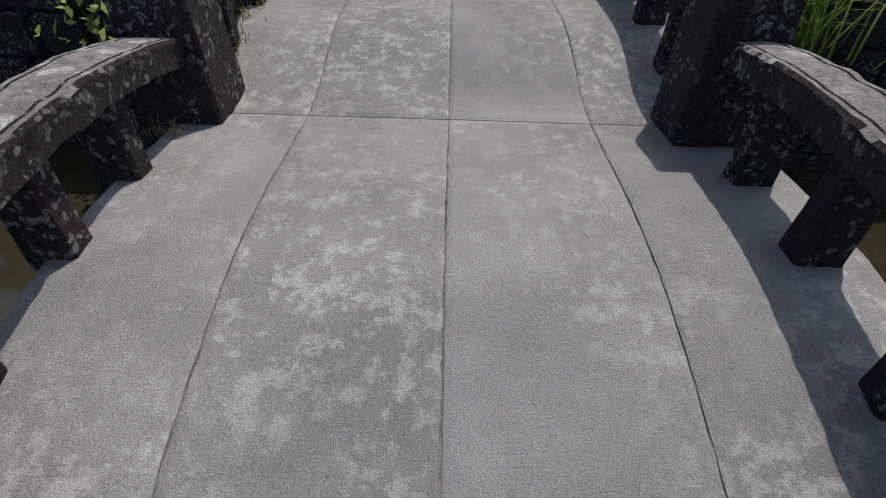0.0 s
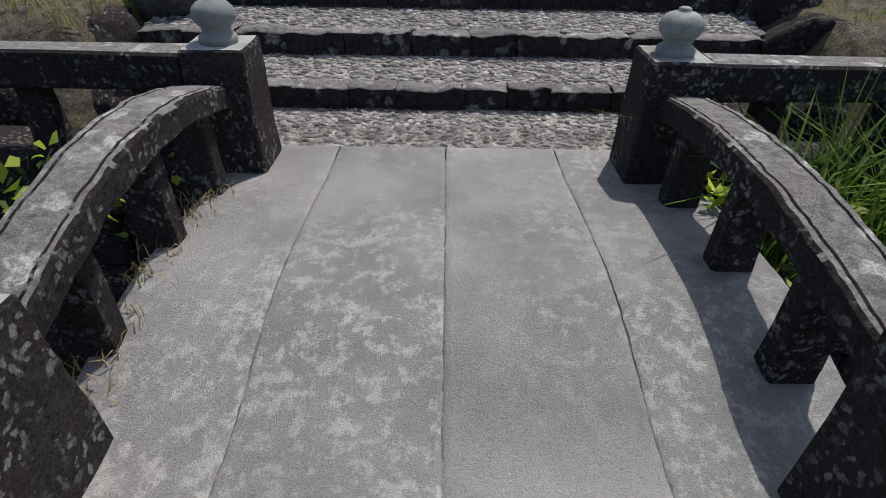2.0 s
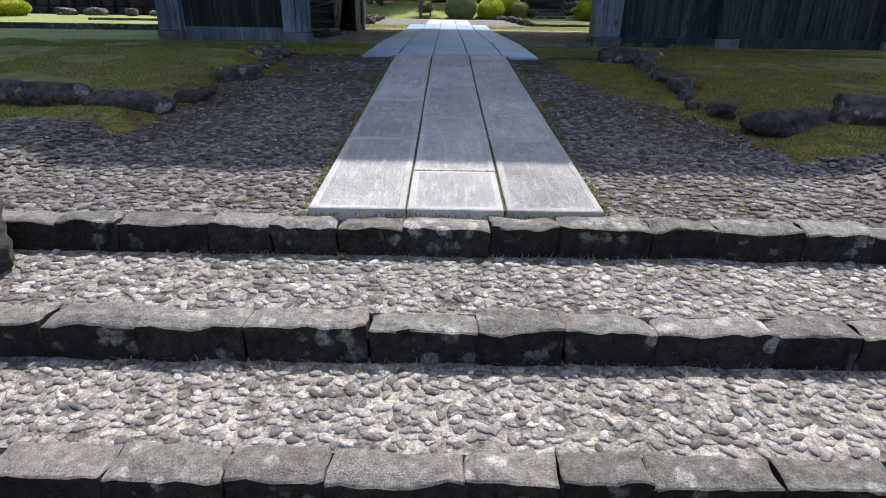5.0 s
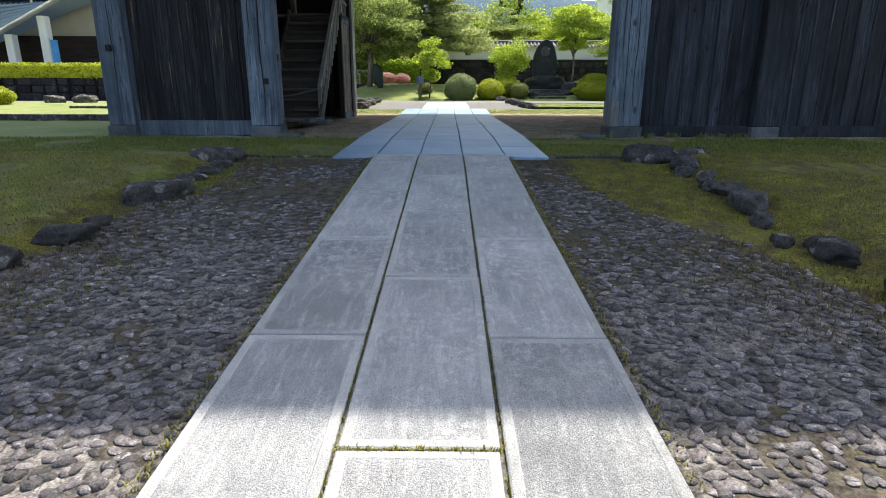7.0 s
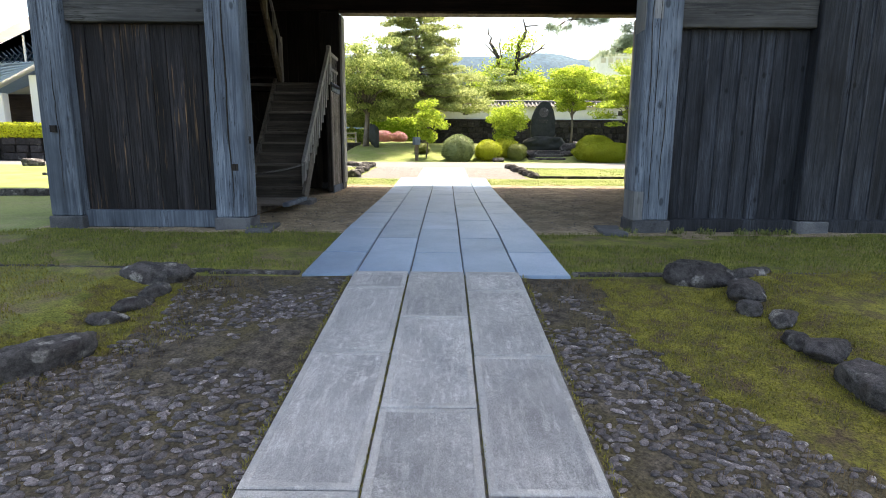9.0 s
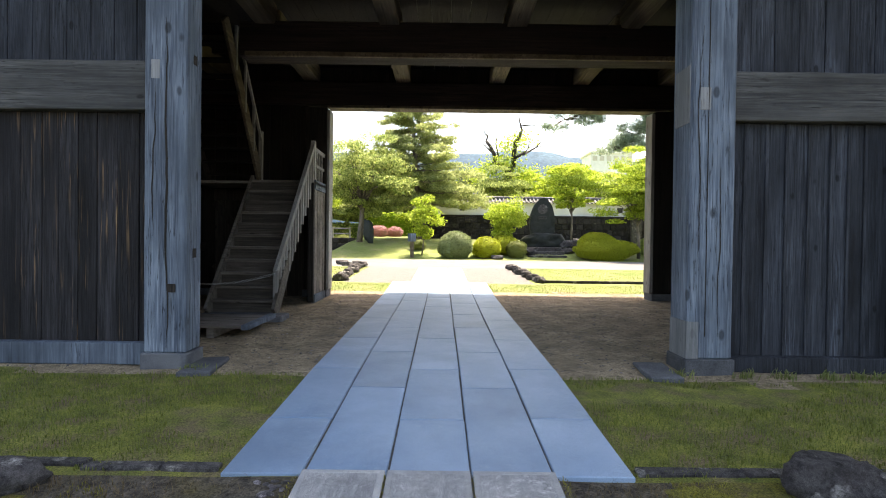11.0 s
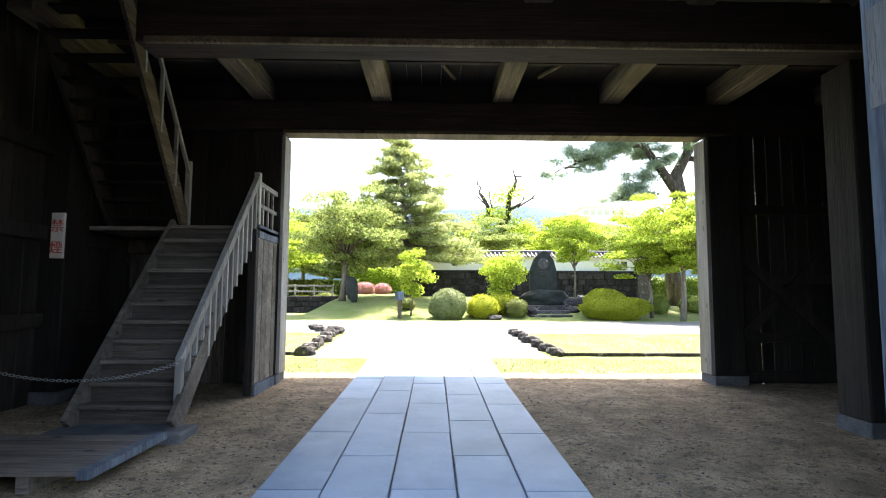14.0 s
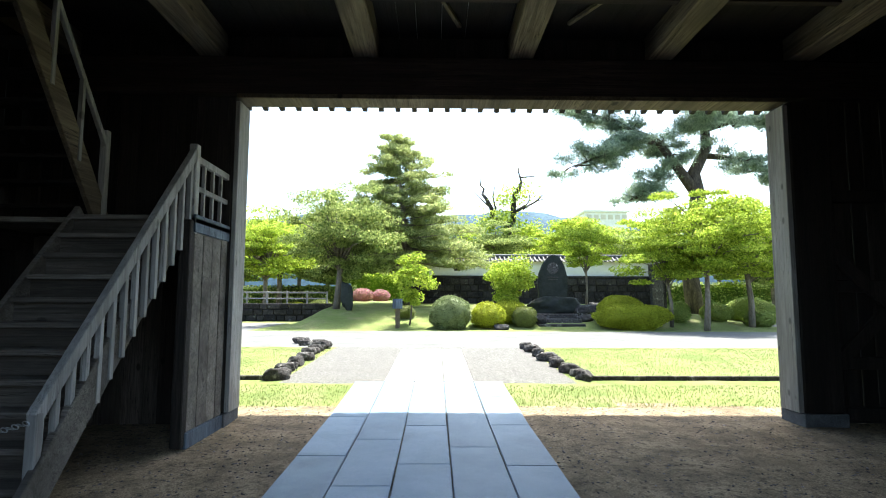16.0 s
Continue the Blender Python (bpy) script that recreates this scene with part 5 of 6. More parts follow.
for i, (x, y, s, r) in enumerate(((-5.2, 11.5, 0.3, 0.1), (-4.4, 11.45, 0.3, 0.2), (-3.6, 11.5, 0.34, 0.1), (-2.98, 11.45, 0.3, 0.2), (-2.4, 11.52, 0.36, 0.2), (-2.07, 12.05, 0.2, 0.5), (-2.03, 12.4, 0.12, 1.2), (-1.95, 13.18, 0.29, 1.05), (-1.98, 13.88, 0.13, 0.2), (-1.95, 14.2, 0.15, 1.0), (-1.94, 14.5, 0.15, 1.2), (-2.13, 14.9, 0.3, 0.1))):
    rock(x, y, gz(x + 0.3, y) + s * 0.16, s * 1.15, s * 0.6, s * 0.55, i + 1, "dark weathered rock edging the moss bed", "edging rocks", r)
for i, (x, y, s, r) in enumerate(((4.8, 11.2, 0.4, 0.1), (4.0, 11.25, 0.36, 0.2), (3.3, 11.2, 0.36, 0.3), (3.02, 11.8, 0.2, 1.5), (2.85, 12.05, 0.12, 1.0), (2.95, 12.5, 0.15, 1.3), (3.06, 12.9, 0.26, 1.2), (3.13, 13.4, 0.2, 0.4), (3.04, 13.6, 0.14, 1.4), (3.2, 13.98, 0.17, 1.0), (3.06, 14.2, 0.17, 1.2), (3.2, 14.52, 0.26, 1.2), (3.45, 14.95, 0.24, 0.3), (3.0, 14.98, 0.34, 0.0))):
    rock(x, y, gz(x - 0.3, y) + s * 0.16, s * 1.15, s * 0.65, s * 0.55, i + 21, "dark weathered rock edging the moss bed", "edging rocks", r)
# larger rocks at the ends of the steps
for i, (x, y, z, sx, sy, sz) in enumerate(((-1.98, 9.0, 1.62, 0.36, 0.3, 0.3), (-2.35, 8.55, 1.3, 0.4, 0.35, 0.4), (-1.95, 8.1, 1.05, 0.35, 0.3, 0.3), (-2.6, 8.0, 1.1, 0.45, 0.4, 0.4), (-1.5, 7.75, 0.95, 0.3, 0.25, 0.25), (3.15, 9.1, 1.6, 0.35, 0.4, 0.35), (3.2, 8.5, 1.35, 0.35, 0.35, 0.4), (3.0, 8.0, 1.15, 0.4, 0.35, 0.35), (2.5, 7.7, 1.0, 0.4, 0.3, 0.3), (-3.3, 8.3, 1.3, 0.5, 0.4, 0.4))):
    rock(x, y, z, sx, sy, sz, i + 50, "large lichen-spotted rock beside the steps", "step rocks", i, LICHEN if i != 0 else ROCK)
# low stone kerbs where the beds meet the gate's forecourt
for name, xa, xb in (("kerb_west", -9.0, -0.85), ("kerb_east", 1.82, 9.5)):
    k = thing(name, (xa + xb) / 2, 15.2, 2.1, "low dark stone kerb across the forecourt", "kerb", kind="structure")
    x = xa
    while x < xb - 0.1:
        w = min(rng.uniform(0.5, 0.9), xb - x)
        y = 15.12 + (0.06 * max(0, abs(x) - 1.8) if name == "kerb_west" else 0.05 * max(0, x - 3))
        part("kerb_stone", box(x + 0.004, x + w - 0.004, y, y + 0.1, gz(x, y) - 0.1, gz(x, y) + 0.025, 0.01, rough=0.008, cuts=1, seed=x), ROCK, k)
        x += w
k = thing("kerb_lawn_west", -8.0, 20.0, 2.2, "low dark stone kerb along the west lawn", "kerb", kind="structure")
for i in range(14):
    x = -15.0 + 0.72 * i
    part("kerb_stone", box(x + 0.004, x + 0.716, 21.79, 21.99, 2.1, gz(x, 20.5) + 0.16, 0.012, rough=0.01, cuts=2, seed=x), ROCK, k)
# rocks and kerbs behind the gate
WEST_EDGE, EAST_EDGE = [(27.2, -2.3), (28.5, -2.38), (30.9, -2.47), (32.3, -2.44)], [(27.2, 3.36), (28.8, 3.26), (30.4, 3.17), (32.7, 3.12)]
for i in range(13):
    y, s = 27.2 + 0.42 * i, (0.23, 0.17, 0.21, 0.16)[i % 4]
    rock(profile_z(y, WEST_EDGE) + 0.05 * math.sin(i * 2.3), y, gz(-2.4, y) + s * 0.25, s * 1.25, s * 0.85, s * 0.85, i + 80, "low dark rock edging the gravel strip", "rear edging rocks", 1.1 + 0.5 * math.sin(i * 1.7))
for i, (x, y, s) in enumerate(((-2.7, 32.8, 0.27), (-3.2, 33.3, 0.2), (-3.5, 34.0, 0.24))):
    rock(x, y, gz(x, y) + s * 0.25, s * 1.25, s * 0.9, s * 0.75, i + 110, "low dark rock edging the lawn's corner", "rear edging rocks", i * 0.4)
for i in range(14):
    y, s = 27.2 + 0.42 * i, (0.2, 0.17, 0.22, 0.16)[i % 4]
    rock(profile_z(y, EAST_EDGE) + 0.05 * math.sin(i * 2.9), y, gz(3.2, y) + s * 0.25, s * 1.25, s * 0.85, s * 0.85, i + 95, "low dark rock edging the gravel strip", "rear edging rocks", 1.9 + 0.5 * math.sin(i * 1.3))
for name, xa, xb in (("kerb_rear_east", 3.4, 12.0), ("kerb_rear_west", -12.0, -2.5)):
    k = thing(name, (xa + xb) / 2, 26.8, 2.4, "thin dark stone kerb along the lawn", "kerb", kind="structure")
    x = xa
    while x < xb - 0.1:
        w = min(rng.uniform(0.6, 1.1), xb - x)
        part("kerb_stone", box(x + 0.004, x + w - 0.004, 27.12, 27.22, 2.3, gz(x, 27.2) + 0.07, 0.01, rough=0.006, cuts=1, seed=x), ROCK, k)
        x += w

# ---- garden beyond the road ----
clipped_bush(1.3, 42.2, 0.98, 0.95, 1.55, LEAF_SAGE, "round clipped grey-green bush", 1)
clipped_bush(3.05, 42.6, 0.85, 0.8, 1.15, LEAF_YELLOW, "low clipped yellow-green bush", 2)
clipped_bush(4.1, 43.4, 0.9, 0.8, 1.1, LEAF_YELLOW, "low clipped yellow-green bush", 3)
clipped_bush(4.75, 42.7, 0.6, 0.6, 0.95, LEAF_OLIVE, "small clipped olive green bush", 4)
clipped_bush(9.7, 42.4, 1.85, 1.1, 1.15, LEAF_YELLOW, "broad clipped yellow-green bush", 5, lumps=0.25)
clipped_bush(9.5, 43.3, 1.2, 0.8, 1.35, LEAF_YELLOW, "broad clipped yellow-green bush", 6)
clipped_bush(12.4, 43.6, 0.55, 0.5, 1.0, LEAF_MID, "small round dark green bush", 7)
clipped_bush(14.6, 44.4, 0.8, 0.6, 0.9, LEAF_MID, "small dark green bush", 8)
clipped_bush(16.2, 43.4, 0.75, 0.6, 0.8, LEAF_MID, "small dark green bush", 9)
clipped_bush(17.0, 45.6, 1.4, 0.8, 1.3, LEAF_MID, "dark green clipped hedge bush", 10)
clipped_bush(-0.9, 44.3, 0.5, 0.5, 0.6, LEAF_OLIVE, "small low green bush", 11)
clipped_bush(-7.3, 55.5, 1.1, 0.9, 1.3, LEAF_OLIVE, "rounded olive green garden bush", 12)
clipped_bush(-4.6, 56.5, 0.75, 0.7, 0.95, LEAF_PINK, "pink flowering azalea bush", 13)
clipped_bush(-3.4, 57.5, 0.7, 0.7, 0.85, LEAF_PINK, "pink flowering azalea bush", 14)
clipped_bush(-9.5, 57.0, 1.6, 1.0, 1.1, LEAF_YELLOW, "low yellow-green garden hedge", 15)
for i, (x, y, s) in enumerate(((3.6, 41.9, 0.4), (5.6, 43.4, 0.5), (8.3, 45.0, 0.8), (7.9, 43.8, 0.45), (4.4, 46.0, 0.7), (9.2, 46.5, 0.6))):
    rock(x, y, gz(x, y) + s * 0.2, s, s * 0.8, s * 0.6, i + 120, "dark garden rock beside the bushes", "garden rocks", i)
stp = thing("garden_steps", 6.3, 43.2, 2.7, "low stone steps up to the monument", "steps", kind="structure")
for i in range(3):
    part("step_stone", box(5.4 - 0.2 * i, 7.6, 42.6 + 0.7 * i, 43.4 + 0.7 * i, 2.4, 2.86 + 0.22 * i, 0.03, rough=0.02, cuts=2), ROCK, stp)

mon = thing("monument", 6.7, 45.5, 3.4, "tall dark carved stone monument on a boulder base", "monument")
bm = rock_bm(1.45, 0.8, 0.75, 77)
bmesh.ops.transform(bm, matrix=Matrix.Translation((6.7, 45.5, 3.62)), verts=bm.verts)
part("boulder_base", bm, MONUMENT, mon, "broad dark boulder base", True)
bm = bmesh.new()
out = [(-0.74, 0), (-0.8, 0.7), (-0.74, 1.3), (-0.52, 1.85), (-0.2, 2.2), (0.05, 2.3), (0.3, 2.17), (0.58, 1.75), (0.74, 1.1), (0.74, 0.5), (0.7, 0)]
f = bm.faces.new([bm.verts.new((6.7 + a, 45.36, 4.05 + b)) for a, b in out])
e = bmesh.ops.extrude_face_region(bm, geom=[f])
for v in e["geom"]:
    if isinstance(v, bmesh.types.BMVert):
        v.co.y += 0.3
bmesh.ops.recalc_face_normals(bm, faces=bm.faces)
bmesh.ops.bevel(bm, geom=bm.edges[:], offset=0.04, segments=2, affect="EDGES")
face = part("slab_stone", bm, MONUMENT, mon)
bm = lathe([(0.3, 0), (0.3, 0.02), (0.25, 0.025), (0.25, 0.012)], 24)
bmesh.ops.transform(bm, matrix=Matrix.Translation((6.68, 45.37, 5.62)) @ Matrix.Rotation(math.pi / 2, 4, "X"), verts=bm.verts)
part("emblem", bm, ROCK, face, "round carved emblem")
part("text_bar", box(6.4, 6.95, 45.33, 45.37, 5.12, 5.18, 0.005), ROCK, face, "unreadable carved line")
part("text_bar", box(6.45, 6.9, 45.33, 45.37, 5.02, 5.06, 0.005), ROCK, face, "unreadable carved line")

stele = tagged(new("stele", mesh_of(rock_bm(0.42, 0.25, 1.0, 31), "stele", MONUMENT, True)), "dark upright natural stone stele on the grass", "stele")
stele.matrix_basis = Matrix.Translation((-4.05, 46.0, gz(-4.05, 46) + 0.7))
pl = thing("information_post", -1.1, 42.3, 2.7, "small wooden information post by the road", "sign")
part("post", box(-1.22, -1.02, 42.2, 42.4, 2.6, 3.75, 0.02), WOOD_JOIST, pl)
part("board", box(-1.35, -0.9, 42.12, 42.2, 3.55, 4.0, 0.01), WOOD_PILLAR, pl)

# boundary wall with white plaster and tiled coping
bw = thing("boundary_wall", 7.5, 52.2, 3.8, "white plastered boundary wall on dark stone with tile coping", "wall", kind="structure")
XA, XB = -1.6, 15.4
part("stone_core", box(XA, XB, 52.1, 53.0, 3.0, 5.55, 0.02), STONEWALL, bw)
r9 = random.Random(5)
z = 3.7
while z < 5.5:
    h = min(0.42, 5.55 - z)
    x = XA
    while x < XB - 0.1:
        w = min(r9.uniform(0.35, 0.75), XB - x)
        part("stone", box(x + 0.015, x + w - 0.015, 51.98 + r9.uniform(-0.03, 0.03), 52.2, z + 0.015, z + h - 0.01, 0.03), STONEWALL, bw)
        x += w
    z += h
part("plaster", box(XA, XB, 52.2, 52.7, 5.55, 6.5, 0.01), PLASTER, bw)
part("ledge", box(XA, XB, 52.12, 52.8, 5.52, 5.6, 0.01), PLASTER, bw)
for x in (2.0, 13.6):
    part("loophole", box(x - 0.2, x + 0.2, 52.19, 52.25, 5.85, 6.2, 0.01), ROCK, bw, "small square grey loophole")
rf = bmesh.new()
vs = [rf.verts.new(p) for p in ((XA - 0.2, 51.85, 6.45), (XB + 0.2, 51.85, 6.45), (XB + 0.2, 52.45, 6.78), (XA - 0.2, 52.45, 6.78), (XB + 0.2, 53.05, 6.45), (XA - 0.2, 53.05, 6.45))]
rf.faces.new(vs[:4])
rf.faces.new((vs[3], vs[2], vs[4], vs[5]))
bmesh.ops.solidify(rf, geom=rf.faces[:], thickness=0.06)
part("coping", rf, TILE, bw, "dark tiled coping")
x = XA - 0.1
while x < XB + 0.2:
    part("tile_roll", beam((x, 51.82, 6.47), (x, 52.45, 6.83), 0.12, 0.1, 0.03), TILE, bw)
    x += 0.28
part("ridge", beam((XA - 0.2, 52.45, 6.86), (XB + 0.2, 52.45, 6.86), 0.22, 0.18, 0.04), TILE, bw)
part("end_post", box(14.3, 15.0, 51.6, 52.2, 3.2, 6.3, 0.03), ROCK, bw, "grey stone end pier")
lw = thing("low_stone_wall", -11.5, 50.5, 2.7, "low dark stone wall with fence beyond the road", "wall", kind="structure")
part("core", box(-26, -5.6, 50.1, 50.8, 2.4, 3.75, 0.02), STONEWALL, lw)
z = 2.7
while z < 3.7:
    x = -16.0
    while x < -5.7:
        w = min(r9.uniform(0.4, 0.8), -5.6 - x)
        part("stone", box(x + 0.015, x + w - 0.015, 49.98 + r9.uniform(-0.03, 0.03), 50.2, z + 0.015, z + 0.33, 0.03), STONEWALL, lw)
        x += w
    z += 0.35
fn = thing("low_fence", -11, 50.6, 3.75, "low weathered wooden rail fence on the stone wall", "fence")
for i in range(9):
    part("post", box(-15.6 + i * 1.2, -15.5 + i * 1.2, 50.4, 50.5, 3.7, 4.5, 0.01), WOOD_RAIL, fn)
part("rail", box(-15.8, -5.9, 50.42, 50.48, 4.35, 4.45, 0.01), WOOD_RAIL, fn)
part("rail", box(-15.8, -5.9, 50.42, 50.48, 4.0, 4.08, 0.01), WOOD_RAIL, fn)

# trees
broad_tree("broadleaf_tree", -4.7, 46.6, 6.4, 3.0, 7.0, 130, 19000, 0.2, LEAF_MID, "round-crowned broadleaf tree with dense fresh green leaves", 1, 0.17, 0.3, 0.6, 2.7, 1.0)
broad_tree("broadleaf_tree", -11.0, 58.0, 6.0, 3.0, 7.6, 80, 10000, 0.27, LEAF_LIGHT, "bright yellow-green broadleaf tree behind the fence", 2, 0.2, 0, 0.9, 2.6)
broad_tree("broadleaf_tree", -10.8, 54.0, 6.0, 2.3, 7.0, 80, 11000, 0.2, LEAF_LIGHT, "bright yellow-green broadleaf tree behind the fence", 3, 0.16, 0, 0.6, 1.9)
broad_tree("broadleaf_tree", -8.2, 62.0, 6.0, 3.2, 7.0, 90, 16000, 0.26, LEAF_MID, "dense green broadleaf tree beyond the road", 4, 0.2, 0, 0.9, 2.6)
pine_tree("conifer_tree", -0.9, 50.0, 10.4, 4.9, "tall olive-green conifer with layered drooping branches", 5, NEEDLE, 0.24, 0.27, 22, -0.9, 80000, 0.3)
broad_tree("young_shrub", -0.6, 42.8, 3.2, 0.75, 4.7, 30, 2600, 0.17, LEAF_LIGHT, "young light green shrub with loose leaves", 6, 0.04, 0.15, 0.32, 1.25, 1.6)
broad_tree("leafy_shrub", 4.35, 44.6, 2.6, 1.05, 4.9, 36, 4200, 0.17, LEAF_LIGHT, "rounded pale green leafy shrub", 7, 0.05, 0, 0.38, 1.15, 1.5)
broad_tree("young_maple", 8.6, 46.2, 4.2, 1.45, 6.6, 44, 4600, 0.17, LEAF_LIGHT, "slender young maple with airy yellow-green leaves", 8, 0.06, 0.1, 0.36, 1.25, 1.0)
broad_tree("maple_tree", 12.7, 41.5, 5.2, 2.7, 6.6, 120, 19000, 0.17, LEAF_LIGHT, "spreading maple with layered bright green leaves", 9, 0.12, 0.2, 0.6, 2.1, 0.55)
broad_tree("maple_tree", 11.6, 42.6, 4.0, 1.9, 5.9, 60, 9000, 0.17, LEAF_LIGHT, "slim maple with layered bright green leaves", 19, 0.08, -0.2, 0.5, 1.4, 0.55)
broad_tree("maple_tree", 15.6, 43.0, 5.0, 2.8, 6.4, 110, 17000, 0.17, LEAF_LIGHT, "spreading maple with layered bright green leaves", 10, 0.13, -0.2, 0.6, 2.4, 0.55)
broad_tree("broadleaf_tree", 11.0, 57.0, 5.0, 2.7, 8.3, 80, 12000, 0.22, LEAF_LIGHT, "green tree rising behind the boundary wall", 11, 0.15, 0, 0.7, 1.6)
broad_tree("broadleaf_tree", 13.5, 58.0, 5.0, 2.8, 7.4, 70, 9000, 0.244, LEAF_MID, "green tree rising behind the boundary wall", 12, 0.15, 0, 0.8, 1.9)
broad_tree("broadleaf_tree", 5.4, 58.0, 5.0, 2.2, 8.0, 30, 6000, 0.22, LEAF_MID, "green tree rising behind the boundary wall", 13, 0.15, 0, 0.7, 1.4)
broad_tree("broadleaf_tree", 21.0, 50.0, 5.0, 3.0, 6.5, 70, 9000, 0.245, LEAF_MID, "green tree at the garden's edge", 14, 0.16, 0, 0.85, 2.2)


def old_pine(x, y):
    """Large old pine: a forked leaning trunk, long crooked limbs, needle pads on their twigs."""
    r = np.random.RandomState(15)
    z0 = gz(x, y) - 0.1
    t = thing("pine_tree", x, y, z0 + 0.1, "large old pine with crooked trunk and spreading blue-green pads", "tree")
    bm = tube([(x, y, z0), (x - 0.3, y, 6.0), (x + 0.4, y, 10.0), (x + 0.3, y + 0.2, 11.4), (x + 1.1, y + 0.2, 12.9), (x + 0.9, y, 15.0), (x + 1.5, y, 18.5)], [0.5, 0.44, 0.42, 0.36, 0.3, 0.24, 0.1], 10)
    tips = []

    def limb(pts, ra, twigs):
        n = len(pts)
        tube(pts, [ra * (1 - 0.85 * i / (n - 1)) for i in range(n)], 7, bm)
        pts = [Vector(p) for p in pts]
        for k in range(twigs):
            u = (0.25 + 0.75 * (k + r.rand()) / twigs) * (n - 1)
            i = min(int(u), n - 2)
            p = pts[i].lerp(pts[i + 1], u - i)
            d = Vector((r.normal(), r.normal(), r.normal() * 0.35 + 0.1)).normalized() * r.uniform(0.5, 1.5)
            mid = p + d * 0.5 + Vector(r.normal(size=3) * 0.12)
            tube([p, mid, p + d], [0.06, 0.04, 0.015], 4, bm)
            tips.extend((mid + Vector(r.normal(size=3) * 0.2), p + d, p + d + Vector((r.normal() * 0.35, r.normal() * 0.35, 0.05))))
    limb([(x + 0.4, y, 10.0), (x - 0.9, y, 11.9), (x - 1.9, y - 0.2, 13.1), (x - 4.2, y, 14.3), (x - 6.7, y, 15.1)], 0.34, 30)
    limb([(x - 1.9, y - 0.2, 13.1), (x - 3.4, y - 0.8, 12.9), (x - 5.2, y - 0.5, 12.2), (x - 7.0, y, 11.6)], 0.16, 22)
    limb([(x - 1.2, y, 12.4), (x - 1.7, y + 0.4, 11.0), (x - 2.6, y, 10.2), (x - 3.6, y, 9.7)], 0.13, 12)
    limb([(x + 1.0, y + 0.2, 12.4), (x + 2.8, y, 12.2), (x + 4.6, y, 11.3), (x + 6.5, y, 10.8)], 0.2, 20)
    limb([(x + 1.2, y, 14.0), (x + 3.2, y, 14.6), (x + 5.5, y, 14.2), (x + 7.0, y, 14.4)], 0.2, 24)
    limb([(x + 1.3, y, 15.0), (x - 0.6, y, 16.0), (x - 3.0, y, 16.2), (x - 5.5, y, 16.8)], 0.2, 28)
    limb([(x + 1.2, y, 16.5), (x + 3.0, y, 17.2), (x + 5.0, y, 17.0)], 0.15, 12)
    limb([(x + 0.9, y, 13.0), (x + 0.2, y - 1.6, 13.9), (x - 0.9, y - 2.8, 14.4)], 0.15, 20)
    part("trunk", bm, PINEBARK, t, smooth=True)
    pts, nor = [], []
    for c in tips:
        q = r.normal(size=(230, 3))
        q /= np.linalg.norm(q, axis=1)[:, None]
        pts.append(np.array(c) + q * r.uniform(0.15, 1, (230, 1)) * np.array((0.8, 0.8, 0.36)) * r.uniform(0.6, 1.25))
        nor.append(q + np.array((0, 0, 0.5)))
    v, f = leaf_cloud(np.concatenate(pts), np.concatenate(nor), 0.26, r, 0.14, -0.2)
    attach(new("crown", np_mesh("crown", v, f, NEEDLE_BLUE)), t)


old_pine(15.3, 48.0)


for i, (x, y, cr, cz, m) in enumerate(((-22, 64, 4.0, 8.0, LEAF_LIGHT), (-16.5, 66, 3.6, 7.5, LEAF_MID), (-12.5, 70, 3.8, 8.5, LEAF_LIGHT), (-6.0, 70, 3.8, 7.6, LEAF_MID), (-2.0, 66, 3.2, 7.4, LEAF_OLIVE), (2.2, 68, 3.2, 7.8, LEAF_MID), (9.5, 70, 3.4, 8.0, LEAF_LIGHT), (14.0, 68, 3.8, 8.2, LEAF_MID), (19.0, 66, 4.0, 8.2, LEAF_LIGHT), (25.0, 64, 4.2, 8.0, LEAF_MID))):
    broad_tree("broadleaf_tree", x, y, 6, cr, cz, 70, 9000, 0.36, m, "leafy green tree filling the far side of the park", 40 + i, 0.2, 0, 1.0, 2.8)

def tall_hedge(x0, x1, y, h, seed, material, label):
    r = np.random.RandomState(seed)
    z0 = gz((x0 + x1) / 2, y)
    t = thing("hedge", (x0 + x1) / 2, y, z0, label, "hedge", "garden hedges")
    part("core", box(x0, x1, y - 0.5, y + 0.5, z0 - 0.4, z0 + h, 0.15, rough=0.15, cuts=6, seed=seed), material, t)
    n = int((x1 - x0) * h * 170)
    p = np.stack([r.uniform(x0, x1, n), y - 0.55 + r.normal(0, 0.08, n), z0 + h * r.uniform(0, 1.06, n)], 1)
    v, f = leaf_cloud(p, np.tile((0, -1.0, 0.4), (n, 1)), 0.2, r, 0.6)
    attach(new("foliage", np_mesh("foliage", v, f, material)), t)


tall_hedge(15.6, 34.0, 54.0, 2.4, 61, LEAF_MID, "dark green hedge beyond the boundary wall's end")
tall_hedge(-34.0, -5.4, 59.5, 2.2, 62, LEAF_MID, "green hedge behind the low fence")
tall_hedge(-6.0, -1.4, 61.0, 2.0, 63, LEAF_LIGHT, "light green hedge across the grass")

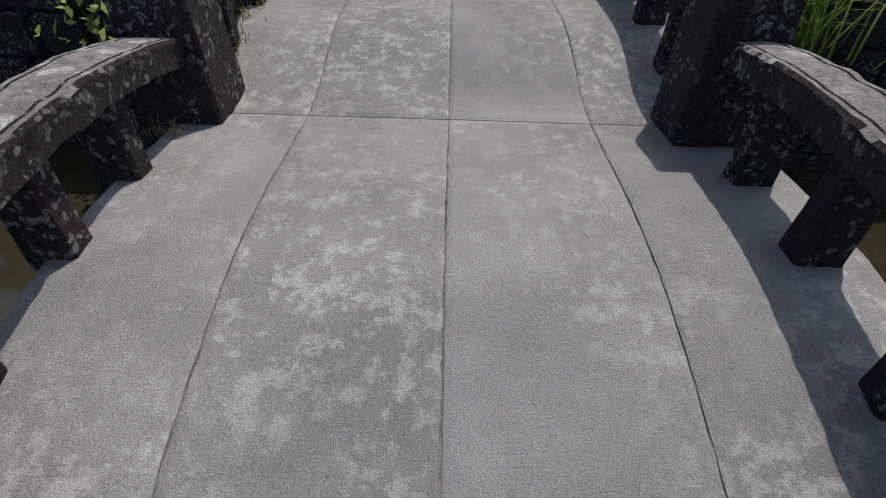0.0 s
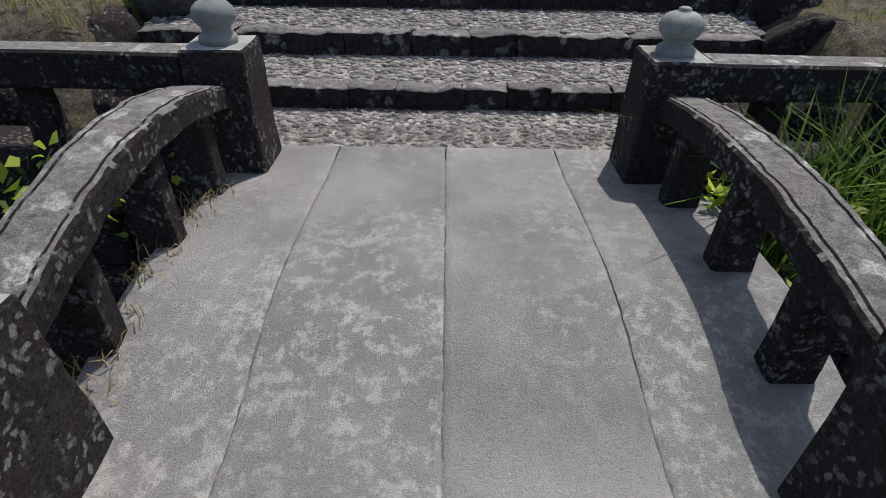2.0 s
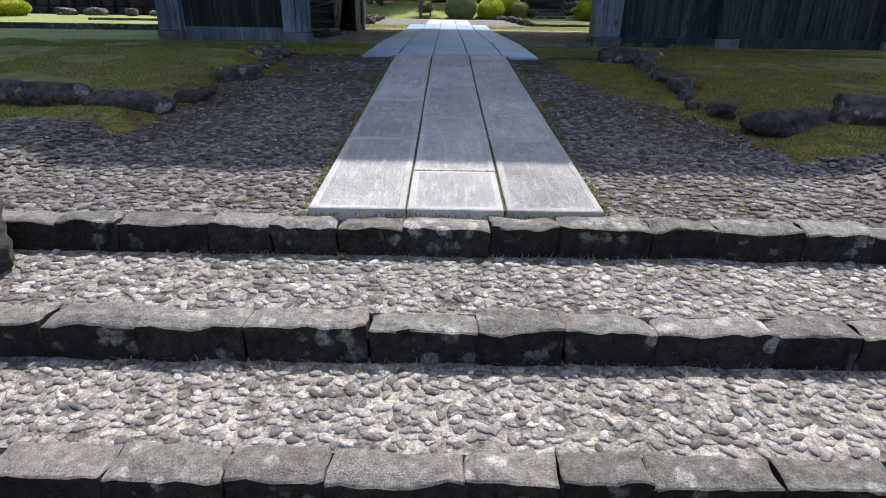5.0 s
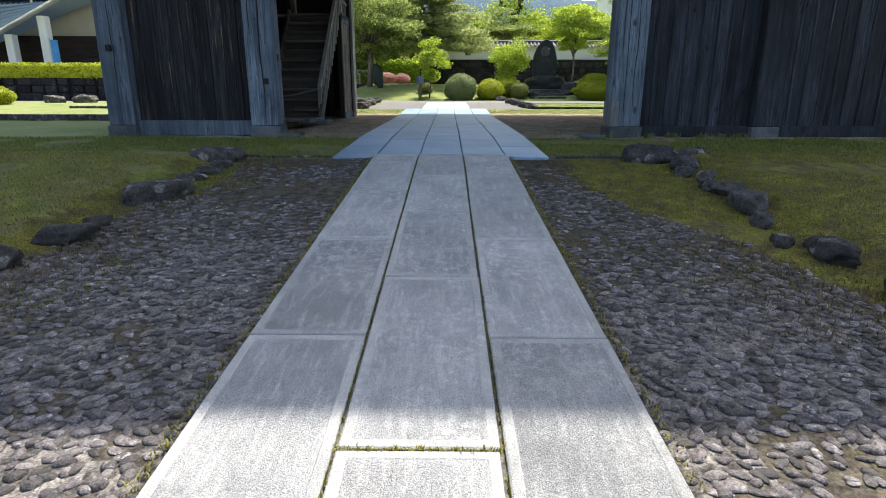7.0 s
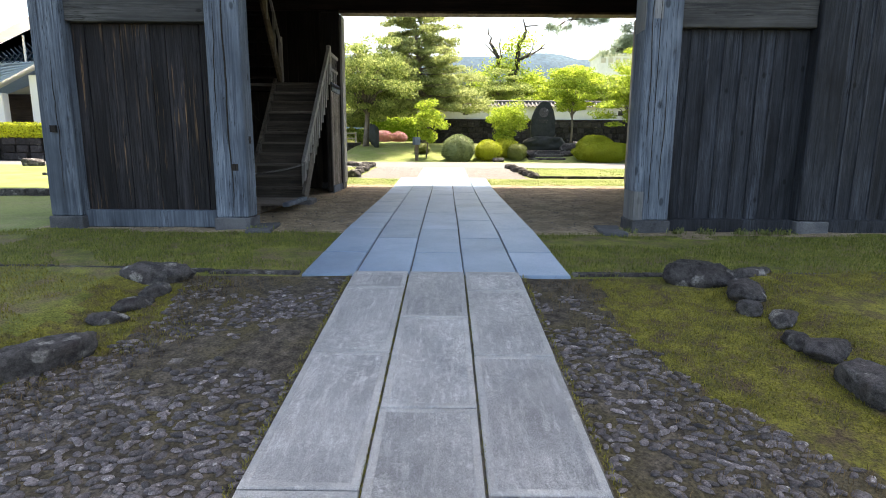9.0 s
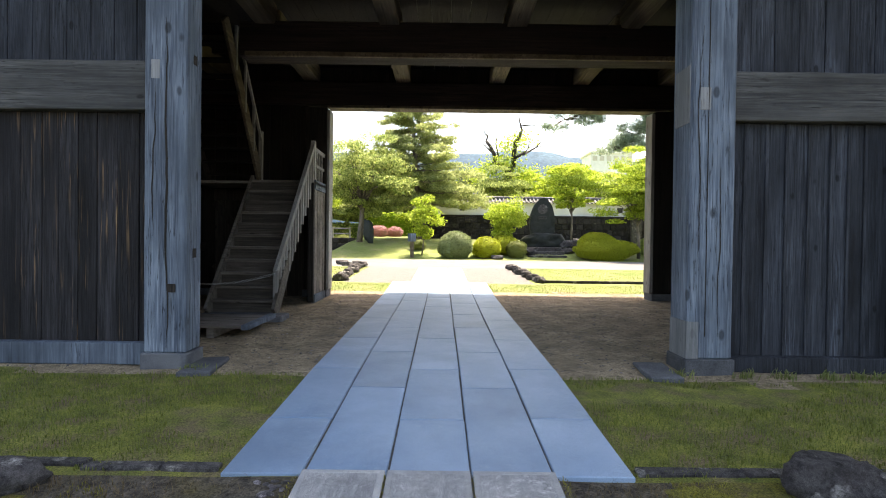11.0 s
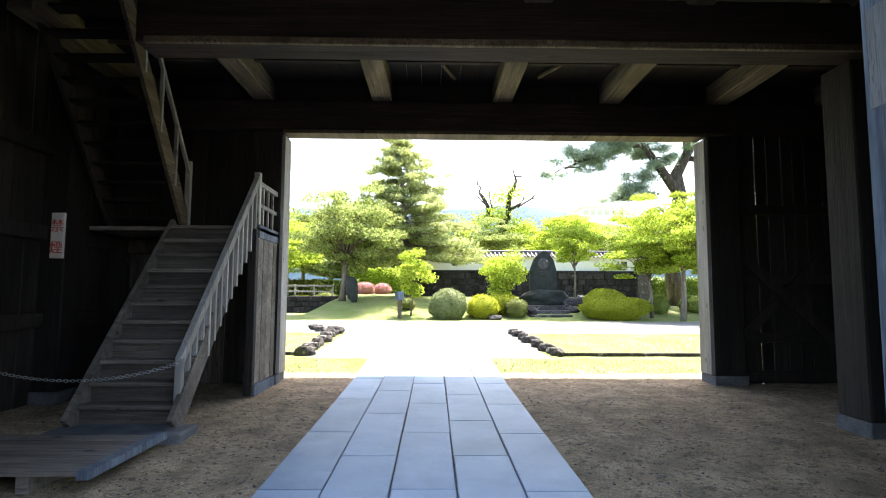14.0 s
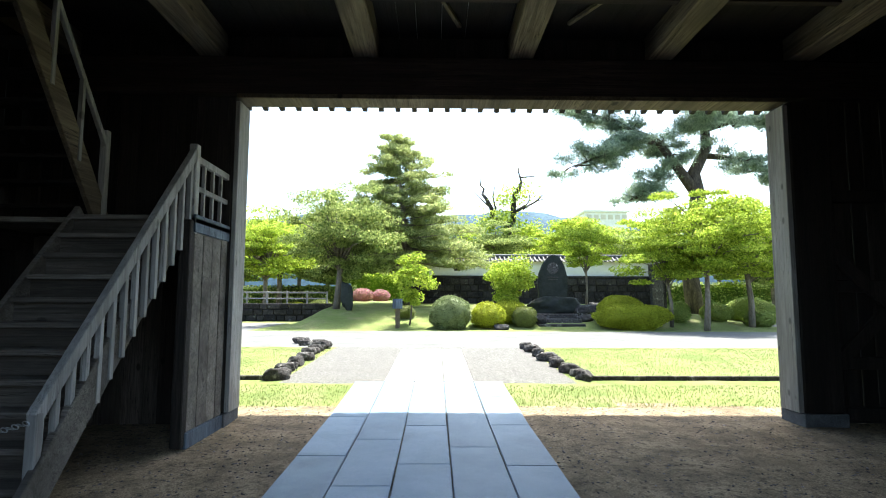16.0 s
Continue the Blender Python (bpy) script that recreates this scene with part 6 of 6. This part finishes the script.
# old tree with dead crooked limbs above fresh leaves
def dead_tree():
    x, y = 6.2, 60.0
    z0 = gz(x, y) - 0.1
    t = thing("old_tree", x, y, z0 + 0.1, "old tree with bare black crooked limbs", "tree")
    bm = tube([(x, y, z0), (x + 0.1, y, 6.0), (x - 0.1, y, 8.6), (x + 0.25, y, 10.2)], [0.55, 0.45, 0.4, 0.32], 9)
    r = np.random.RandomState(3)

    def limb(p, q, ra, rb, n=5, jit=0.22):
        p, q = Vector(p), Vector(q)
        pts = [p.lerp(q, i / n) + (Vector(r.normal(size=3) * jit) if 0 < i < n else Vector()) for i in range(n + 1)]
        tube(pts, [ra + (rb - ra) * i / n for i in range(n + 1)], 6, bm)
        return pts
    a = limb((x - 0.05, y, 9.4), (4.3, y, 12.4), 0.26, 0.12)
    limb(a[-1], (4.2, y, 13.9), 0.1, 0.03, 3)
    limb(a[2], (5.3, y, 13.1), 0.1, 0.03, 3)
    limb(a[3], (3.6, y, 12.6), 0.08, 0.02, 3, 0.1)
    b = limb((x + 0.25, y, 10.0), (7.4, y, 13.4), 0.28, 0.12)
    limb(b[-1], (7.2, y, 14.6), 0.1, 0.03, 3)
    limb(b[-1], (8.6, y, 13.8), 0.09, 0.02, 3)
    c = limb(b[2], (9.1, y, 12.4), 0.14, 0.04, 4)
    limb(c[2], (8.3, y, 12.9), 0.06, 0.02, 3, 0.1)
    limb(c[3], (9.3, y, 11.8), 0.05, 0.02, 3, 0.1)
    part("trunk", bm, DEADBARK, t, smooth=True)
    pts = np.concatenate([np.array(c) + r.normal(size=(420, 3)) * np.array([0.75, 0.7, 0.36]) for c in ((6.3, y, 11.9), (7.2, y, 12.6), (4.6, y, 9.9), (5.4, y, 10.3), (7.6, y, 9.6), (6.6, y, 9.2), (4.0, y, 9.2), (8.2, y, 9.4), (6.0, y, 10.6))])
    v, f = leaf_cloud(pts, r.normal(size=pts.shape), 0.22, r)
    attach(new("crown", np_mesh("crown", v, f, LEAF_LIGHT)), t)


dead_tree()

# far hills and a pale far building
hill = bmesh.new()
prev = None
for i in range(90):
    x = -700 + i * 16
    zt = 104 + 12 * noise.noise(Vector((x * 0.006, 1, 0))) + 6 * noise.noise(Vector((x * 0.03, 4, 0))) + (x - 0) * 0.004
    cur = [hill.verts.new(p) for p in ((x, 560, 0), (x, 600, zt * 0.62 + 2 * noise.noise(Vector((x * 0.05, 9, 0)))), (x, 660, zt), (x, 760, zt * 0.9))]
    if prev:
        for k in range(3):
            hill.faces.new((prev[k], cur[k], cur[k + 1], prev[k + 1]))
    prev = cur
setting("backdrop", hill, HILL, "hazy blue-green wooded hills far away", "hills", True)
fb = thing("far_building", 44, 200, 6, "pale long flat-roofed building far behind the trees", "building")
part("wall", box(50.9, 65.2, 200, 212, 4, 34.2, 0.1), PLASTER, fb)
part("roof", box(50.4, 65.7, 199.5, 213, 34.2, 35.0, 0.1), PLASTER, fb)
for i in range(6):
    part("window", box(51.5 + i * 2.4, 53.1 + i * 2.4, 199.9, 200.1, 31.8, 33.4, 0.05), CREAM, fb)
hs = thing("far_house", 5.0, 80, 4.5, "far house roof seen above the boundary wall", "house")
part("wall", box(0.5, 9.0, 80, 86, 3.5, 7.6, 0.05), PLASTER, hs)
roof("roof", 0.0, 9.5, 83, 9.6, 79.2, 86.8, 7.5, hs)

# museum-like building, hedge and wall seen past the gate's west end
mu = thing("museum_building", -27, 50, 2.7, "cream building with blue metal roof and lattice gable window", "building")
part("wall", box(-46, -18, 46.5, 62, 2.4, 8.8, 0.05), CREAM, mu)


def flat(pts, thick, material, name, parent, label=""):
    b = bmesh.new()
    b.faces.new([b.verts.new(p) for p in pts])
    bmesh.ops.solidify(b, geom=b.faces[:], thickness=thick)
    return part(name, b, material, parent, label)


def verge_z(x):
    return 9.589 + 0.4721 * (x - -27.593)


gw = flat([(-29.94, 46.0, 8.48), (-17.50, 46.0, 8.48), (-17.50, 46.0, verge_z(-17.50) - 0.3)], 0.05, DARKGLASS, "gable_window", mu, "blue glazed gable with a diamond lattice")
for i in range(52):
    x = -29.94 + i * 0.36
    for side in (-1, 1):
        top = verge_z(x) - 0.35 - 8.48
        run = top / (1.0 - side * 0.4721) if side < 0 else top / (1.0 + 0.4721)
        if run > 0.2 and x < -17.50:
            part("lattice_bar", beam((x, 45.93, 8.48), (x - side * run * 0.75, 45.93, 8.48 + run * 0.8), 0.05, 0.05, 0), BLUEFRAME, gw)
for i in range(8):
    x = -28.44 + 2.6 * i
    if x < -17.50:
        part("mullion", box(x - 0.06, x + 0.06, 45.86, 45.94, 8.48, verge_z(x) - 0.3, 0), PLASTER, gw)
flat([(-35.94, 44.9, verge_z(-35.94)), (-35.94, 60, verge_z(-35.94)), (-17.50, 60, verge_z(-17.50)), (-17.50, 44.9, verge_z(-17.50))], 0.45, PLASTER, "gable_roof", mu, "white roof verge")
lr = flat([(-31.69, 42.9, 3.80), (-21.52, 42.9, 8.69), (-21.52, 46.0, 8.74), (-31.69, 46.0, 8.48)], 0.12, BLUEROOF, "lower_roof", mu, "blue-grey ribbed metal lower roof")
for i in range(9):
    u = i / 9
    part("roof_rib", beam((-31.69, 42.9 + 3.1 * u, 3.84 + 4.69 * u), (-21.52, 42.9 + 3.1 * u, 8.73 + 0.05 * u), 0.05, 0.06, 0), BLUEROOF, lr)
flat([(-31.69, 42.6, 3.75), (-31.69, 43.3, 3.75), (-21.52, 43.3, 8.64), (-21.52, 42.6, 8.64)], 0.42, PLASTER, "eave_verge", mu, "white sloping eave board")
for x in (-25.76, -23.62, -30.76):
    part("column", box(x - 0.24, x + 0.24, 43.2, 43.7, 2.5, 0.4811 * (x - -25.69) + 6.43, 0.03), PLASTER, mu)
# Dark panel before the wall; the porch's shade is its colour.
part("dark_entry", box(-31.5, -19.0, 46.2, 46.45, 2.6, 6.6, 0.02), WOOD_DARK, mu, "dark panel painted as the entrance recess's shade")
bn = thing("banner", -23.07, 42.9, 2.6, "tall blue cloth banner on a pole by the porch", "banner")
part("cloth", box(-23.04, -22.62, 42.88, 42.92, 4.71, 6.05, 0), BLUECLOTH, bn)
part("pole", tube([(-23.07, 42.9, 2.55), (-23.07, 42.9, 6.15)], [0.03, 0.03]), METAL, bn)
hg = thing("long_hedge", -22, 38, 3.9, "long clipped yellow-green hedge on a dark stone wall", "hedge")
bm = box(-40, -11.5, 38.0, 39.2, 3.75, 4.42, 0.1, rough=0.06, cuts=8)
part("core", bm, LEAF_YELLOW, hg)
rh = np.random.RandomState(21)
p = np.stack([rh.uniform(-40, -11.4, 16000), np.where(rh.rand(16000) < 0.5, 37.97, rh.uniform(38, 39.2, 16000)), np.zeros(16000)], 1)
p[:, 2] = np.where(p[:, 1] < 37.98, rh.uniform(3.75, 4.45, 16000), 4.45)
v, f = leaf_cloud(p + rh.normal(size=p.shape) * 0.03, rh.normal(size=p.shape), 0.1, rh, 0.6)
attach(new("foliage", np_mesh("foliage", v, f, LEAF_YELLOW)), hg)
hw = thing("hedge_wall", -22, 38.3, 2.6, "dark stone wall under the hedge", "wall", kind="structure")
part("core", box(-40, -11.4, 38.1, 39.4, 2.3, 3.78, 0.03), STONEWALL, hw)
x = -26.0
while x < -11.6:
    for z in (2.62, 3.0, 3.38):
        w = r9.uniform(0.5, 0.8)
        part("stone", box(x + 0.02, x + w - 0.02, 38.0, 38.2, z + 0.015, z + 0.36, 0.03), STONEWALL, hw)
    x += 0.7
clipped_bush(-16.6, 29.5, 0.9, 0.8, 0.75, LEAF_YELLOW, "low yellow-green clipped bush", 31)
clipped_bush(-18.4, 30.0, 0.9, 0.8, 0.7, LEAF_YELLOW, "low yellow-green clipped bush", 32)
for i, (x, y, s) in enumerate(((-15.5, 31.5, 0.5), (-14.3, 31.8, 0.55), (-12.8, 31.6, 0.5), (-11.6, 31.5, 0.4))):
    rock(x, y, gz(x, y) + 0.1, s, s * 0.6, s * 0.5, i + 140, "low dark rock by the lawn", "lawn rocks", i)

# ---- vegetation close to the walk ----
rg = np.random.RandomState(8)


def scatter(n, x0, x1, y0, y1, keep=None):
    out = []
    while len(out) < n:
        x, y = rg.uniform(x0, x1), rg.uniform(y0, y1)
        if keep is None or keep(x, y):
            out.append((x, y, gz(x, y) + 0.018 * noise.noise(Vector((x * 1.7, y * 1.7, 2.0))) - 0.006))
    return out


def moss_keep(x, y):
    z = zone(x, y)
    near = z in (5, 6) and y > 11 and (x < -1.2 or x > 1.35) and noise.noise(Vector((x * 2.3, y * 2.3, 9))) > 0.12
    return (z in (1, 7) or near) and noise.noise(Vector((x * 1.1, y * 1.1, 5))) > -0.25 and not (-0.85 < x < 1.8)


blades("moss_tufts", scatter(60000, -5, 6, 10.2, 15.05, moss_keep), 0.022, 0.0028, GRASS_DRY, "short yellow-green moss and grass tufts", "moss", rg)
blades("forecourt_grass", scatter(40000, -7.5, 8.5, 15.1, 17.5, moss_keep), 0.04, 0.003, GRASS, "short green grass before the gate", "grass", rg)
blades("rear_grass", scatter(16000, -8, 10, 25.0, 26.6, lambda x, y: not (-0.85 < x < 1.8)), 0.035, 0.004, LAWN_BLADE, "short grass behind the gate", "grass", rg)
blades("lawn_grass", scatter(40000, -10, 12, 27.25, 32.5, lambda x, y: zone(x, y) == 0), 0.03, 0.004, LAWN_BLADE, "lawn grass behind the gate", "grass", rg)
edge = [(s + rg.normal(0, 0.012), y, gz(0.5, max(y, 9.32)) + 0.035) for s in (-0.325, 1.315) for y in rg.uniform(9.3, 15.0, 900)]
edge += [(s + rg.normal(0, 0.004), y, gz(0.5, max(y, 9.32)) + 0.04) for s in (0.225, 0.765) for y in rg.uniform(9.3, 15.0, 700)]
edge += [(rg.uniform(0.24, 0.75), 9.905 + rg.normal(0, 0.003), gz(0.5, 9.9) + 0.045) for _ in range(260)]
edge += [(rg.uniform(-0.4, 1.4), 9.285 - abs(rg.normal(0, 0.02)), 1.66) for _ in range(260)]
blades("joint_moss", edge, 0.024, 0.003, GRASS_DRY, "moss and thin straw in the slab joints and along the path", "moss", rg, 1.0)
weeds = [(rg.choice((3.75, 4.15, 4.6, 4.95, 5.2, -2.0, 3.05)) + rg.normal(0, 0.07), 17.36 + rg.normal(0, 0.05), gz(4, 17.4)) for _ in range(420)]
blades("wall_weeds", weeds, 0.09, 0.006, LEAF_OLIVE, "small brownish weeds at the foot of the board wall", "weeds", rg, 0.9)


def margin_keep(x, y):
    """Dry needles gather where the moss thins out over the pebbles."""
    if -0.34 < x < 1.33 or zone(x, y) not in (5, 6):
        return False
    side = (x + 1.75) if x < 0 else (2.25 - x)
    return side < 0.7 * rg.rand() ** 2 + 0.25 * noise.noise(Vector((x * 2, y * 2, 3))) + max(0.0, y - 13.2) * 0.35


blades("needle_litter", scatter(6500, -2.4, 3.0, 10.6, 15.0, margin_keep), 0.06, 0.0016, NEEDLE_LITTER, "brown dry needles and straw over the pebbles", "litter", rg, 1.5)
# reeds by the bridge
reed = [(max(2.05, rg.normal(2.6, 0.3)), rg.normal(6.6, 0.14), 0.7) for _ in range(330)]
blades("reed_clump", reed, 0.95, 0.009, GRASS_TALL, "tall arching green reeds beside the bridge railing", "reeds", rg, 1.0)
blades("bank_grass", [(rg.uniform(-6, -2.2), rg.uniform(7.9, 9.3), 1.55) for _ in range(1100)], 0.22, 0.005, GRASS, "loose grass on the bank beside the steps", "grass", rg, 0.9)
blades("bank_grass", [(rg.uniform(3.3, 5.5), rg.uniform(8.2, 9.3), 1.55) for _ in range(900)], 0.14, 0.004, GRASS, "dry grass on the bank beside the steps", "grass", rg, 0.9)
blades("straw_litter", [(-0.86 + rg.normal(0, 0.06), y, deck_z(y)) for y in rg.uniform(4.6, 7.3, 420)], 0.07, 0.003, STRAW, "dry straw litter along the railing's foot", "litter", rg, 1.2)
blades("step_litter", [(rg.uniform(-1.0, 2.6), STEPS[k][0] - abs(rg.normal(0, 0.025)), STEPS[k][1] - 0.008) for k in rg.randint(0, 3, 900)], 0.05, 0.0025, STRAW, "brown dry needles gathered at the foot of each riser", "litter", rg, 1.4)


def leafy_plant(x, y, z, r, n, seed, size, material):
    q = np.random.RandomState(seed)
    p = np.array((x, y, z)) + q.normal(size=(n, 3)) * np.array((r, r, r * 0.6))
    v, f = leaf_cloud(p, np.tile((0, 0, 0.6), (n, 1)), size, q, 0.5)
    return tagged(new("leafy_plant", np_mesh("leafy_plant", v, f, material)), "small leafy green plant growing from the bank", "plant", kind="stuff")


leafy_plant(-1.55, 6.72, 1.05, 0.2, 120, 1, 0.1, LEAF_LIGHT)
leafy_plant(-2.0, 6.7, 0.85, 0.28, 170, 2, 0.1, LEAF_MID)
leafy_plant(1.82, 6.6, 1.15, 0.07, 26, 3, 0.1, LEAF_LIGHT)
leafy_plant(2.3, 6.5, 0.95, 0.25, 90, 4, 0.12, LEAF_MID)

# ---- pebbles set in mortar ----
rp = np.random.RandomState(4)


def dome(seed):
    q = np.random.RandomState(seed)
    v, f = [], []
    for k, (r, z) in enumerate(((1.0, -0.25), (0.92, 0.35), (0.55, 0.8))):
        for i in range(8):
            a = 2 * math.pi * i / 8
            s = r * (1 + 0.14 * math.sin(a * 2 + seed) + 0.08 * math.sin(3 * a + seed * 2))
            v.append((s * math.cos(a), s * math.sin(a), z))
    v.append((0, 0, 0.92))
    for k in range(2):
        for i in range(8):
            f.append((k * 8 + i, k * 8 + (i + 1) % 8, k * 8 + 8 + (i + 1) % 8, k * 8 + 8 + i))
    for i in range(8):
        f.append((16 + i, 16 + (i + 1) % 8, 24))
    return np.array(v), f


DOMES = [dome(s) for s in range(5)]
DOME_MESH = []
for v, f in DOMES:
    me = raw("pebble", [tuple(p) for p in v], f, PEBBLE)
    me.polygons.foreach_set("use_smooth", [True] * len(f))
    DOME_MESH.append(me)


def pebble_spots(x0, x1, y0, y1, step, zf, keep=None):
    out = []
    j, y = 0, y0
    while y < y1:
        x = x0 + (0.5 * step if j % 2 else 0)
        while x < x1:
            px, py = x + rp.uniform(-0.45, 0.45) * step, y + rp.uniform(-0.45, 0.45) * step
            if rp.rand() < 0.93 and x0 < px < x1 and y0 < py < y1 and (keep is None or keep(px, py)):
                s = step * rp.uniform(0.34, 0.56)
                out.append((px, py, zf(px, py), s * rp.uniform(1.0, 1.5), s * rp.uniform(0.65, 0.9), s * rp.uniform(0.16, 0.5), rp.normal(0, 0.9), rp.randint(5)))
            x += step
        y += step * 0.8
        j += 1
    return out


def place_pebbles(spots, parent):
    """Single pebbles as parts."""
    for x, y, z, sx, sy, sz, a, k in spots:
        ob = new("pebble", DOME_MESH[k])
        ob.matrix_basis = Matrix.Translation((x, y, z)) @ Matrix.Rotation(a, 4, "Z") @ Matrix.Diagonal((sx, sy, sz, 1))
        attach(ob, parent)


def join_pebbles(name, spots, label, material=None):
    vs, fs, n = [], [], 0
    for x, y, z, sx, sy, sz, a, k in spots:
        v, f = DOMES[k]
        c, s = math.cos(a), math.sin(a)
        p = v * np.array((sx, sy, sz))
        vs.append(np.stack([x + c * p[:, 0] - s * p[:, 1], y + s * p[:, 0] + c * p[:, 1], z + p[:, 2]], 1))
        fs += [tuple(i + n for i in g) for g in f]
        n += len(v)
    me = raw(name, [tuple(p) for p in np.concatenate(vs)], fs, material or PEBBLE_MANY)
    me.polygons.foreach_set("use_smooth", [True] * len(fs))
    return tagged(new(name, me), label, "pebbles", kind="stuff")


def island_material(base):
    m = base.copy()
    m.name = base.name + "_many"
    n, l = m.node_tree.nodes, m.node_tree.links
    geo = n.new("ShaderNodeNewGeometry")
    for link in list(l):
        if link.from_node.bl_idname == "ShaderNodeObjectInfo":
            to = link.to_socket
            l.remove(link)
            l.new(geo.outputs["Random Per Island"], to)
    return m


PEBBLE_MANY = island_material(PEBBLE)
PEBBLE_PATH = island_material(PEBBLE_DARK)


def plane_z(ya, za, yb, zb):
    return lambda x, y: za + (zb - za) * (y - ya) / (yb - ya) + 0.002


first_tread = pebble_spots(-1.0, 1.85, 7.36, 7.88, 0.052, plane_z(7.335, 1.015, 7.92, 1.06))
place_pebbles(first_tread[:300], steps)
join_pebbles("tread_pebbles", first_tread[300:], "grey river pebbles set in the step's tread")
join_pebbles("tread_pebbles", pebble_spots(-2.0, 2.9, 8.05, 8.48, 0.052, plane_z(8.03, 1.205, 8.53, 1.275)), "grey river pebbles set in the step's tread")
join_pebbles("tread_pebbles", pebble_spots(-2.0, 2.95, 8.65, 9.12, 0.052, plane_z(8.63, 1.435, 9.17, 1.5)), "grey river pebbles set in the step's tread")


def bed_keep(x, y):
    if zone(x, y) not in (5, 6) or -0.33 < x < 1.32:
        return False
    bare = noise.noise(Vector((x * 1.3, y * 1.3, 7.0))) + 0.6 * noise.noise(Vector((x * 5.0, y * 5.0, 3.0)))
    return y < 10.6 or bare < 0.42 - 0.16 * max(0.0, min(3.0, y - 11.5))


join_pebbles("path_pebbles", pebble_spots(-5.0, 5.0, 9.31, 15.02, 0.06, lambda x, y: gz(x, y) + 0.018 * noise.noise(Vector((x * 1.7, y * 1.7, 2.0))), bed_keep), "dark river pebbles bedded beside the slab path", PEBBLE_PATH)


# loose grit on the earth floor under the gate
def grit_keep(x, y):
    return zone(x, y) == 2 and not (-0.83 < x < 1.8)


def grit_spots(n):
    out = []
    for x, y, z in scatter(n, -4.9, 8.5, 17.5, 25.2, grit_keep):
        s = rp.uniform(0.004, 0.013)
        out.append((x, y, z + 0.004, s * 1.3, s, s * 0.6, rp.uniform(0, 6), rp.randint(5)))
    return out


join_pebbles("floor_grit", grit_spots(5200), "loose grit and small stones on the earth floor", PEBBLE_PATH)
